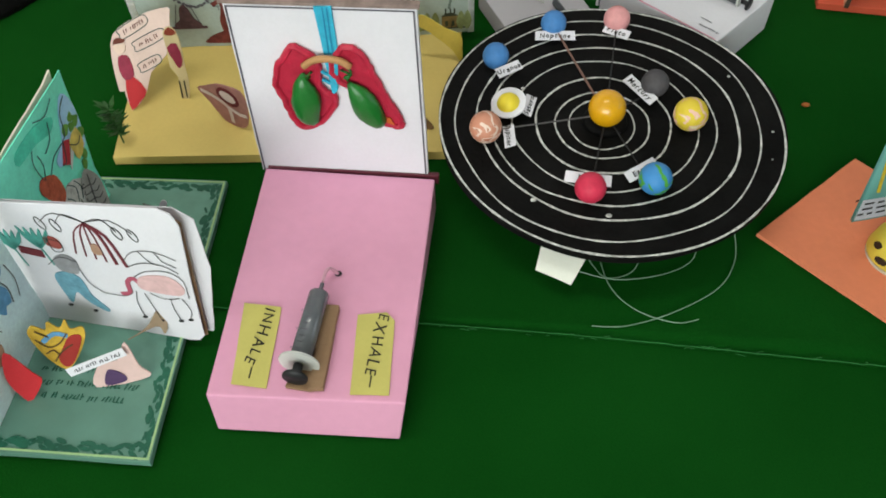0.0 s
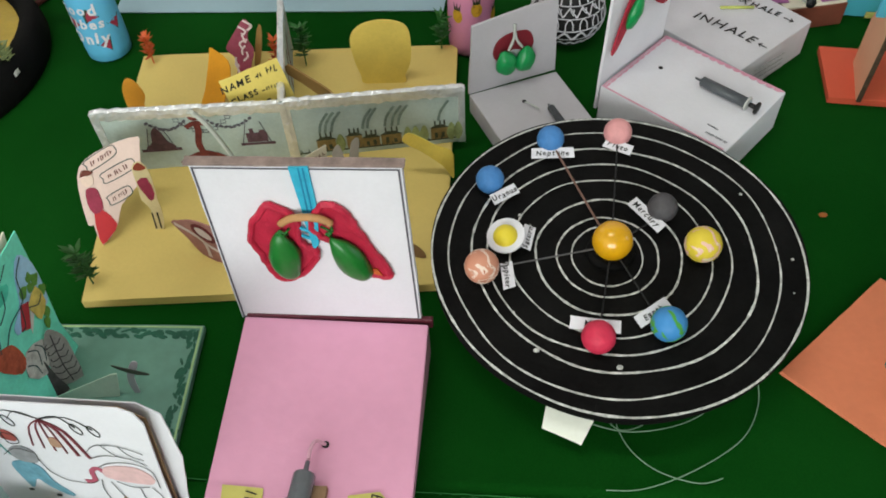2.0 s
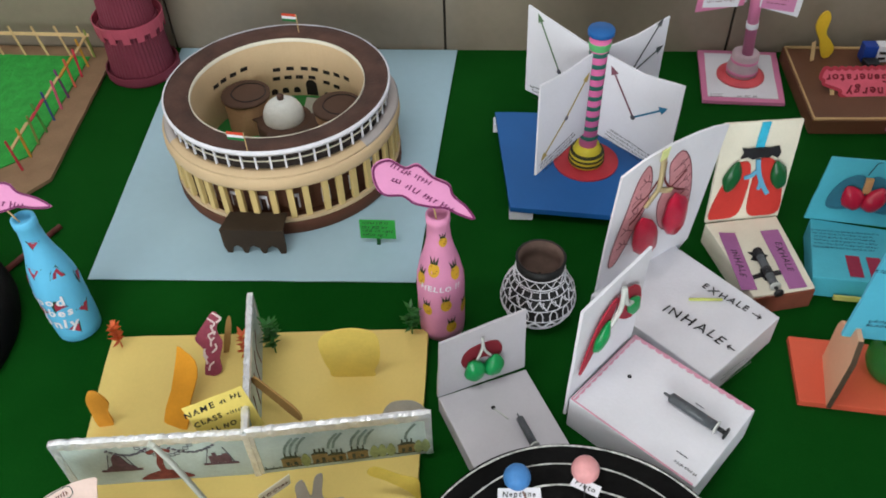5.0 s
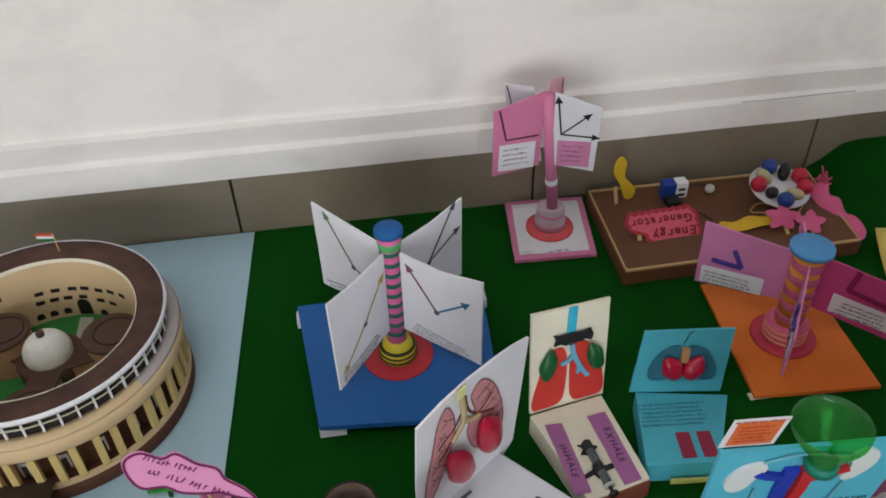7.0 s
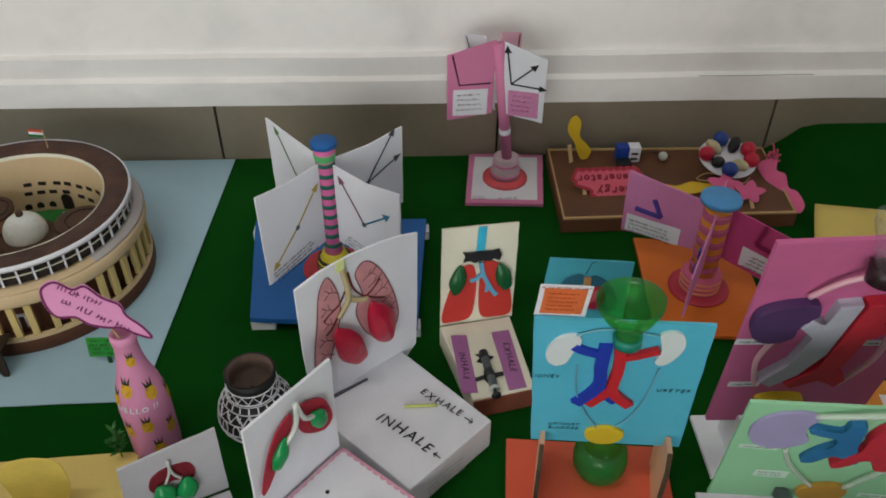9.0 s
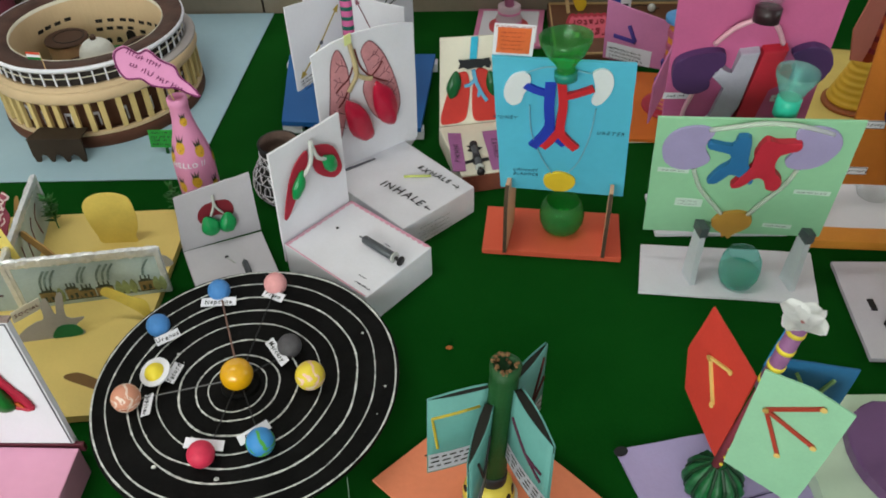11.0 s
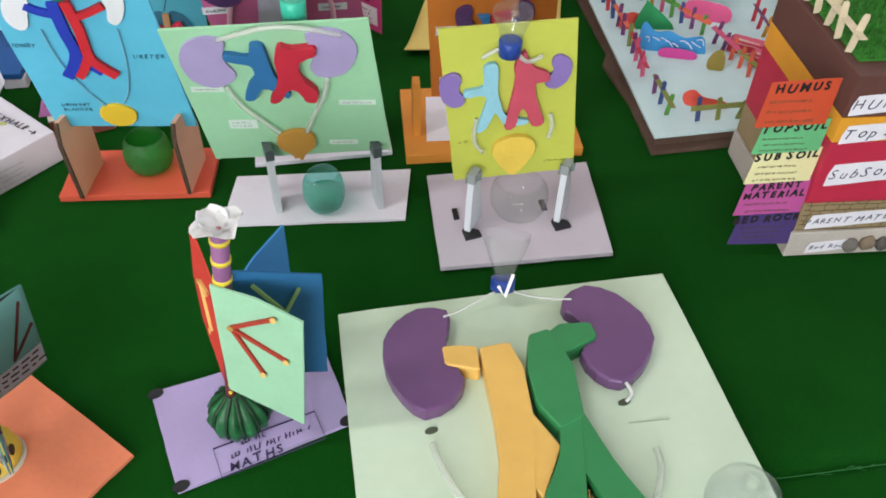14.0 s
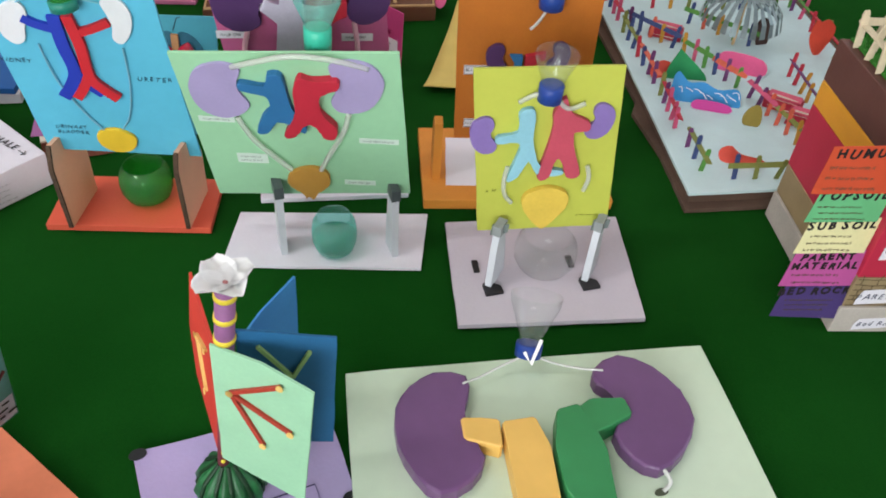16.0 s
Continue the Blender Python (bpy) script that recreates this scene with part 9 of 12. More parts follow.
    for a in ([(0.048, 0.293), (0.052, 0.25), (0.07, 0.21), (0.086, 0.188)], [(0.148, 0.293), (0.142, 0.25), (0.128, 0.21), (0.112, 0.19)], [(0.04, 0.337), (0.07, 0.347), (0.1, 0.347), (0.137, 0.342)]):
        part("tube", tube(B(), [m @ Vector((x, y, 0.003)) for x, y in T(a)], 0.0011, 6, 4), mat("sky_tube", "6fa8bd", 0.4), bd)
    navy = mat("navy_ink", "1f3c52", 0.7)
    part("lettering", letters("KIDNEY", 0.0085, m, -0.006, 0.15, 0), navy, bd)
    part("lettering", letters("URETER", 0.0095, m, 0.148, 0.13, 0), navy, bd)
    part("lettering", merge(letters("URINARY", 0.0075, m, 0.034, 0.046, 0), letters("BLADDER", 0.0075, m, 0.035, 0.037, 0)), navy, bd)
    m2 = m @ Matrix.Translation((-0.033, 0.256, -0.008))
    nt = part("note_card", prism(B(), rect(0, 0.054, -0.004, 0.046), m2, 0, 0.001), white, r, "orange note card with white frame")
    part("orange_field", prism(B(), rect(0.005, 0.049, 0.001, 0.041), m2, 0.0012, 0.0018), mat("note_orange", "d86a3a", 0.6), nt)
    part("handwriting", scribble(B(), m2 @ Matrix.Translation((0, 0, 0.0016)), 0.009, 0.045, 0.005, 0.037, 5, 3, 0.24), mat("note_ink", "a8442a", 0.7), nt)
    part("scalloped_border", scribble(B(), m2 @ Matrix.Translation((0, 0, 0.001)), 0.001, 0.053, 0.041, 0.045, 1, 4, 0.6), mat("note_ink", "a8442a"), nt)
    funnel(r, inv @ Vector((0.711, 1.192, 0.345)), inv.to_3x3() @ Vector((-0.07, 0.05, 1)), 0.0355, 0.0125, 0.056, petgreen, mat("cap_blue_green", "1f7a6a", 0.4), ribs=0, cap=0.012, label="green bottle top funnel")
    bowl(r, inv @ Vector((0.735, 1.27, 0.0118)), 0.037, 0.058, petgreen, label="green bottle bottom bowl standing under the panel")


cyan_board()


def mint_board():
    X, Y = 0.99, 1.166
    r = thing("kidney_model", X, Y, 0, -5.6, "mint green card kidney diagram on a white stand", "kidney model", "kidney models")
    bm = prism(B(), [(-0.142, -0.056), (0.126, -0.056), (0.138, 0.06), (-0.132, 0.056)], F((0, 0, 0)), 0.0008, 0.005)
    part("base", bm, white, r, "white card base")
    # world frame of the panel, brought into the thing
    W = r.matrix_world.inverted() @ F((0.85, 1.181, 0.081), (0.25, -0.035, 0), (-0.02, -0.055, 0.225))
    bd = part("panel", prism(B(), [(-0.002, 0.002), (0.25, 0.021), (0.233, 0.265), (-0.017, 0.248)], W, -0.004, 0), mint, r, "mint green paper covered panel")
    part("torn_edge", prism(B(), [(0.01, -0.002), (0.12, 0.004), (0.2, 0.012), (0.2, 0.018), (0.0, 0.004)], W, -0.0065, -0.0042), white, bd)
    lav = mat("lavender_foam", "9f94bc", 0.7, 0.05)
    part("kidney", blob(B(), [(-0.003, 0.2), (0.01, 0.23), (0.038, 0.241), (0.058, 0.232), (0.05, 0.205), (0.062, 0.175), (0.035, 0.154), (0.006, 0.165)], W, 0.0004, 0.004, 0.0012), lav, bd, "lavender foam kidney")
    part("kidney", blob(B(), [(0.156, 0.243), (0.178, 0.254), (0.205, 0.246), (0.217, 0.218), (0.2, 0.18), (0.168, 0.172), (0.156, 0.188), (0.164, 0.212)], W, 0.0004, 0.004, 0.0012), lav, bd, "lavender foam kidney")
    part("vein", blob(B(), [(0.056, 0.216), (0.084, 0.212), (0.088, 0.23), (0.104, 0.229), (0.108, 0.198), (0.113, 0.172), (0.125, 0.15), (0.122, 0.138), (0.106, 0.152), (0.09, 0.158), (0.08, 0.136), (0.066, 0.136), (0.076, 0.164), (0.088, 0.18), (0.084, 0.2), (0.056, 0.204)], W, 0.0004, 0.009, 0.002, 3), mat("cobalt_foam", "2a6a9c", 0.6, 0.08), bd, "blue foam vein")
    part("artery", blob(B(), [(0.122, 0.23), (0.137, 0.226), (0.165, 0.229), (0.165, 0.214), (0.144, 0.206), (0.143, 0.178), (0.161, 0.152), (0.158, 0.132), (0.144, 0.134), (0.14, 0.152), (0.126, 0.158), (0.112, 0.134), (0.098, 0.134), (0.117, 0.178), (0.114, 0.203)], W, 0.001, 0.011, 0.002, 3), mat("scarlet_foam", "b8283a", 0.6, 0.08), bd, "red foam artery")
    part("bladder", blob(B(), [(0.119, 0.07), (0.098, 0.058), (0.092, 0.038), (0.104, 0.022), (0.112, 0.016), (0.113, 0.006), (0.118, 0.012), (0.122, 0.004), (0.127, 0.012), (0.128, 0.018), (0.144, 0.034), (0.146, 0.056), (0.136, 0.068)], W, 0.0004, 0.006, 0.0015), mat("mustard_foam", "b8883a", 0.65, 0.08), bd, "mustard foam bladder")
    for a in ([(0.045, 0.156, 0.004), (0.06, 0.12, 0.006), (0.085, 0.085, 0.006), (0.1, 0.066, 0.006)], [(0.176, 0.172, 0.004), (0.168, 0.14, 0.006), (0.15, 0.1, 0.006), (0.137, 0.068, 0.006)], [(0.05, 0.236, 0.004), (0.08, 0.25, 0.008), (0.118, 0.262, 0.01), (0.16, 0.258, 0.008), (0.2, 0.244, 0.004)]):
        part("tube", tube(B(), [W @ Vector(p) for p in a], 0.0034, 8, 5), tubing, bd, "clear plastic tube", True)
    for x, y, w, h, k in ((-0.002, 0.148, 0.042, 0.009, 1), (0.033, 0.079, 0.038, 0.017, 2), (0.186, 0.122, 0.048, 0.009, 1), (0.165, 0.04, 0.04, 0.009, 1)):
        lb = part("label_strip", prism(B(), rect(x - 0.0, x + w, y - h / 2, y + h / 2), W @ pose(0, 0, 0, 0, 0, 0), 0.0004, 0.001), mat("label_white", "c9dcd0", 0.7), bd)
        part("handwriting", scribble(B(), W @ Matrix.Translation((0, 0, 0.0008)), x + 0.004, x + w - 0.004, y - h * 0.4, y + h * 0.4, k, 3, 0.3), mat("grey_pencil", "7f9088", 0.7), lb)
    tealm = mat("teal_cap", "2fae92", 0.4)
    funnel(r, (0.0, -0.04, 0.336), (0.03, -0.02, 1), 0.0265, 0.0125, 0.05, petteal, tealm, cap=0.026, label="teal bottle top funnel with green neck")
    bowl(r, (0.008, -0.022, 0.0056), 0.031, 0.062, petteal, liquid=plastic("teal_water", "aeeee0", 0.1, 0.18), label="teal bottle bottom bowl standing on the base")
    for x, wdt in ((-0.068, 0.026), (0.082, 0.03)):
        m = F((x, -0.02, 0.0055), (0.3, -1, 0), UP)
        p = part("support", prism(B(), [(-wdt * 0.6, 0), (0.016, 0.0), (0.012, 0.11), (-0.008, 0.11)], m, -0.009, 0.0, 0.001), mat("tissue_white", "c9ced4", 0.6, 0.06), r, "white folded paper support")
        part("tape", prism(B(), [(-0.01, 0.098), (0.015, 0.096), (0.016, 0.114), (-0.009, 0.114)], m, -0.0105, 0.0015), mat("black_gloss_tape", "4a5254", 0.3), p, "black tape over the top")


mint_board()


def lime_board():
    X, Y = 1.274, 1.078
    r = thing("kidney_model", X, Y, 0, 0, "lime green card kidney diagram on a pale grey stand", "kidney model", "kidney models")
    q = [(1.144 - X, 0.984 - Y), (1.389 - X, 0.976 - Y), (1.41 - X, 1.18 - Y), (1.155 - X, 1.184 - Y)]
    part("base", prism(B(), q, F((0, 0, 0)), 0.005, 0.012, 0.001), greyboard, r, "pale grey card base")
    # inset black sheet stands in for the shadow beneath the base
    part("base_shadow_board", prism(B(), [(x * 0.97, y * 0.97) for x, y in q], F((0, 0, 0)), 0.0006, 0.0046), rubber, r, "black sheet standing in for shadow under the base")
    W = F((1.176 - X, 1.08 - Y, 0.088), (0.18, -0.012, 0), (-0.005, 0.01, 0.22))
    bd = part("panel", prism(B(), [(0.002, -0.003), (0.171, 0.006), (0.152, 0.233), (-0.021, 0.226)], W, -0.004, 0), lime, r, "lime green paper covered panel")
    pur = mat("violet_foam", "806aa8", 0.6, 0.08)
    part("kidney", blob(B(), kidney_pts(-0.001, 0.142, 0.05, -1, 8), W, 0.0004, 0.006, 0.0015), pur, bd, "violet foam kidney")
    part("kidney", blob(B(), kidney_pts(0.132, 0.163, 0.048, 1, -12), W, 0.0004, 0.006, 0.0015), pur, bd, "violet foam kidney")
    part("vein", blob(B(), [(0.014, 0.142), (0.038, 0.148), (0.036, 0.172), (0.045, 0.18), (0.055, 0.175), (0.056, 0.14), (0.062, 0.118), (0.07, 0.1), (0.098, 0.095), (0.094, 0.088), (0.066, 0.09), (0.054, 0.112), (0.044, 0.086), (0.03, 0.08), (0.042, 0.125), (0.038, 0.136), (0.014, 0.132)], W, 0.0004, 0.008, 0.0015, 3), mat("powder_blue_foam", "86bccb", 0.6), bd, "powder blue foam vein")
    part("artery", blob(B(), [(0.088, 0.196), (0.096, 0.176), (0.12, 0.164), (0.12, 0.152), (0.102, 0.15), (0.11, 0.12), (0.12, 0.09), (0.104, 0.086), (0.094, 0.112), (0.086, 0.112), (0.082, 0.086), (0.068, 0.084), (0.074, 0.125), (0.078, 0.155), (0.076, 0.176)], W, 0.001, 0.009, 0.0015, 3), mat("rose_red_foam", "b8485a", 0.6), bd, "rose red foam artery")
    part("bladder", blob(B(), [(0.082, 0.07), (0.058, 0.06), (0.054, 0.042), (0.066, 0.022), (0.08, 0.008), (0.086, 0.008), (0.098, 0.022), (0.112, 0.046), (0.106, 0.064)], W, 0.0004, 0.009, 0.002), mat("custard_foam", "d6b84a", 0.6), bd, "yellow foam bladder")
    for a in ([(0.03, 0.1, 0.006), (0.027, 0.08, 0.008), (0.03, 0.06, 0.008), (0.04, 0.046, 0.006)], [(0.128, 0.102, 0.006), (0.132, 0.085, 0.008), (0.128, 0.066, 0.008)], [(0.034, 0.188, 0.006), (0.05, 0.2, 0.01), (0.07, 0.205, 0.012)], [(0.074, 0.2, 0.012), (0.09, 0.184, 0.012), (0.11, 0.19, 0.01)]):
        part("tube", tube(B(), [W @ Vector(p) for p in a], 0.003, 8, 5), tubing, bd, "milky plastic tube", True)
    part("handwriting", scribble(B(), W, 0.006, 0.022, 0.056, 0.064, 1, 2, 0.4), mat("olive_ink", "6f7a20", 0.7), bd)
    part("handwriting", scribble(B(), W, 0.125, 0.165, 0.02, 0.026, 1, 2, 0.3), mat("olive_ink", "6f7a20", 0.7), bd)
    c = W @ Vector((0.067, 0.205, 0.012))
    funnel(r, c, (0.0, -0.06, 1), 0.0245, 0.0115, 0.05, pet, mat("cap_navy", "1f3f8c", 0.4), cap=0.021, label="clear bottle top funnel with blue cap")
    bowl(r, (0.002, 0.004, 0.0125), 0.043, 0.056, pet, label="clear bottle bottom bowl standing on the base")
    for x in (-0.076, 0.056):
        m = F((x, -0.032, 0.0125), (0.55, 0.85, 0), UP)
        p = part("support", prism(B(), [(-0.004, 0), (0.044, 0), (0.034, 0.05), (0.022, 0.098), (0.006, 0.098), (0.0, 0.06)], m, -0.009, 0.0, 0.0012), mat("tissue_white", "c9ced4", 0.6, 0.06), r, "white folded paper wedge")
        part("tape", prism(B(), [(-0.011, 0.083), (0.011, 0.088), (0.012, 0.1), (-0.009, 0.099)], F((x + 0.002, -0.0285, 0.0125), (1, -0.12, 0), (0, 0.1, 1)), -0.001, 0.0012), mat("grey_tape", "6f7a78", 0.35), p, "shiny grey tape")
        part("tape_fold", prism(B(), [(0.003, 0.086), (0.026, 0.082), (0.025, 0.1), (0.004, 0.1)], m, -0.0102, 0.0012), mat("dull_grey_tape", "8a9090", 0.4), p, "grey tape over the top")
        part("black_foot", prism(B(), [(-0.01, -0.012), (0.014, -0.008), (0.012, 0.004), (-0.006, 0.014), (-0.012, 0.008)], F((x, -0.036, 0.0124)), 0.0, 0.004), rubber, r, "black tape foot")
        part("black_foot", prism(B(), [(-0.005, -0.01), (0.003, -0.01), (0.003, 0.012), (-0.005, 0.012)], F((x - 0.014, 0.008, 0.0124)), 0.0, 0.003), rubber, r, "black tape foot")


lime_board()


def pink_board():
    X, Y = 1.0, 1.31
    r = thing("kidney_model", X, Y, 0, 0, "large pink card kidney diagram on a white stand", "kidney model", "kidney models")
    bm = B()
    box(bm, -0.108, 0.11, -0.052, 0.055, 0.0006, 0.008, 0.001)
    part("base", bm, white, r, "white card base")
    W = F((0.885 - X, 1.305 - Y, 0.07), (1, -0.02, 0), (-0.05, -0.095, 0.385)) @ Matrix.Diagonal((0.88, 1, 1, 1))
    bd = part("panel", prism(B(), [(0.0, 0.0), (0.235, 0.0), (0.2, 0.41), (-0.04, 0.398)], W, -0.006, 0), mat("bubblegum_card", "c2608f", 0.6, 0.07), r, "bubblegum pink paper covered panel")
    for x in (-0.07, 0.07):
        bm = B()
        box(bm, x - 0.005, x + 0.005, -0.035, 0.03, 0.0082, 0.085, 0.001)
        part("upright", bm, white, r)
    pur = mat("deep_violet_foam", "4a2c5a", 0.6, 0.08)
    part("kidney", blob(B(), [(-0.02, 0.285), (0.012, 0.3), (0.048, 0.3), (0.052, 0.275), (0.036, 0.262), (0.04, 0.235), (0.016, 0.225), (-0.01, 0.232), (-0.022, 0.255)], W, 0.0004, 0.012, 0.003), pur, bd, "deep violet foam kidney")
    part("kidney", blob(B(), [(0.15, 0.3), (0.18, 0.312), (0.212, 0.295), (0.216, 0.262), (0.196, 0.238), (0.172, 0.236), (0.156, 0.256), (0.164, 0.28)], W, 0.0004, 0.012, 0.003), pur, bd, "deep violet foam kidney")
    part("vein", prism(B(), [(0.072, 0.3), (0.1, 0.304), (0.098, 0.2), (0.078, 0.15), (0.05, 0.12), (0.03, 0.135), (0.058, 0.175), (0.066, 0.24), (0.04, 0.258), (0.048, 0.276), (0.07, 0.262)], W, 0.0004, 0.014, 0.003), mat("silver_grey_foam", "a9a4b4", 0.6), bd, "silver grey foam vein")
    part("artery", prism(B(), [(0.104, 0.306), (0.14, 0.31), (0.134, 0.268), (0.158, 0.274), (0.158, 0.25), (0.13, 0.24), (0.124, 0.17), (0.15, 0.14), (0.14, 0.122), (0.11, 0.146), (0.08, 0.12), (0.066, 0.13), (0.1, 0.17)], W, 0.0008, 0.016, 0.003), mat("cherry_red_foam", "b82436", 0.6), bd, "cherry red foam artery")
    part("bladder", blob(B(), [(0.075, 0.085), (0.05, 0.075), (0.06, 0.05), (0.085, 0.04), (0.12, 0.055), (0.115, 0.08)], W, 0.0004, 0.012, 0.003), mat("lemon_foam", "d9b62e"), bd, "yellow foam bladder")
    for a in ([(0.03, 0.312, 0.006), (0.05, 0.345, 0.012), (0.078, 0.362, 0.014)], [(0.092, 0.362, 0.014), (0.112, 0.345, 0.012), (0.13, 0.316, 0.01)], [(0.02, 0.224, 0.006), (0.012, 0.18, 0.008), (0.03, 0.12, 0.008)], [(0.168, 0.234, 0.006), (0.172, 0.18, 0.008), (0.15, 0.12, 0.008)]):
        part("tube", tube(B(), [W @ Vector(p) for p in a], 0.0034, 8, 5), mat("pinkish_tube", "d3a0ae", 0.3, 0.05), bd, "pinkish plastic tube", True)
    for x, y in ((-0.025, 0.205), (0.15, 0.2), (0.0, 0.1)):
        lb = part("label_strip", prism(B(), rect(x, x + 0.045, y, y + 0.012), W, 0.0004, 0.001), white, bd)
        part("handwriting", scribble(B(), W @ Matrix.Translation((0, 0, 0.0008)), x + 0.005, x + 0.038, y + 0.003, y + 0.009, 1, 3, 0.6), greyink, lb)
    c = W @ Vector((0.084, 0.376, 0.022))
    funnel(r, c, (0.06, 0.12, 1), 0.0275, 0.0135, 0.064, pet, mat("cap_maroon_black", "2a1a1e", 0.35), cap=0.02, label="clear bottle top funnel with dark cap")


pink_board()


def orange_board():
    X, Y = 1.27, 1.31
    r = thing("kidney_model", X, Y, 0, -4, "orange card kidney diagram on an orange stand", "kidney model", "kidney models")
    amb = mat("amber_orange_card", "d58a34", 0.65, 0.07)
    bm = B()
    box(bm, -0.135, 0.15, -0.09, 0.1, 0.0006, 0.018, 0.0015)
    part("base", bm, amb, r, "amber orange foam base")
    part("white_sheet", prism(B(), [(-0.1, -0.055), (0.11, -0.055), (0.115, 0.07), (-0.092, 0.07)], F((0, 0, 0.0182)), 0, 0.001), white, r, "white paper laid on the base")
    W = F((-0.088, -0.012, 0.075), (1, 0, 0), (-0.02, -0.0, 1))
    bd = part("panel", prism(B(), [(0.0, 0.0), (0.19, 0.0), (0.186, 0.31), (-0.012, 0.31)], W, -0.005, 0), mat("pumpkin_card", "b86a20", 0.65, 0.08), r, "pumpkin orange paper covered panel")
    for x in (-0.108, 0.13):
        m = F((x, -0.05, 0.0185), (0, 1, 0), UP)
        part("upright", prism(B(), [(0.01, 0), (0.05, 0), (0.046, 0.08), (0.03, 0.1), (0.014, 0.096)], m, -0.012, 0.0, 0.001), amb, r, "amber card upright")
    pur = mat("deep_violet_foam", "4a2c5a")
    part("kidney", blob(B(), kidney_pts(0.052, 0.135, 0.046, -1, 10), W, 0.0004, 0.008, 0.002), pur, bd, "violet foam kidney")
    part("kidney", blob(B(), kidney_pts(0.136, 0.14, 0.046, 1, -10), W, 0.0004, 0.008, 0.002), pur, bd, "violet foam kidney")
    part("vein", prism(B(), [(0.068, 0.142), (0.086, 0.142), (0.088, 0.07), (0.07, 0.05), (0.062, 0.06), (0.076, 0.08), (0.076, 0.13)], W, 0.0004, 0.008), mat("cobalt_foam", "2a6a9c"), bd, "blue foam vein")
    part("artery", prism(B(), [(0.09, 0.142), (0.118, 0.148), (0.118, 0.138), (0.104, 0.13), (0.1, 0.08), (0.116, 0.06), (0.108, 0.05), (0.09, 0.07)], W, 0.0008, 0.009), mat("scarlet_foam", "b8283a"), bd, "red foam artery")
    part("bladder", prism(B(), oval(0.1, 0.03, 0.024, 0.022), W, 0.0004, 0.008, 0.002), amb, bd)
    for x, y, w in ((0.006, 0.108, 0.036), (0.012, 0.02, 0.03)):
        lb = part("label_strip", prism(B(), rect(x, x + w, y, y + 0.015), W, 0.0004, 0.001), white, bd)
        part("frame_line", stroke(B(), rect(x + 0.001, x + w - 0.001, y + 0.001, y + 0.014), 0.001, W, 0.0011, 0.0014, closed=True), ink, lb)
        part("lettering", letters("Kidney" if y > 0.1 else "Urinary", 0.0085, W @ Matrix.Translation((0, 0, 0.0004)), x + w / 2, y + 0.0075, 0), ink, lb)
    c = W @ Vector((0.113, 0.23, 0.014))
    funnel(r, c, (0, -0.05, 1), 0.03, 0.0135, 0.055, pet, mat("cap_navy", "1f3f8c"), cap=0.024, label="clear bottle top funnel with blue cap")
    bm = tube(B(), [c + Vector((-0.004, -0.004, -0.01)), c + Vector((-0.014, -0.004, -0.03)), c + Vector((-0.024, -0.004, -0.042))], 0.0022, 6, 3)
    part("tube", bm, clearwhite, bd)
    bowl(r, (0.0, 0.03, 0.0195), 0.032, 0.055, pet, label="clear bottle bottom bowl standing on white paper")


orange_board()


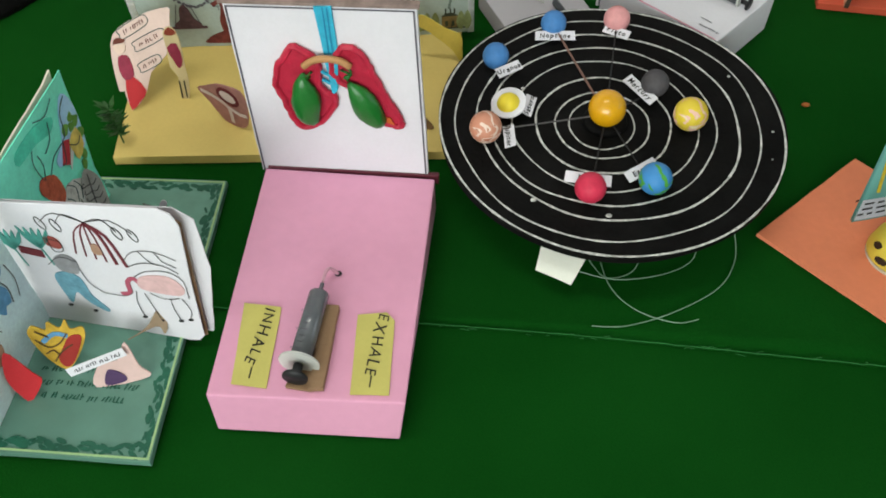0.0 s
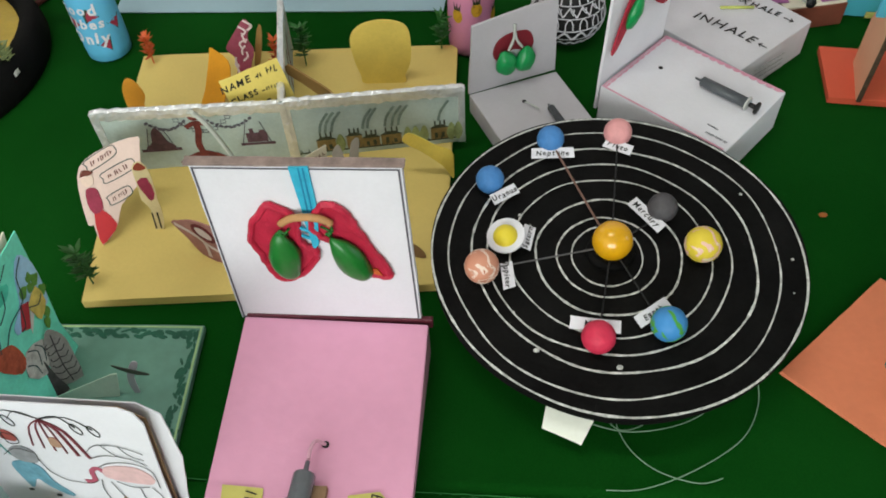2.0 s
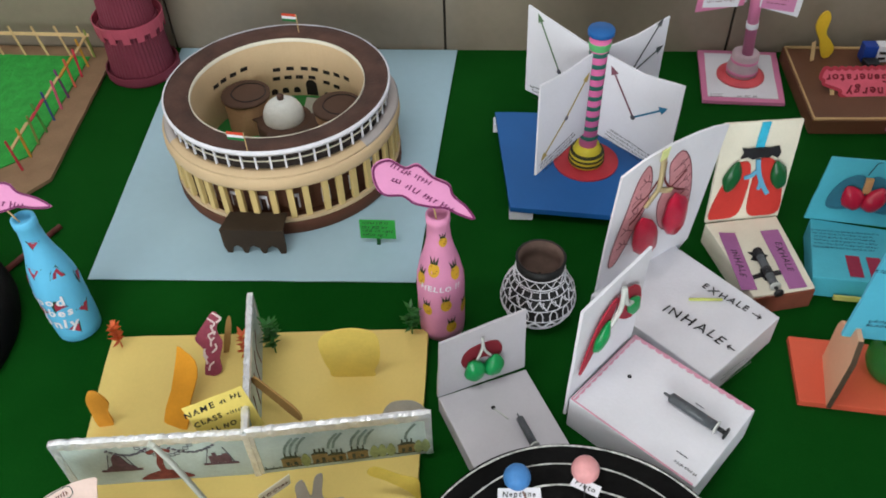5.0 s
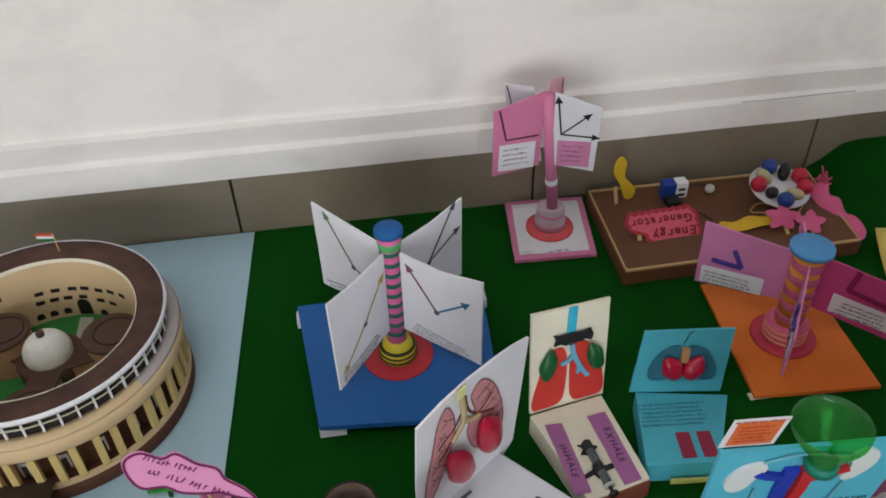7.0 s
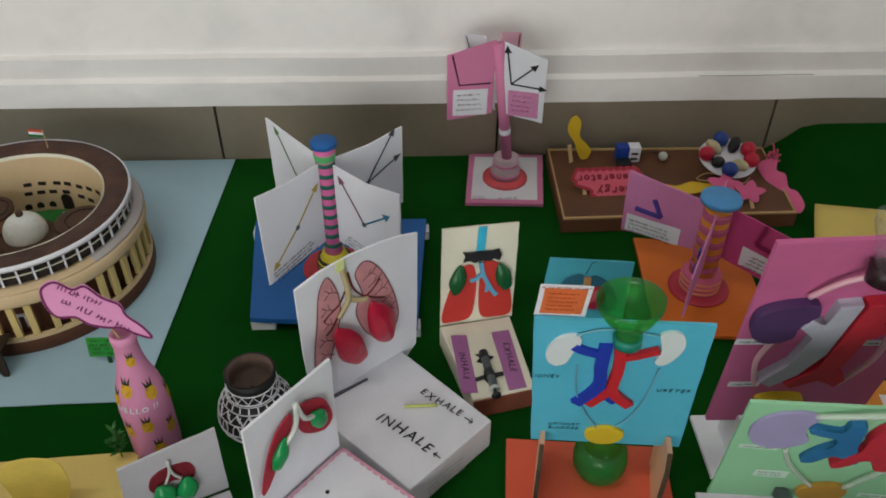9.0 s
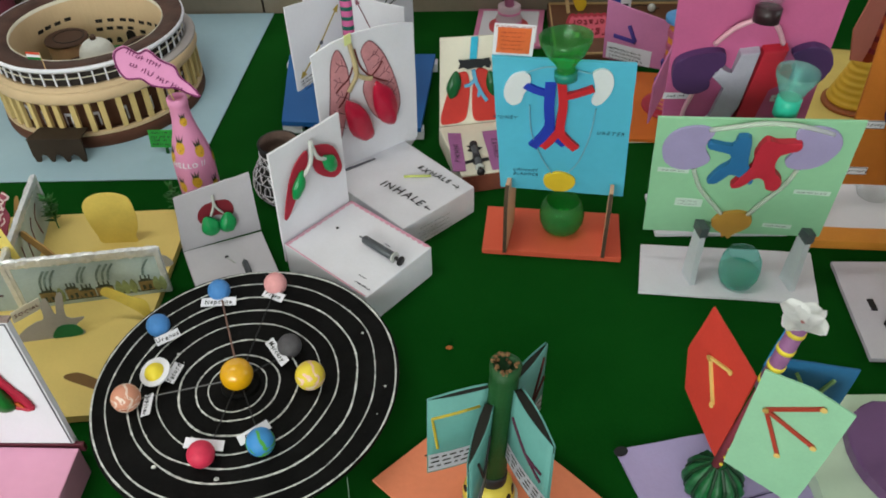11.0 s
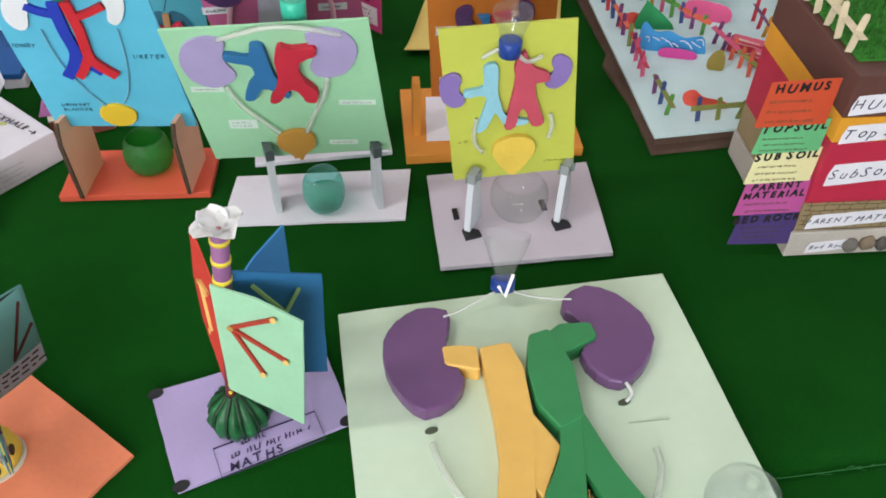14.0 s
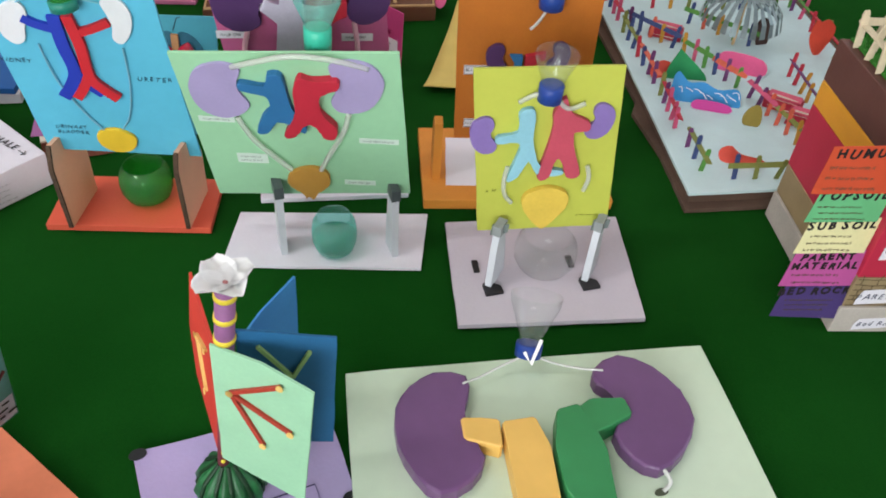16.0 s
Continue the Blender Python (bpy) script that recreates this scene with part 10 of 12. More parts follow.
def spiral_tower():
    X, Y = 1.35, 1.66
    r = thing("angle_tower", X, Y, 0, 0, "leaning striped pillar with coral pages on yellow card", "maths model", "angle towers")
    # yellow card that curls up at its far corner
    bm = B()
    n = 14
    P = [(1.167, 1.55), (1.46, 1.53), (1.55, 1.83), (1.275, 1.868)]
    g = []
    for j in range(n + 1):
        row = []
        for i in range(n + 1):
            u, v = i / n, j / n
            x = (P[0][0] * (1 - u) + P[1][0] * u) * (1 - v) + (P[3][0] * (1 - u) + P[2][0] * u) * v
            y = (P[0][1] * (1 - u) + P[1][1] * u) * (1 - v) + (P[3][1] * (1 - u) + P[2][1] * u) * v
            z = 0.006 + 0.02 * (max(0, v - 0.6) / 0.4) ** 2 * (1 - 0.5 * u) + 0.012 * (max(0, 0.25 - v) / 0.25) ** 2 * (1 - u)
            row.append((x - X, y - Y, z))
        g.append(row)
    up = [[bm.verts.new(p) for p in row] for row in g]
    lo = [[bm.verts.new((p[0], p[1], p[2] - 0.002)) for p in row] for row in g]
    for j in range(n):
        for i in range(n):
            bm.faces.new((up[j][i], up[j][i + 1], up[j + 1][i + 1], up[j + 1][i]))
            bm.faces.new((lo[j][i], lo[j + 1][i], lo[j + 1][i + 1], lo[j][i + 1]))
    for i in range(n):
        bm.faces.new((lo[0][i], lo[0][i + 1], up[0][i + 1], up[0][i]))
        bm.faces.new((up[n][i], up[n][i + 1], lo[n][i + 1], lo[n][i]))
        bm.faces.new((up[i][0], up[i + 1][0], lo[i + 1][0], lo[i][0]))
        bm.faces.new((lo[i][n], lo[i + 1][n], up[i + 1][n], up[i][n]))
    part("card_base", bm, mat("pale_yellow_card", "d8c06a", 0.7, 0.06), r, "pale yellow curling card", True)
    bm = B()
    box(bm, -0.1, 0.06, -0.08, 0.06, 0.0006, 0.0038)
    part("under_board", bm, cardboard, r)
    part("brown_disc", lathe(B(), [(0.056, 0.0065), (0.056, 0.013), (0.05, 0.015)], 32), mat("brick_brown_disc", "9a5a34", 0.6), r, "", True)
    prof = []
    for i in range(7):
        z = 0.015 + 0.013 * i
        q = 0.046 - 0.0042 * i
        prof += [(q, z), (q + 0.003, z + 0.005), (q, z + 0.011)]
    part("spiral_cone", lathe(B(), prof, 32), mat("corn_yellow_coil", "d8b03a", 0.55, 0.1), r, "corn yellow coiled cone", True)
    part("pillar", tube(B(), [(0, 0, 0.1), (0.07, 0.03, 0.32)], 0.014, 18), mat("brick_red_roll", "a8442e", 0.6), r, "brick red rolled pillar", True)
    for i in range(9):
        t = 0.08 + 0.1 * i
        a = Vector((0, 0, 0.1)).lerp(Vector((0.07, 0.03, 0.32)), t)
        d = Vector((0.07, 0.03, 0.22)).normalized()
        part("band", tube(B(), [a, a + d * 0.01], 0.0148, 18), mat("deep_red_band", "7a1f24", 0.6), r)
    cp = mat("terracotta_pink_card", "c07264", 0.65, 0.08)
    for (dx, dy, w) in ((-0.8, -0.5, 0.09), (0.9, -0.3, 0.1), (0.3, 0.9, 0.08)):
        d = Vector((dx, dy, 0)).normalized()
        m = F((0.008, 0.004, 0.1), d, (0.25, 0.1, 1))
        part("angle_page", prism(B(), [(0.012, 0.0), (w * 0.7, 0.02), (w, 0.09), (w * 0.8, 0.16), (0.012, 0.2)], m, -0.0015, 0.0015), cp, r, "terracotta pink card page")


spiral_tower()


# ---------- coral base with green pages ----------
def coral_angle_model():
    X, Y = 0.612, 0.765
    r = thing("angle_tower", X, Y, 0, 0, "green bamboo pillar with teal folded pages on coral card", "maths model", "angle towers")
    q = [(0.459 - X, 0.79 - Y), (0.64 - X, 0.624 - Y), (0.757 - X, 0.752 - Y), (0.592 - X, 0.916 - Y)]
    b = part("base_board", prism(B(), q, F((0, 0, 0)), 0.0008, 0.006, 0.001), coral, r, "coral paper covered board")
    top = F((0, 0, 0.0062))
    part("handwriting", scribble(B(), top @ pose(0.026, -0.086, 0, 0, 0, -32), -0.034, 0.034, -0.004, 0.006, 1, 3, 0.5), brownink, b)
    part("handwriting", scribble(B(), top @ pose(0.018, -0.096, 0, 0, 0, -32), -0.008, 0.008, -0.005, 0.005, 1, 3, 0.5), brownink, b)
    fo = Vector((-0.008, 0.006, 0))
    part("pale_disc", prism(B(), oval(fo.x + 0.002, fo.y - 0.002, 0.034, None, 32), F((0, 0, 0.0061)), 0.0, 0.002), mat("pale_card_disc", "c9bfae", 0.7), r)
    pot = part("spotted_foot", lathe(B(), [(0.0315, 0.0084), (0.032, 0.012), (0.029, 0.03), (0.0225, 0.041), (0.016, 0.044)], 32, Matrix.Translation(fo)), mat("butter_yellow_paint", "d6c04a", 0.5, 0.08), r, "yellow foot with dark brown spots", True)
    rnd = random.Random(3)
    for i in range(7):
        a, z = math.pi + math.pi * (i + 0.5) / 7, (0.028, 0.017, 0.027)[i % 3]
        q0 = 0.0318 - 0.003 * max(0, (z - 0.012) / 0.018)
        m = F(fo + Vector((q0 * math.cos(a), q0 * math.sin(a), z)), (-math.sin(a), math.cos(a), 0), (-0.16 * math.cos(a), -0.16 * math.sin(a), 1))
        part("spot", prism(B(), oval(0, 0, rnd.uniform(0.005, 0.0085), rnd.uniform(0.0034, 0.005), 12, tilt=rnd.uniform(0, 90)), m, -0.0006, 0.0006), mat("spot_brown", "2f2216", 0.6), pot)
    A, T = Vector((-0.005, 0.006, 0.038)), Vector((0.008, 0.03, 0.224))
    ax = (T - A).normalized()
    pm = Matrix.Translation(A) @ ax.to_track_quat("Z", "Y").to_matrix().to_4x4()
    H = (T - A).length
    bm = lathe(B(), [(0.0165, 0.0), (0.0168, H * 0.5), (0.0165, H * 0.9), (0.0178, H), (0.0125, H), (0.012, H - 0.02)], 26, pm)
    for v in bm.verts:
        v.co += 0.0008 * noise.noise_vector(v.co * 60)
    part("pillar", bm, mat("deep_green_roll", "17481f", 0.55, 0.12, 30, 0.3), r, "deep green rolled paper pillar", True)
    part("dark_collar", lathe(B(), [(0.0172, 0.001), (0.0182, 0.003), (0.0182, 0.016), (0.0172, 0.018)], 26, pm), rubber, r, "black tape collar", True)
    bm = B()
    for i in range(40):
        a, q0 = rnd.uniform(0, 6.28), rnd.uniform(0.009, 0.0165)
        ball(bm, pm @ Vector((q0 * math.cos(a), q0 * math.sin(a), H + rnd.uniform(-0.006, 0.003))), rnd.uniform(0.0014, 0.003), 6)
    p = part("straw_filling", bm, mat("dry_filling", "7a5a3a", 0.9, 0.4, 200, 0.3), r, "dry brown crumbly rim")
    p["kind"] = "stuff"
    tl = mat("dusty_teal_card", "5c938d", 0.65, 0.08)
    dark = mat("fold_shade_black", "17150f", 0.7)
    inks = [mat("gold_marker_line", "b8a02c", 0.6), mat("dark_red_stick", "5a2420", 0.6), mat("plum_line", "4a1c34", 0.6), ink]
    # each page is a folded pocket, open at its top
    for k, (top_tip, low_tip, bulge, root) in enumerate((((0.534, 0.78, 0.18), (0.531, 0.76, 0.07), 0.003, (-0.015, 0.0)), ((0.672, 0.866, 0.178), (0.668, 0.85, 0.072), 0.004, (0.012, 0.01)), ((0.668, 0.716, 0.186), (0.665, 0.697, 0.082), 0.0055, (0.0145, -0.008)), ((0.579, 0.706, 0.166), (0.58, 0.688, 0.066), 0.0055, (-0.014, -0.01)))):
        tt, lt = Vector(top_tip) - Vector((X, Y, 0)), Vector(low_tip) - Vector((X, Y, 0))
        zi = tt.z + 0.012
        off0 = Vector((root[0], root[1], 0))
        ti = off0 + A + ax * ((zi - A.z) / ax.z)
        li = off0 + A + ax * ((lt.z + 0.012 - A.z) / ax.z)
        nrm = (tt - ti).cross(Vector((0, 0, 1))).normalized()

        def grid(u, v, off):
            p = ti.lerp(tt, u).lerp(li.lerp(lt, u), v)
            return p + nrm * off * math.sin(math.pi * min(1.0, 0.25 + 0.75 * u)) + nrm * (0.0007 if off > 0 else -0.0007)
        for sgn in (1, -1):
            bm = B()
            n = 8
            rows = [[[bm.verts.new(grid(0.02 + 0.98 * i / n, j / 2, sgn * bulge) + nrm * sgn * h) for i in range(n + 1)] for j in range(3)] for h in (0.0, 0.001)]
            for j in range(2):
                for i in range(n):
                    bm.faces.new((rows[0][j][i], rows[0][j][i + 1], rows[0][j + 1][i + 1], rows[0][j + 1][i]))
                    bm.faces.new((rows[1][j][i], rows[1][j + 1][i], rows[1][j + 1][i + 1], rows[1][j][i + 1]))
            for i in range(n):
                for j in (0, 2):
                    bm.faces.new((rows[0][j][i], rows[0][j][i + 1], rows[1][j][i + 1], rows[1][j][i]))
            for j in range(2):
                for i in (0, n):
                    bm.faces.new((rows[0][j][i], rows[0][j + 1][i], rows[1][j + 1][i], rows[1][j][i]))
            pg = part("angle_page", bm, tl, r, "teal folded card page", True)

            def on(u, v, lift):
                return grid(0.02 + 0.98 * u, v, sgn * bulge) + nrm * sgn * (0.001 + lift)

            def ribbon(pts, width, lift, th=0.0006):
                """A strip that follows the page from point to point in its own measure."""
                bm = B()
                P = []
                for (u0, v0), (u1, v1) in zip(pts, pts[1:]):
                    P += [(u0 + (u1 - u0) * q / 4, v0 + (v1 - v0) * q / 4) for q in range(4)]
                P.append(pts[-1])
                tube(bm, [on(u, v, lift + width * 0.25) for u, v in P], width * 0.5, 6)
                return bm
            lines = [[(0.92, 0.24), (0.12, 0.2), (0.92, 0.24), (0.82, 0.66)], [(0.85, 0.12), (0.5, 0.7), (0.95, 0.45)], [(0.1, 0.3), (0.5, 0.5), (0.85, 0.5)], [(0.2, 0.3), (0.5, 0.65), (0.75, 0.2)]][k]
            part("angle_line", ribbon(lines, 0.0034, 0.0), inks[k], pg)
            if k == 2:
                part("angle_line", ribbon([(0.5, 0.5), (0.85, 0.62)], 0.0034, 0.0), inks[k], pg)
            # written strip along the foot of the page
            bm = B()
            lo = [[bm.verts.new(on(0.04 + 0.94 * i / 6, v, h)) for i in range(7)] for v, h in ((0.74, 0.0004), (0.98, 0.0004))]
            for i in range(6):
                bm.faces.new((lo[0][i], lo[0][i + 1], lo[1][i + 1], lo[1][i]))
            bmesh.ops.solidify(bm, geom=list(bm.faces), thickness=0.0003)
            nt = part("note", bm, white, pg, "white written strip")
            bm = B()
            for row in range(3):
                v, u = 0.785 + 0.062 * row, 0.07
                while u < 0.9:
                    w = rnd.uniform(0.06, 0.16)
                    q = [bm.verts.new(on(a, b, 0.0011)) for a, b in ((u, v - 0.013), (u + w, v - 0.009), (u + w, v + 0.013), (u, v + 0.009))]
                    bm.faces.new(q)
                    u += w + 0.055
            bmesh.ops.solidify(bm, geom=list(bm.faces), thickness=0.0002)
            part("handwriting", bm, ink, nt)
        # near-black plug in the pocket mouth stands in for the shade inside
        bm = B()
        n = 8
        up = [[bm.verts.new(grid(0.02 + 0.98 * i / n, 0.02, sg * bulge * 0.9)) for i in range(n + 1)] for sg in (1, -1)]
        dn = [[bm.verts.new(grid(0.02 + 0.98 * i / n, 0.1, sg * bulge * 0.9)) for i in range(n + 1)] for sg in (1, -1)]
        for i in range(n):
            bm.faces.new((up[0][i], up[0][i + 1], up[1][i + 1], up[1][i]))
            bm.faces.new((dn[0][i], dn[1][i], dn[1][i + 1], dn[0][i + 1]))
            for q in (0, 1):
                bm.faces.new((up[q][i], dn[q][i], dn[q][i + 1], up[q][i + 1]))
        part("fold_shade_fill", bm, dark, r, "dark fill standing in for shade inside the folded page")


coral_angle_model()


# ---------- lilac base with coloured diamonds and a paper flower ----------
def flower_angle_model():
    X, Y = 0.885, 0.785
    r = thing("angle_tower", X, Y, 0, 0, "lilac board with red, green and blue pages and paper flower", "maths model", "angle towers")
    q = [(0.769 - X, 0.836 - Y), (0.809 - X, 0.697 - Y), (1.004 - X, 0.757 - Y), (0.975 - X, 0.88 - Y)]
    b = part("base_board", prism(B(), q, F((0, 0, 0)), 0.0008, 0.006, 0.001), lilac, r, "lilac paper covered board")
    top = F((0, 0, 0.0062))
    for (x, y) in q:
        part("corner_patch", prism(B(), oval(x * 0.95, y * 0.93, 0.0095, 0.007, 14, tilt=20), top, 0.0, 0.0012), rubber, b, "black corner patch")
    m = top @ pose(0.9635 - X - 0.055, 0.742 - Y, 0, 0, 0, 16)
    part("frame_line", stroke(B(), rect(-0.06, 0.06, -0.02, 0.02), 0.0016, m, closed=True), mat("violet_pen", "3a2f52", 0.7), b)
    part("lettering", letters("MATHS", 0.0155, m, -0.018, -0.012, 0, thick=0.0004), mat("violet_pen", "3a2f52"), b)
    part("handwriting", scribble(B(), m, -0.046, 0.052, -0.003, 0.008, 1, 4, 0.6), mat("violet_pen", "3a2f52"), b)
    part("handwriting", scribble(B(), m, -0.03, 0.0, 0.01, 0.02, 1, 4, 0.6), mat("violet_pen", "3a2f52"), b)
    # ribbed green gourd foot
    bm = B()
    n = 72
    prof = [(0.02, 0.0064), (0.033, 0.013), (0.035, 0.026), (0.028, 0.042), (0.017, 0.052), (0.009, 0.06)]
    rows = []
    for q0, z in prof:
        rows.append([bm.verts.new((q0 * (1 + 0.09 * math.cos(11 * 2 * math.pi * i / n)) * math.cos(2 * math.pi * i / n) - 0.008, q0 * (1 + 0.09 * math.cos(11 * 2 * math.pi * i / n)) * math.sin(2 * math.pi * i / n) - 0.004, z)) for i in range(n)])
    for a, c in zip(rows, rows[1:]):
        for i in range(n):
            bm.faces.new((a[i], a[(i + 1) % n], c[(i + 1) % n], c[i]))
    bm.faces.new(rows[-1])
    gourd = part("ribbed_foot", bm, mat("striped_green_paint", "175a30", 0.4, 0.5, 60, 0.2), r, "ribbed green painted foot", True)
    bm = B()
    for i in range(11):
        a = 2 * math.pi * (i + 0.5) / 11
        tube(bm, [((q0 * 0.93 + 0.0012) * math.cos(a) - 0.008, (q0 * 0.93 + 0.0012) * math.sin(a) - 0.004, z) for q0, z in prof[1:]], 0.0022, 6)
    part("dark_groove", bm, mat("groove_green", "0c3318", 0.5), gourd)
    # leaning pole
    A, T = Vector((-0.012, -0.006, 0.055)), Vector((0.0195, -0.011, 0.31))
    part("pole", tube(B(), [A, A.lerp(T, 0.6)], 0.006, 14), maroon, r, "maroon paper pole with yellow dots", True)
    part("pole_top", tube(B(), [A.lerp(T, 0.6), T], 0.0086, 18), mat("mauve_roll", "8a5a86", 0.6), r, "mauve paper roll", True)
    d = (T - A).normalized()
    for t in (0.64, 0.74, 0.84, 0.94):
        a = A.lerp(T, t)
        part("band", tube(B(), [a, a + d * 0.005], 0.0096, 18), mat("lemon_band", "d9c23a", 0.5), r, "lemon yellow band", True)
    for i in range(9):
        a = A.lerp(T, 0.06 + 0.058 * i)
        part("bead", ball(B(), a + Vector((0.0, -0.0065, 0)), 0.0024, 8), mat("lemon_band", "d9c23a"), r, "")
    # flower of four petals
    part("flower_heart", ball(B(), T + Vector((0, 0, 0.0)), 0.003, 10), mat("pale_red_heart", "c08080", 0.6), r, "")
    pet_m = mat("petal_white", "fbfbfb", 0.6, 0.02, 30, 0.03)
    for i in range(4):
        a = 2 * math.pi * i / 4 + 0.55
        u = Vector((math.cos(a), math.sin(a), 0))
        m = F(T - u * 0.001, u.cross(Vector((0, 0, 1))), u * 0.92 + Vector((0, 0, 0.45)))
        bm = B()
        rowsv = []
        for j in range(8):
            v = j / 7
            w = 0.0145 * math.sin(math.pi * (0.1 + 0.78 * v ** 0.85)) ** 0.75
            rowsv.append([bm.verts.new(m @ Vector((w * (k / 4), 0.027 * v, 0.005 * (k / 4) ** 2 - 0.006 * v * v + 0.001 * math.sin(5 * k + i)))) for k in range(-4, 5)])
        for a1, a2 in zip(rowsv, rowsv[1:]):
            for k in range(8):
                bm.faces.new((a1[k], a1[k + 1], a2[k + 1], a2[k]))
        bmesh.ops.solidify(bm, geom=list(bm.faces), thickness=0.001)
        part("petal", bm, pet_m, r, "white paper petal", True)

    def page(name, P3, material, label):
        """A flat page through three of its corners; the rest lie in the same plane."""
        o, a, c = (Vector(p) - Vector((X, Y, 0)) for p in P3[:3])
        m = F(o, a - o, c - o)
        inv = m.inverted()
        pts = [(inv @ (Vector(p) - Vector((X, Y, 0)))).xy for p in P3]
        return part(name, prism(B(), [tuple(p) for p in pts], m, -0.0012, 0.0012), material, r, label), m, pts
    yel = mat("yellow_cut_stick", "dcb86a", 0.6)
    rs = mat("brick_pencil", "a83a2c", 0.5)

    def sticks(p, m, segs, material, w=0.0042, tips=True):
        for s in segs:
            part("angle_stick", stroke(B(), s, w, m, 0.0014, 0.0044), material, p)
            if tips:
                for e in s:
                    part("stick_tip", prism(B(), oval(e[0], e[1], 0.0035, None, 10), m, 0.0044, 0.0056), yel, p)
    p, m, pts = page("green_page", [(0.876, 0.771, 0.08), (0.952, 0.733, 0.05), (0.969, 0.729, 0.222), (0.928, 0.752, 0.24), (0.885, 0.772, 0.244)], mat("mint_felt_page", "92c2a0", 0.7, 0.07), "mint green diamond page")
    inv = m.inverted()
    e = [tuple((inv @ (Vector(c) - Vector((X, Y, 0)))).xy) for c in ((0.898, 0.766, 0.19), (0.943, 0.743, 0.219), (0.948, 0.74, 0.158), (0.922, 0.754, 0.127))]
    sticks(p, m, [[e[0], e[1]], [e[0], e[2]], [e[0], e[3]]], rs)
    p, m, pts = page("red_page", [(0.871, 0.782, 0.07), (0.886, 0.783, 0.215), (0.858, 0.872, 0.232), (0.845, 0.882, 0.15), (0.848, 0.862, 0.098)], mat("brick_red_page", "c23a2e", 0.65, 0.08), "red diamond page")
    inv = m.inverted()
    pt = [(inv @ (Vector(c) - Vector((X, Y, 0)))).xy for c in ((0.862, 0.846, 0.176), (0.874, 0.812, 0.19), (0.866, 0.815, 0.128))]
    for side in (1, -1):
        mm = m if side == 1 else m @ pose(0, 0, 0, 0, 180, 0)
        f = 1 if side == 1 else -1
        sticks(p, mm, [[(f * pt[0].x, pt[0].y), (f * pt[1].x, pt[1].y)], [(f * pt[0].x, pt[0].y), (f * pt[2].x, pt[2].y)]], yel, 0.0036)
    p, m, pts = page("blue_page", [(0.895, 0.784, 0.085), (0.982, 0.789, 0.066), (0.99, 0.783, 0.229), (0.906, 0.778, 0.252)], mat("petrol_blue_page", "1f5f8c", 0.6, 0.08), "petrol blue page")
    inv = m.inverted()
    e = [tuple((inv @ (Vector(c) - Vector((X, Y, 0)))).xy) for c in ((0.922, 0.78, 0.23), (0.949, 0.783, 0.182), (0.966, 0.781, 0.216))]
    sticks(p, m, [[e[0], e[1]], [e[1], e[2]]], mat("sage_stick", "8fb070", 0.6), 0.0036, False)
    part("handwriting", scribble(B(), m, 0.03, 0.07, 0.012, 0.075, 7, 3, 0.4), mat("navy_pen", "16324c", 0.7), p)
    p, m, pts = page("blue_page", [(0.895, 0.792, 0.1), (0.95, 0.86, 0.09), (0.953, 0.872, 0.22), (0.925, 0.83, 0.215), (0.908, 0.805, 0.205)], mat("sky_blue_page", "3a86c0", 0.6, 0.08), "sky blue page")


flower_angle_model()


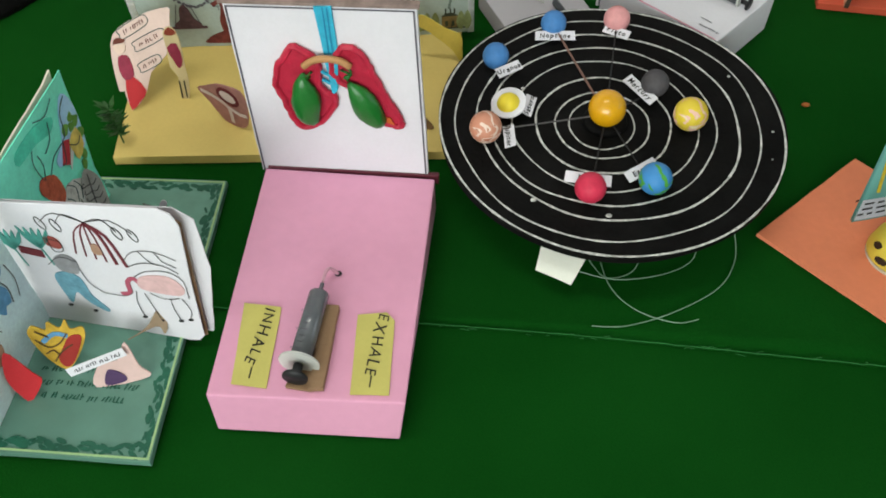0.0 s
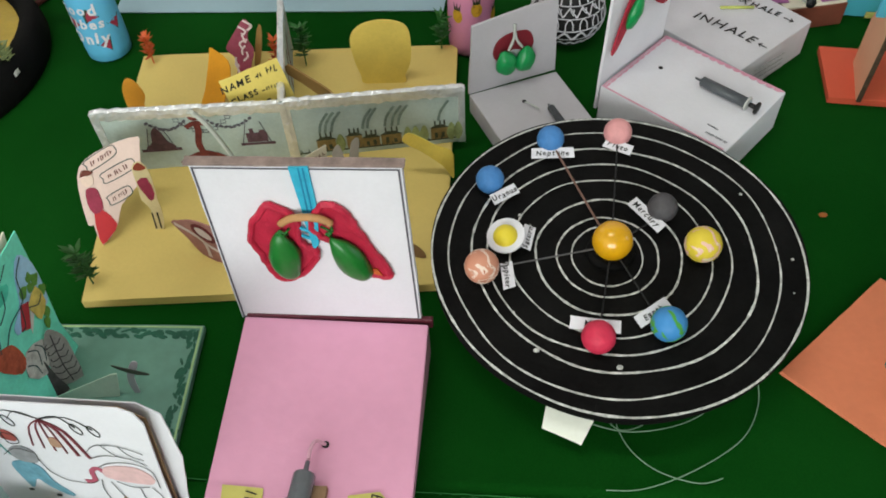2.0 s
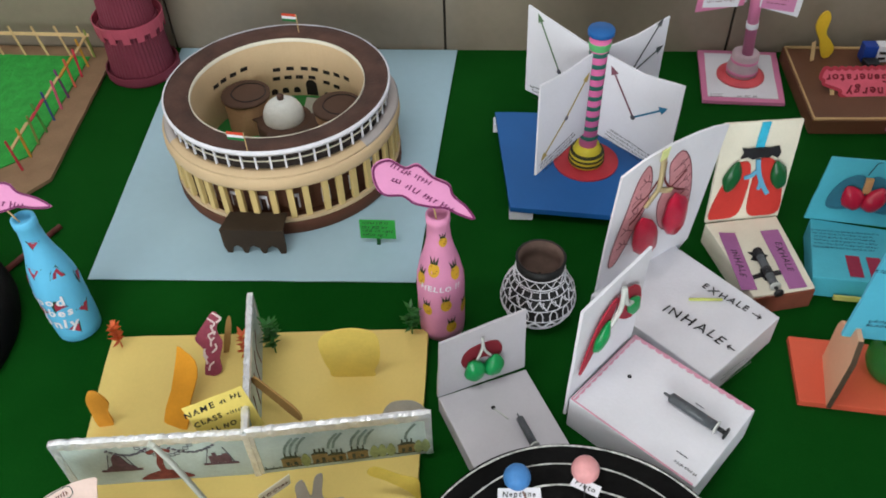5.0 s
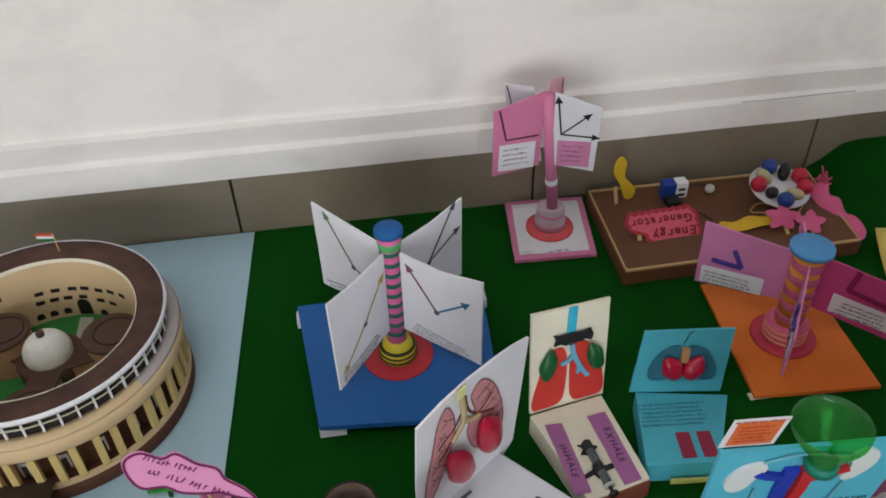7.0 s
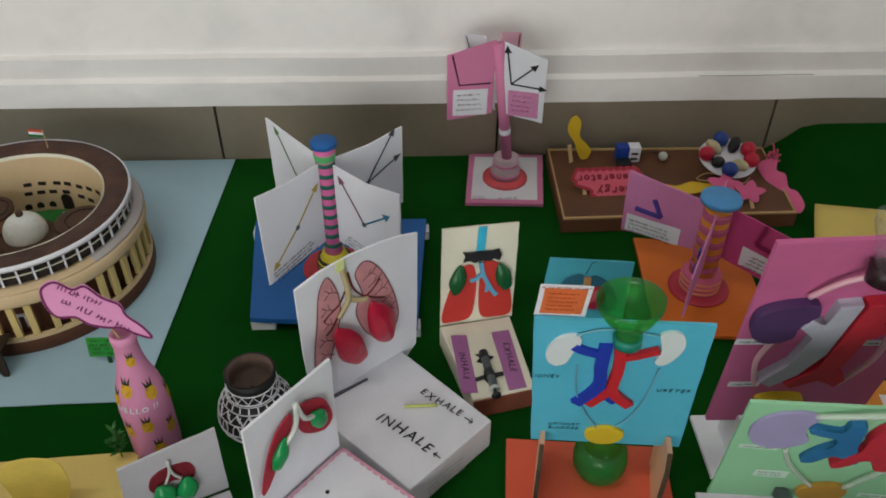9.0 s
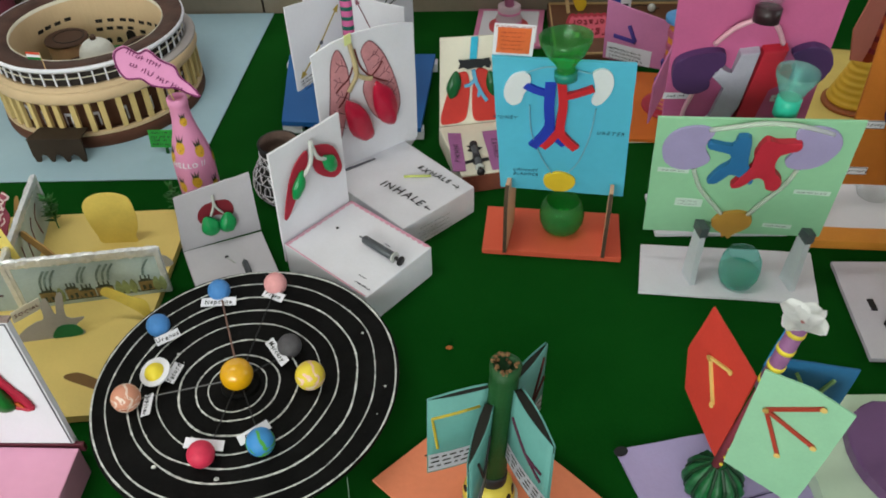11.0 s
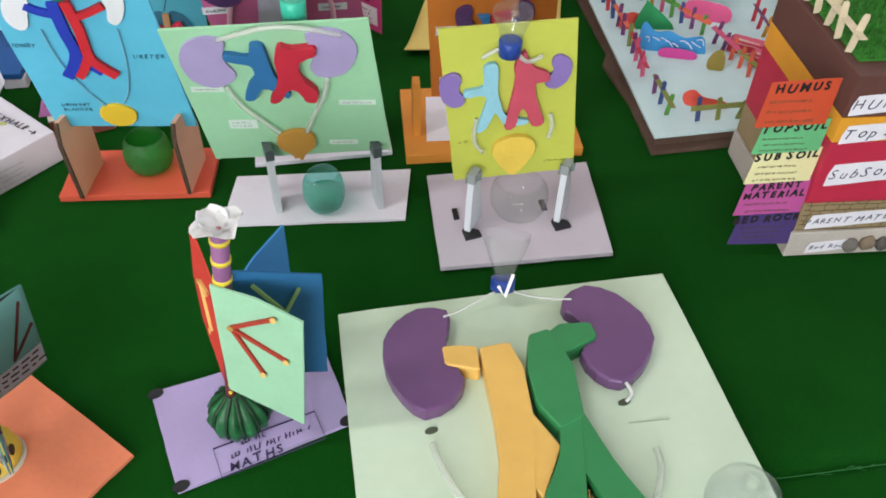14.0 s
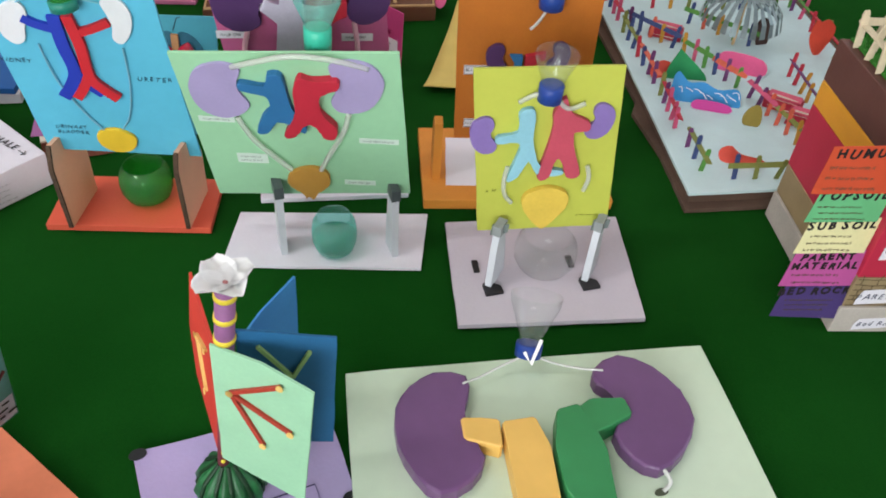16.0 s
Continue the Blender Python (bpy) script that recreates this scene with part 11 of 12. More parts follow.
# ---------- large pale kidney board lying in front ----------
def big_kidney_board():
    X, Y = 1.214, 0.64
    r = thing("kidney_model", X, Y, 0, 0, "large pale green board with purple kidneys and padded vessels", "kidney model", "kidney models")
    q = [(1.0 - X, 0.36 - Y), (1.439 - X, 0.36 - Y), (1.434 - X, 0.911 - Y), (0.999 - X, 0.905 - Y)]
    part("base_board", prism(B(), q, F((0, 0, 0)), 0.0008, 0.03, 0.003), palemint, r, "pale green paper covered foam board")
    top = F((-X, -Y, 0.0304))

    def pad(name, pts, w0, w1, material, label, bev=0.004, smooth=4, parent=r):
        lp = smooth_loop(pts, smooth) if smooth else soften(pts, 1, 0.003)
        bm = prism(B(), lp, top, w0, w1)
        cap = max(bm.faces, key=lambda f: f.calc_center_median().z)
        bmesh.ops.bevel(bm, geom=list(cap.edges), offset=bev, segments=4, affect="EDGES", profile=0.5)
        return part(name, bm, material, parent, label, False)
    pad("kidney", [(1.068, 0.865), (1.097, 0.884), (1.134, 0.876), (1.132, 0.845), (1.120, 0.819), (1.124, 0.793), (1.138, 0.768), (1.120, 0.741), (1.085, 0.729), (1.062, 0.755), (1.048, 0.795), (1.050, 0.839)], 0.0002, 0.018, purple, "wrapped purple foam kidney", 0.004, 2)
    pad("kidney", [(1.283, 0.873), (1.317, 0.891), (1.354, 0.870), (1.374, 0.832), (1.377, 0.793), (1.350, 0.753), (1.316, 0.734), (1.291, 0.751), (1.281, 0.783), (1.300, 0.813), (1.295, 0.835), (1.280, 0.850)], 0.0002, 0.018, purple, "wrapped purple foam kidney", 0.004, 2)
    pad("vessel_arm", [(1.118, 0.816), (1.16, 0.81), (1.157, 0.774), (1.118, 0.789)], 0.0002, 0.0215, amber, "amber padded arm", 0.002, 0)
    pad("vessel", [(1.1615, 0.806), (1.199, 0.809), (1.207, 0.769), (1.202, 0.703), (1.195, 0.66), (1.186, 0.63), (1.1705, 0.543), (1.144, 0.544), (1.13, 0.562), (1.156, 0.663), (1.16, 0.715)], 0.0002, 0.023, amber, "amber padded vessel", 0.002, 0)
    pad("vessel_branch", [(1.19, 0.714), (1.203, 0.706), (1.223, 0.66), (1.189, 0.603), (1.176, 0.63)], 0.0002, 0.0222, amber, "amber padded branch", 0.002, 0)
    pad("vessel_arm", [(1.246, 0.814), (1.265, 0.826), (1.303, 0.823), (1.306, 0.8), (1.256, 0.779)], 0.0002, 0.025, grassgreen, "green padded arm", 0.002, 0)
    pad("vessel", [(1.223, 0.813), (1.249, 0.819), (1.257, 0.795), (1.264, 0.758), (1.257, 0.69), (1.227, 0.679), (1.209, 0.716), (1.2105, 0.765)], 0.0002, 0.027, grassgreen, "green padded vessel", 0.002, 0)
    pad("vessel_branch", [(1.228, 0.69), (1.257, 0.7), (1.24, 0.63), (1.222, 0.551), (1.186, 0.548), (1.18, 0.559), (1.19, 0.606), (1.22, 0.648)], 0.0002, 0.026, grassgreen, "green padded branch", 0.002, 0)
    pad("vessel_branch", [(1.238, 0.694), (1.258, 0.697), (1.273, 0.632), (1.296, 0.574), (1.285, 0.554), (1.27, 0.55), (1.255, 0.57), (1.237, 0.629)], 0.0002, 0.0252, grassgreen, "green padded branch", 0.002, 0)
    pad("amber_wedge", [(1.238, 0.612), (1.251, 0.556), (1.243, 0.548), (1.226, 0.548)], 0.0002, 0.018, amber, "", 0.002, 0)
    part("bladder", prism(B(), oval(1.219, 0.488, 0.066, 0.055, 36), top, 0.0002, 0.026, 0.004), mat("pale_lilac_foam", "c4b6cc", 0.5, 0.05), r, "pale lilac wrapped bladder")
    for pts in ([(1.088, 0.696, 0.003), (1.092, 0.672, 0.006), (1.102, 0.638, 0.007), (1.124, 0.596, 0.007), (1.156, 0.54, 0.004)], [(1.33, 0.652, 0.003), (1.325, 0.624, 0.007), (1.308, 0.592, 0.007), (1.28, 0.543, 0.004)]):
        part("tube", tube(B(), [top @ Vector(p) for p in pts], 0.0038, 10, 6), tubing, r, "milky plastic tube", True)
    for pts in ([(1.128, 0.862, 0.02), (1.15, 0.874, 0.014), (1.178, 0.885, 0.018), (1.2, 0.889, 0.026)], [(1.216, 0.889, 0.026), (1.24, 0.884, 0.016), (1.268, 0.876, 0.014), (1.292, 0.866, 0.02)]):
        part("tube", tube(B(), [top @ Vector(p) for p in pts], 0.0014, 8, 5), clearwhite, r, "thin clear tube", True)
    part("tube_stub", tube(B(), [top @ Vector(p) for p in ((1.322, 0.738, 0.012), (1.326, 0.724, 0.008), (1.318, 0.718, 0.001))], 0.0024, 8, 4), clearwhite, r, "", True)
    for x, y in ((1.09, 0.715), (1.316, 0.718), (1.157, 0.54), (1.279, 0.541)):
        part("hole", prism(B(), oval(x, y, 0.008, 0.0045, 14, tilt=12), top, 0.0001, 0.0006), mat("dark_olive_hole", "4a5240", 0.8), r, "torn hole in the paper")
    part("handwriting", scribble(B(), top, 1.094, 1.116, 0.507, 0.513, 1, 3, 0.3), greyink, r)
    part("handwriting", scribble(B(), top, 1.118, 1.138, 0.497, 0.503, 1, 5, 0.3), greyink, r)
    part("handwriting", scribble(B(), top, 1.335, 1.357, 0.502, 0.508, 1, 4, 0.3), greyink, r)
    part("pen_line", stroke(B(), [(1.312, 0.69), (1.36, 0.688)], 0.0008, top), mat("faint_pencil", "97a58f", 0.7), r)
    # clear bottle bottom glued on the board, and the cut bottle top at the back edge
    part("bottle_dome", shell(B(), [(0.039, 0.0), (0.039, 0.012), (0.034, 0.028), (0.022, 0.038), (0.006, 0.041)], 0.0007, 36, top @ Matrix.Translation((1.396, 0.575, 0.0004))), pet, r, "clear bottle bottom glued to the board", True)
    bm = stroke(B(), [(-0.0085, 0.007), (-0.002, -0.008), (0.013, 0.018)], 0.0042, F((1.2085 - X, 0.879 - Y, 0.067), (1, 0.1, 0), (0, 0.6, 0.8)), 0.0, 0.0014)
    f = funnel(r, (1.209 - X, 0.895 - Y, 0.062), (0.12, 0.4, 0.8), 0.03, 0.0125, 0.066, pet, mat("cap_navy", "1f3f8c"), cap=0.016, label="clear cut bottle top with blue cap")
    part("white_mark", bm, mat("pure_white_print", "f0f0f0", 0.4, 0.02), f)


big_kidney_board()


# ---------- fenced zoo board ----------
def zoo_model():
    X, Y = 1.75, 1.5
    r = thing("fenced_zoo_model", X, Y, 0, 0, "pale blue board with coloured stick fences and paper cut-outs", "zoo model")

    def Lc(x, y, z=0.03):
        return Vector((x - X, y - Y, z))
    part("cardboard_base", prism(B(), [(1.525 - X, 1.194 - Y), (2.0 - X, 1.196 - Y), (2.06 - X, 2.0 - Y), (1.556 - X, 2.0 - Y), (1.545 - X, 1.5 - Y), (1.526 - X, 1.462 - Y), (1.534 - X, 1.33 - Y)], F((0, 0, 0)), 0.0008, 0.008), mat("dark_torn_cardboard", "5a463a", 0.85, 0.2, 25, 0.3), r, "torn brown cardboard base")
    part("sheet_board", prism(B(), [(1.53 - X, 1.206 - Y), (1.97 - X, 1.21 - Y), (2.02 - X, 1.98 - Y), (1.577 - X, 1.98 - Y)], F((0, 0, 0)), 0.0242, 0.029, 0.001), mat("pale_aqua_sheet", "c0d8da", 0.7, 0.05), r, "pale aqua paper board")
    part("dark_edge", prism(B(), [(1.534 - X, 1.21 - Y), (1.968 - X, 1.214 - Y), (2.016 - X, 1.975 - Y), (1.581 - X, 1.975 - Y)], F((0, 0, 0)), 0.0082, 0.024), mat("dark_torn_cardboard", "66503f"), r, "brown cardboard under the sheet")

    def fence(a, b, n, h=0.05, tilt=0.0, seed=0):
        rnd = random.Random(seed)
        A, Bq = Lc(*a), Lc(*b)
        for i in range(n):
            p = A.lerp(Bq, (i + 0.5) / n)
            j = Vector((rnd.uniform(-0.006, 0.006), rnd.uniform(-0.004, 0.004), 0))
            part("picket", stick(B(), p, p + j + Vector((0, 0, h * rnd.uniform(0.85, 1.1))), 0.0075, 0.002), STAINS[rnd.randrange(8)], r)
        m = max(1, n // 3)
        for i in range(m):
            p, q = A.lerp(Bq, i / m), A.lerp(Bq, (i + 1) / m)
            part("rail", stick(B(), p + Vector((0, -0.0025, h * 0.62)), q + Vector((0, -0.0025, h * 0.66)), 0.0085, 0.002), STAINS[rnd.randrange(8)], r)
    fence((1.596, 1.236), (1.7, 1.232), 3, 0.044, 0, 1)
    fence((1.568, 1.243), (1.571, 1.34), 3, 0.044, 0, 2)
    fence((1.567, 1.365), (1.58, 1.494), 5, 0.044, 0, 3)
    fence((1.58, 1.505), (1.582, 1.73), 7, 0.044, 0, 13)
    fence((1.586, 1.75), (1.59, 1.9), 5, 0.044, 0, 11)
    fence((1.596, 1.75), (1.667, 1.638), 5, 0.046, 0, 4)
    fence((1.667, 1.632), (1.734, 1.488), 6, 0.046, 0, 14)
    fence((1.736, 1.48), (1.76, 1.306), 6, 0.046, 0, 15)
    fence((1.82, 1.29), (1.9, 1.22), 3, 0.048, 0, 12)
    fence((1.85, 1.55), (1.832, 1.4), 5, 0.046, 0, 5)
    fence((1.72, 1.76), (1.83, 1.64), 5, 0.046, 0, 6)
    fence((1.62, 1.93), (2.0, 1.93), 10, 0.048, 0, 7)
    fence((1.66, 1.82), (2.0, 1.8), 9, 0.046, 0, 8)
    fence((1.95, 1.24), (1.99, 1.9), 12, 0.048, 0, 9)

    def cut(name, x, y, turn, pts, material, label, lean=0.3, lift=0.0295):
        c, s = math.cos(radians(turn)), math.sin(radians(turn))
        m = F(Lc(x, y, lift), (c, s, 0), (-s * lean, c * lean, 1))
        return part(name, blob(B(), pts, m, -0.001, 0.001, 0, 4), material, r, label)
    bl = mat("azure_paper", "2f86c0", 0.6, 0.15)
    cut("blue_cutout", 1.648, 1.452, -16, [(-0.05, 0.0), (0.052, -0.004), (0.062, 0.012), (0.054, 0.03), (0.022, 0.026), (-0.004, 0.036), (-0.03, 0.034), (-0.05, 0.05), (-0.058, 0.03)], bl, "azure paper cut-out with white strokes", 0.6)
    bm = B()
    rnd = random.Random(77)
    for i in range(9):
        c = Lc(1.606 + 0.0105 * i, 1.472 - 0.0045 * i + rnd.uniform(-0.006, 0.006), 0.053 + rnd.uniform(-0.006, 0.003))
        tube(bm, [c, c + Vector((rnd.uniform(0.002, 0.008), -0.006, rnd.uniform(-0.004, 0.004))), c + Vector((rnd.uniform(0.0, 0.014), -0.014, rnd.uniform(-0.006, 0.002)))], 0.0008, 5, 3)
    part("white_stroke", bm, white, r)
    cut("magenta_cutout", 1.652, 1.428, -20, [(-0.03, 0), (0.03, 0), (0.026, 0.014), (-0.026, 0.016)], mat("magenta_paper", "c03a8c", 0.6), "magenta paper cut-out")
    cut("green_cutout", 1.645, 1.535, -10, [(-0.034, 0.0), (0.04, 0.0), (-0.012, 0.05), (-0.02, 0.05)], mat("kelly_green_paper", "1f8a50", 0.6), "kelly green paper triangle", 0.2)
    cut("red_cutout", 1.605, 1.545, 15, [(-0.02, 0.0), (0.022, 0.0), (0.024, 0.018), (0.0, 0.03), (-0.024, 0.02)], mat("poppy_paper", "cc4a3a", 0.6), "poppy red paper cut-out")
    cut("red_cutout", 1.636, 1.268, -12, [(-0.034, 0.012), (-0.02, 0.004), (0.04, 0.002), (0.034, 0.014), (0.0, 0.02), (-0.018, 0.032), (-0.034, 0.026)], mat("poppy_paper", "cc4a3a"), "poppy red paper cut-out", 0.3)
    cut("red_tree_cutout", 1.944, 1.616, 10, [(-0.006, 0.0), (0.006, 0.0), (0.016, 0.014), (0.026, 0.03), (0.028, 0.05), (0.018, 0.062), (0.006, 0.07), (-0.008, 0.066), (-0.02, 0.07), (-0.027, 0.05), (-0.024, 0.026)], mat("vermilion_paper", "d0442c", 0.6), "vermilion paper tree with dark outline", 0.1)
    cut("pink_cutout", 1.758, 1.552, -25, [(-0.04, 0.0), (0.04, 0.0), (0.036, 0.03), (-0.036, 0.034)], mat("hot_pink_card", "d8588a", 0.6), "hot pink paper block", 0.8)
    cut("olive_cutout", 1.705, 1.38, -20, [(-0.012, 0.0), (0.012, 0.0), (0.014, 0.02), (0.006, 0.036), (-0.008, 0.03), (-0.016, 0.014)], mat("olive_gold_clay", "8a7a30", 0.6), "small olive clay lump")
    cut("dark_cutout", 1.85, 1.66, 10, [(-0.012, 0.0), (0.012, 0.0), (0.016, 0.03), (0.006, 0.05), (-0.012, 0.044)], mat("brown_black_clay", "3a241c", 0.6), "small dark brown lump")
    for (x, y, turn) in ((1.786, 1.432, -38), (1.803, 1.378, -36), (1.665, 1.7, -30)):
        bm = B()
        box(bm, -0.032, 0.032, -0.016, 0.016, 0.0, 0.018, 0.001)
        tr = part("wagon", bm, mat("crimson_card", "b02a40", 0.6), r, "crimson card wagon")
        tr.matrix_basis = Matrix.Translation(Lc(x, y, 0.0295)) @ pose(0, 0, 0, 0, 0, turn)
        bm = B()
        box(bm, -0.028, 0.028, -0.012, 0.012, 0.0182, 0.024, 0.002)
        part("load", bm, mat("rosy_card", "c8506a", 0.6), tr)
        part("placard", prism(B(), [(-0.024, 0.006), (0.024, 0.004), (0.022, 0.026), (-0.022, 0.028)], F((0, -0.0172, 0.0), (1, 0, 0), (0, 0.35, 1)), 0.0, 0.001), offwhite, tr, "pale placard with a dark bar")
        part("plain_bar", prism(B(), rect(-0.014, 0.014, 0.013, 0.018), F((0, -0.0172, 0.0), (1, 0, 0), (0, 0.35, 1)), 0.0012, 0.0016), brownink, tr)
    # foil-strip canopy
    bm = tube(B(), [Lc(1.79, 1.66, 0.03), Lc(1.79, 1.66, 0.13)], 0.003, 8)
    part("canopy_pole", bm, wood, r)
    fm = mat("brushed_silver_strip", "9fb0b4", 0.35, 0.15, 60, 0.2, metal=0.6)
    for i in range(26):
        a = 2 * math.pi * i / 26
        c = Lc(1.79, 1.66, 0.135)
        u = Vector((math.cos(a), math.sin(a), 0))
        s = Vector((-math.sin(a), math.cos(a), 0)) * 0.006
        P = [c + u * 0.008, c + u * 0.05 + Vector((0, 0, -0.006)), c + u * 0.072 + Vector((0, 0, -0.03)), c + u * 0.078 + Vector((0, 0, -0.055))]
        bm = B()
        vs = [(bm.verts.new(p - s * (0.4 + 0.2 * j)), bm.verts.new(p + s * (0.4 + 0.2 * j))) for j, p in enumerate(P)]
        for v0, v1 in zip(vs, vs[1:]):
            bm.faces.new((v0[0], v0[1], v1[1], v1[0]))
        bmesh.ops.solidify(bm, geom=list(bm.faces), thickness=0.0006)
        part("canopy_strip", bm, fm, r, "")


zoo_model()


# ---------- soil profile block ----------
def soil_model():
    X, Y = 1.634, 0.945
    rz = -5.0
    r = thing("soil_profile_model", X, Y, 0, rz, "layered card soil profile box with labels and grass top", "soil model")
    W, D = 0.3, 0.24
    wh = mat("dirty_white_card", "b5aea5", 0.7, 0.16, 14)
    layers = (("bedrock_layer", 0.0006, 0.046, wh, "dirty white bottom layer with pebbles"), ("parent_layer", 0.046, 0.097, mat("tan_stone_print", "93805f", 0.7, 0.1), "tan stone-print layer"),
              ("subsoil_layer", 0.097, 0.198, mat("raspberry_paper", "b52a44", 0.55, 0.06), "raspberry red paper layer"), ("topsoil_layer", 0.198, 0.236, mat("marigold_paper", "d9982c", 0.55, 0.06), "marigold yellow paper layer"),
              ("humus_layer", 0.236, 0.296, mat("cocoa_paper", "5c3a34", 0.55, 0.08), "cocoa brown paper layer"))
    P = {}
    for name, z0, z1, m, lb in layers:
        bm = B()
        e = 0.003 if name == "bedrock_layer" else 0.0
        box(bm, -e, W, -e, D, z0, z1 - 0.0006, 0.0018)
        P[name] = part(name, bm, m, r, lb)
    front = F((0, 0, 0), (1, 0, 0), UP)
    # stones of the print, each its own piece
    rnd = random.Random(12)
    stone = mat("stone_print_line", "54452f", 0.8, 0.2)
    bm = B()
    for j in range(6):
        z = 0.049 + 0.0088 * j
        stroke(bm, [(0.002 + 0.02 * i, z + rnd.uniform(-0.0012, 0.0012)) for i in range(15)], 0.0008, front, 0.0004, 0.0008)
        x = rnd.uniform(0.002, 0.015)
        while x < 0.28:
            stroke(bm, [(x, z), (x + rnd.uniform(-0.002, 0.002), z + 0.0085)], 0.0008, front, 0.0004, 0.0008)
            x += rnd.uniform(0.012, 0.024)
    part("stone_joint", bm, stone, P["parent_layer"], "printed stone joints")["kind"] = "stuff"
    pm = [mat("grey_pebble", "6a6660", 0.7, 0.25, 60, 0.3), mat("brown_pebble", "7a6a58", 0.7, 0.25, 60, 0.3), mat("dark_pebble", "4f4b48", 0.7, 0.25, 60, 0.3)]
    for i in range(9):
        bm = ball(B(), (0, 0, 0), 0.012, 10, (1.0, 0.55, 1.05))
        for v in bm.verts:
            v.co *= 1 + 0.18 * noise.noise(v.co * 90 + Vector((i * 3, 0, 0)))
        p = part("pebble", bm, pm[i % 3], P["bedrock_layer"], "", True)
        p.location = (0.088 + 0.024 * i, -0.006, 0.02 + 0.003 * (i % 2))
    for name, word, x, z, w, h, size in (("humus_layer", "HUMUS", 0.05, 0.256, 0.09, 0.029, 0.0195), ("topsoil_layer", "Top Soil", 0.058, 0.213, 0.1, 0.028, 0.02), ("subsoil_layer", "SubSoil", 0.06, 0.148, 0.096, 0.036, 0.021), ("parent_layer", "PARENT MATERIAL", 0.087, 0.067, 0.15, 0.026, 0.0135), ("bedrock_layer", "Bed Rock", 0.058, 0.018, 0.066, 0.021, 0.0115)):
        q = front @ pose(x, z, 0.003 if name == "bedrock_layer" else 0.0, 0, 0, 3)
        pts = [(-w / 2, -h / 2), (w / 2 - 0.012, -h / 2 + 0.003), (w / 2 - 0.002, -h * 0.25), (w / 2, h * 0.1), (w / 2 - 0.004, h * 0.4), (w / 2 - 0.012, h / 2), (-w / 2 + 0.006, h / 2 - 0.001), (-w / 2 + 0.001, 0)]
        lb = part("label_card", prism(B(), pts, q, 0.0005, 0.0012), white, P[name], "white label with blue-black lettering")
        part("lettering", letters(word, size, q @ Matrix.Translation((0, 0, 0.0006)), 0, 0, 0, 0.3), mat("blue_black_pen", "2f3450", 0.7), lb)
    # fan of coloured note strips at the corner
    q = r.matrix_world.inverted() @ F((1.622, 0.945, 0), (0.98, -0.1, 0), (0.0, 0.12, 1))
    for k, (x0, x1, z0, z1, m, word) in enumerate(((-0.076, 0.002, 0.205, 0.268, mat("vermilion_note", "c04a2a", 0.65, 0.06), "HUMUS"), (-0.07, 0.006, 0.165, 0.212, mat("jade_note", "5fae78", 0.65, 0.06), "TOPSOIL"), (-0.068, 0.008, 0.118, 0.17, mat("cream_note", "d8d3a0", 0.65, 0.06), "SUB SOIL"),
                                                       (-0.07, 0.01, 0.066, 0.122, mat("orchid_note", "b0508f", 0.65, 0.06), "PARENT\nMATERIAL"), (-0.066, 0.01, 0.022, 0.068, mat("indigo_note", "44346a", 0.65, 0.06), "BED ROCK"))):
        qq = q @ pose(0, 0, 0.0022 * (5 - k), 0, 0, 0)
        s = 0.014 - 0.012 * (k == 4)
        st = part("note_strip", prism(B(), [(x0 - 0.012, z0 + 0.011 - 0.006 * (k == 4)), (x1, z0 + s), (x1 + 0.004, z1 + 0.013), (x0 - 0.004, z1 + 0.009)], qq, 0, 0.001), m, r, "coloured written note strip")
        two = "\n" in word
        part("lettering", letters(word.split("\n")[0], 0.0155 if not two else 0.0135, qq @ Matrix.Translation((0, 0, 0.0004)), (x0 + x1) / 2 - 0.002, z1 + 0.001, 3, 0.2, thick=0.0008), mat("brown_black_pen", "1f181a", 0.7), st)
        if two:
            part("lettering", letters("MATERIAL", 0.0135, qq @ Matrix.Translation((0, 0, 0.0004)), (x0 + x1) / 2 - 0.002, z1 - 0.012, 3, 0.2, thick=0.0008), mat("brown_black_pen", "1f181a", 0.7), st)
        part("handwriting", scribble(B(), qq @ pose(0, 0, 0.0008, 0, 0, 1), x0, x1 - 0.01, z0 + 0.013, z1 - (0.02 if two else 0.009), 3 if not two else 2, k, 0.2), mat("faint_note_ink", "5a4a3a", 0.7), st)
    # grass and stick fence on top
    gr = mat("fluffy_grass", "2f7a22", 0.9, 0.4, 60, 0.5)
    bm = B()
    rnd = random.Random(21)
    box(bm, 0.012, W - 0.004, 0.03, D - 0.004, 0.2962, 0.2995)
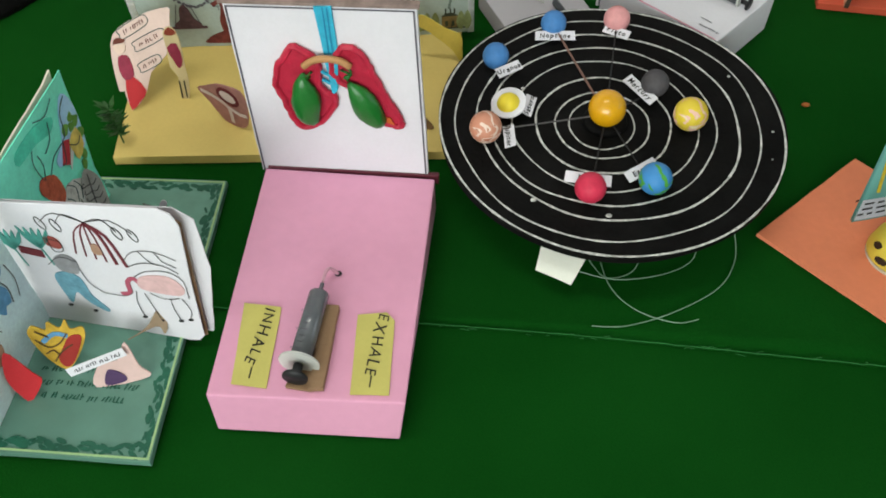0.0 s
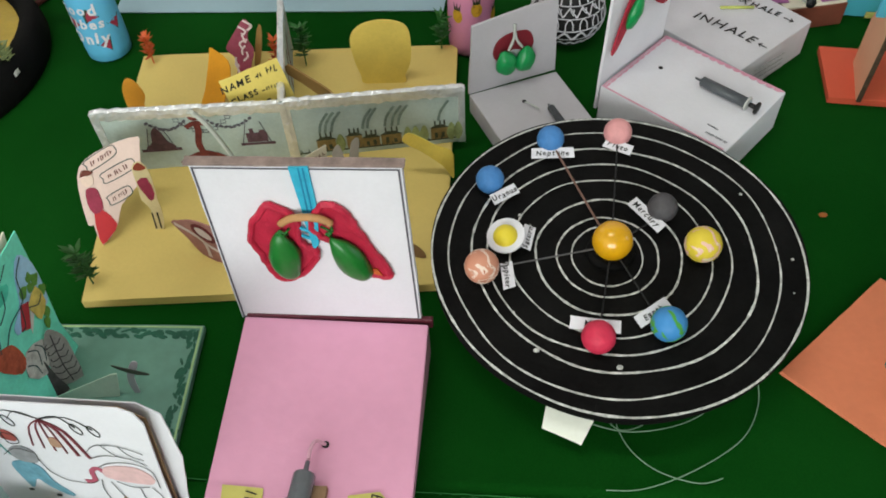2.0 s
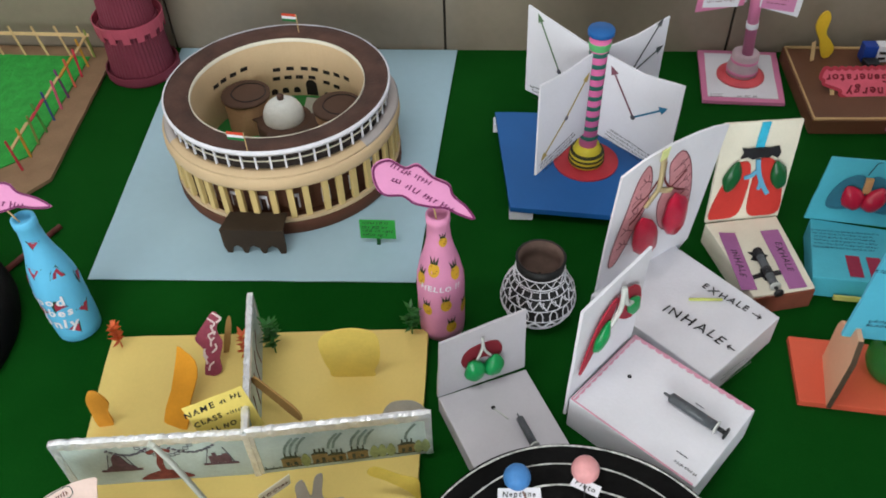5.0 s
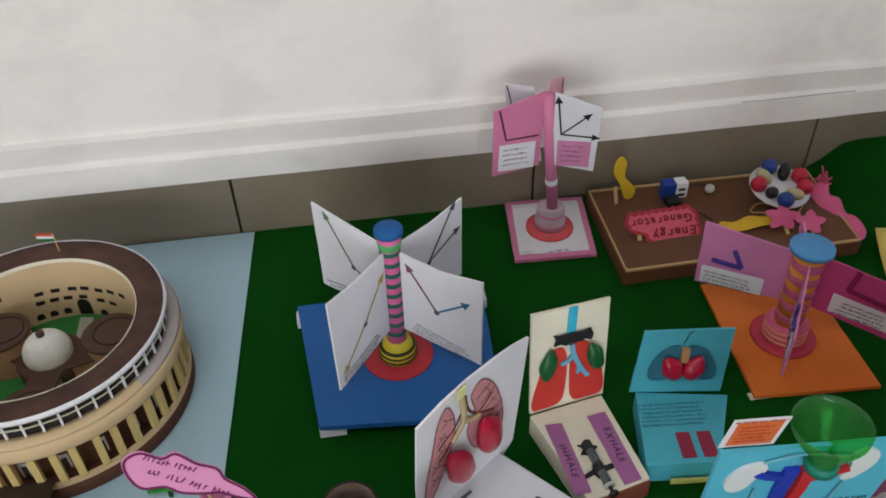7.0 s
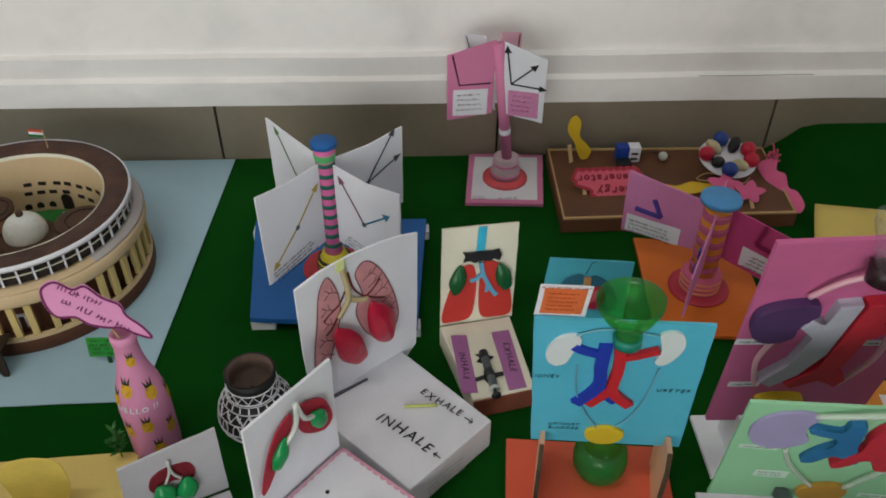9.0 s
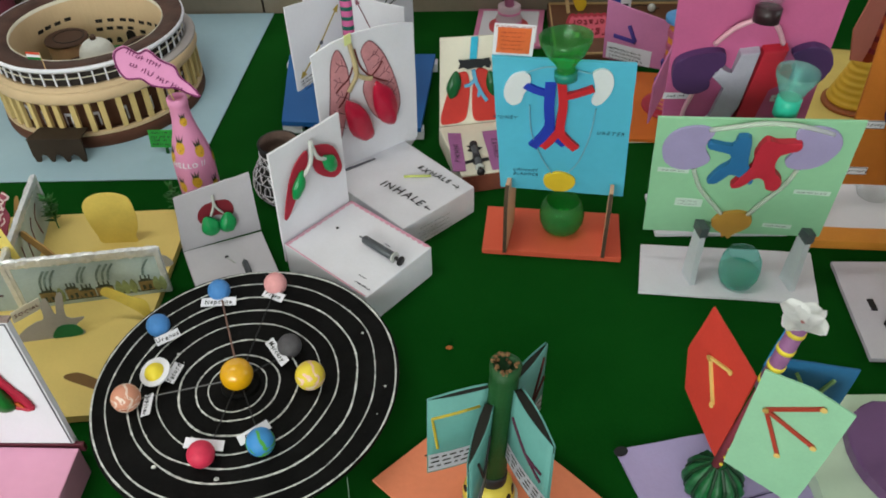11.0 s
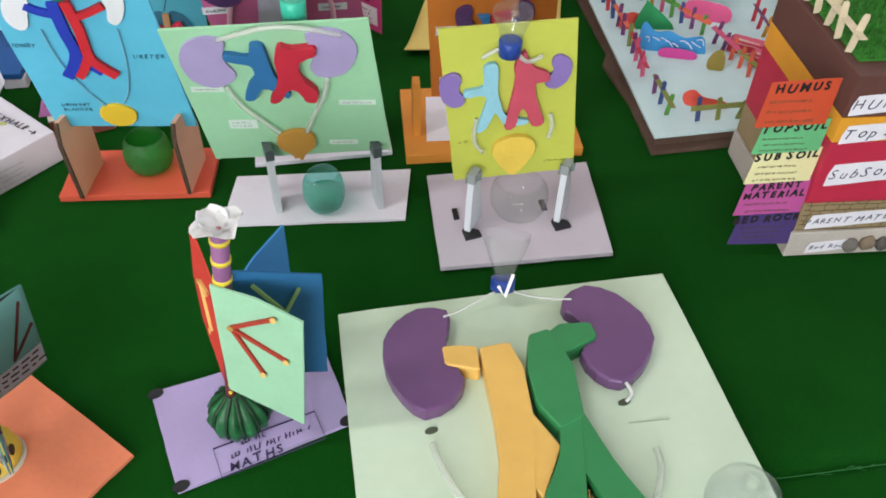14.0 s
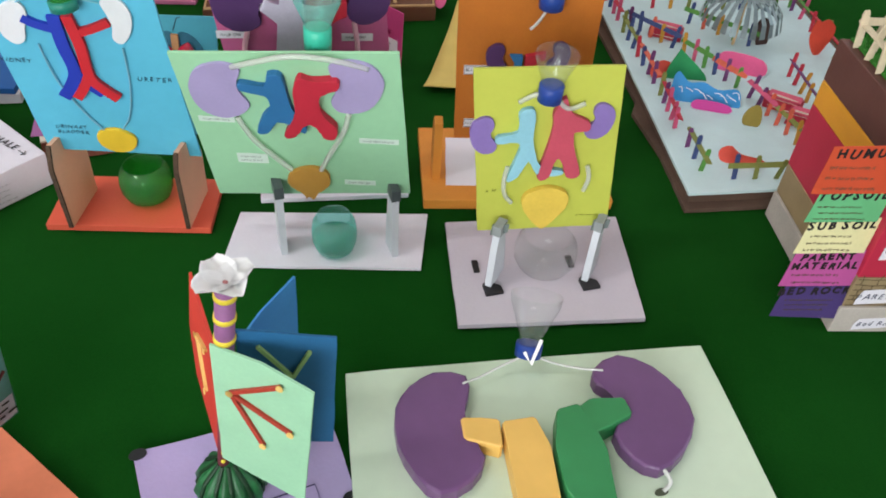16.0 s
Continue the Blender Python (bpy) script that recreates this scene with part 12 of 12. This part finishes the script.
    for i in range(1500):
        x, y = rnd.uniform(0.014, W - 0.006), rnd.uniform(0.03, D - 0.006)
        h = rnd.uniform(0.006, 0.014)
        a = rnd.uniform(0, 6.28)
        c, s = math.cos(a) * 0.0016, math.sin(a) * 0.0016
        l = (rnd.uniform(-0.005, 0.005), rnd.uniform(-0.005, 0.005))
        v = [bm.verts.new((x - c, y - s, 0.2992)), bm.verts.new((x + c, y + s, 0.2992)), bm.verts.new((x + l[0], y + l[1], 0.2992 + h))]
        bm.faces.new(v)
    g = part("grass_mat", bm, gr, r, "bright green fluffy grass")
    g["kind"] = "stuff"
    pale = mat("bare_stick_wood", "d2c4a6", 0.7, 0.1, 60, 0.1)
    for (a, b, n) in (((0.008, 0.035), (0.01, D - 0.01), 6), ((0.05, 0.024), (W - 0.01, 0.024), 6), ((0.02, D - 0.008), (W - 0.01, D - 0.008), 6)):
        A, Bq = Vector((*a, 0.297)), Vector((*b, 0.297))
        for i in range(n):
            p = A.lerp(Bq, (i + 0.5) / n)
            part("picket", stick(B(), p, p + Vector((0.006 * (-1) ** i, 0, 0.05)), 0.009, 0.002), pale, r)
        part("rail", stick(B(), A + Vector((0, -0.003, 0.028)), Bq + Vector((0, -0.003, 0.03)), 0.01, 0.002), pale, r)


soil_model()


# ---------- printed poster on the wall behind ----------
poster = thing("wall_poster", 0.018, 2.1215, 0.495, 0, "printed white poster with a blue field on plaster wall", "poster")
pm = F((0, 0, 0), (1, 0, 0), UP)
sheet = part("sheet", prism(B(), rect(-0.26, 0.62, 0.0, 0.62), pm, 0.0, 0.001), white, poster, "white printed sheet")
part("blue_field", prism(B(), rect(-0.26, 0.0, 0.0035, 0.617), pm, 0.0012, 0.0018), mat("print_blue", "2f5ea0", 0.45, 0.05), sheet, "plain blue printed field")
for x, w, h in ((0.125, 0.03, 0.06), (0.22, 0.09, 0.05), (0.33, 0.08, 0.06), (0.43, 0.05, 0.05)):
    part("dark_print", blob(B(), [(x - w * 0.5, 0.02 + h), (x - w * 0.3, 0.016), (x, 0.006), (x + w * 0.35, 0.014), (x + w * 0.5, 0.02 + h)], pm, 0.0012, 0.0017), mat("print_slate", "34475a", 0.5), sheet, "dark printed shape")
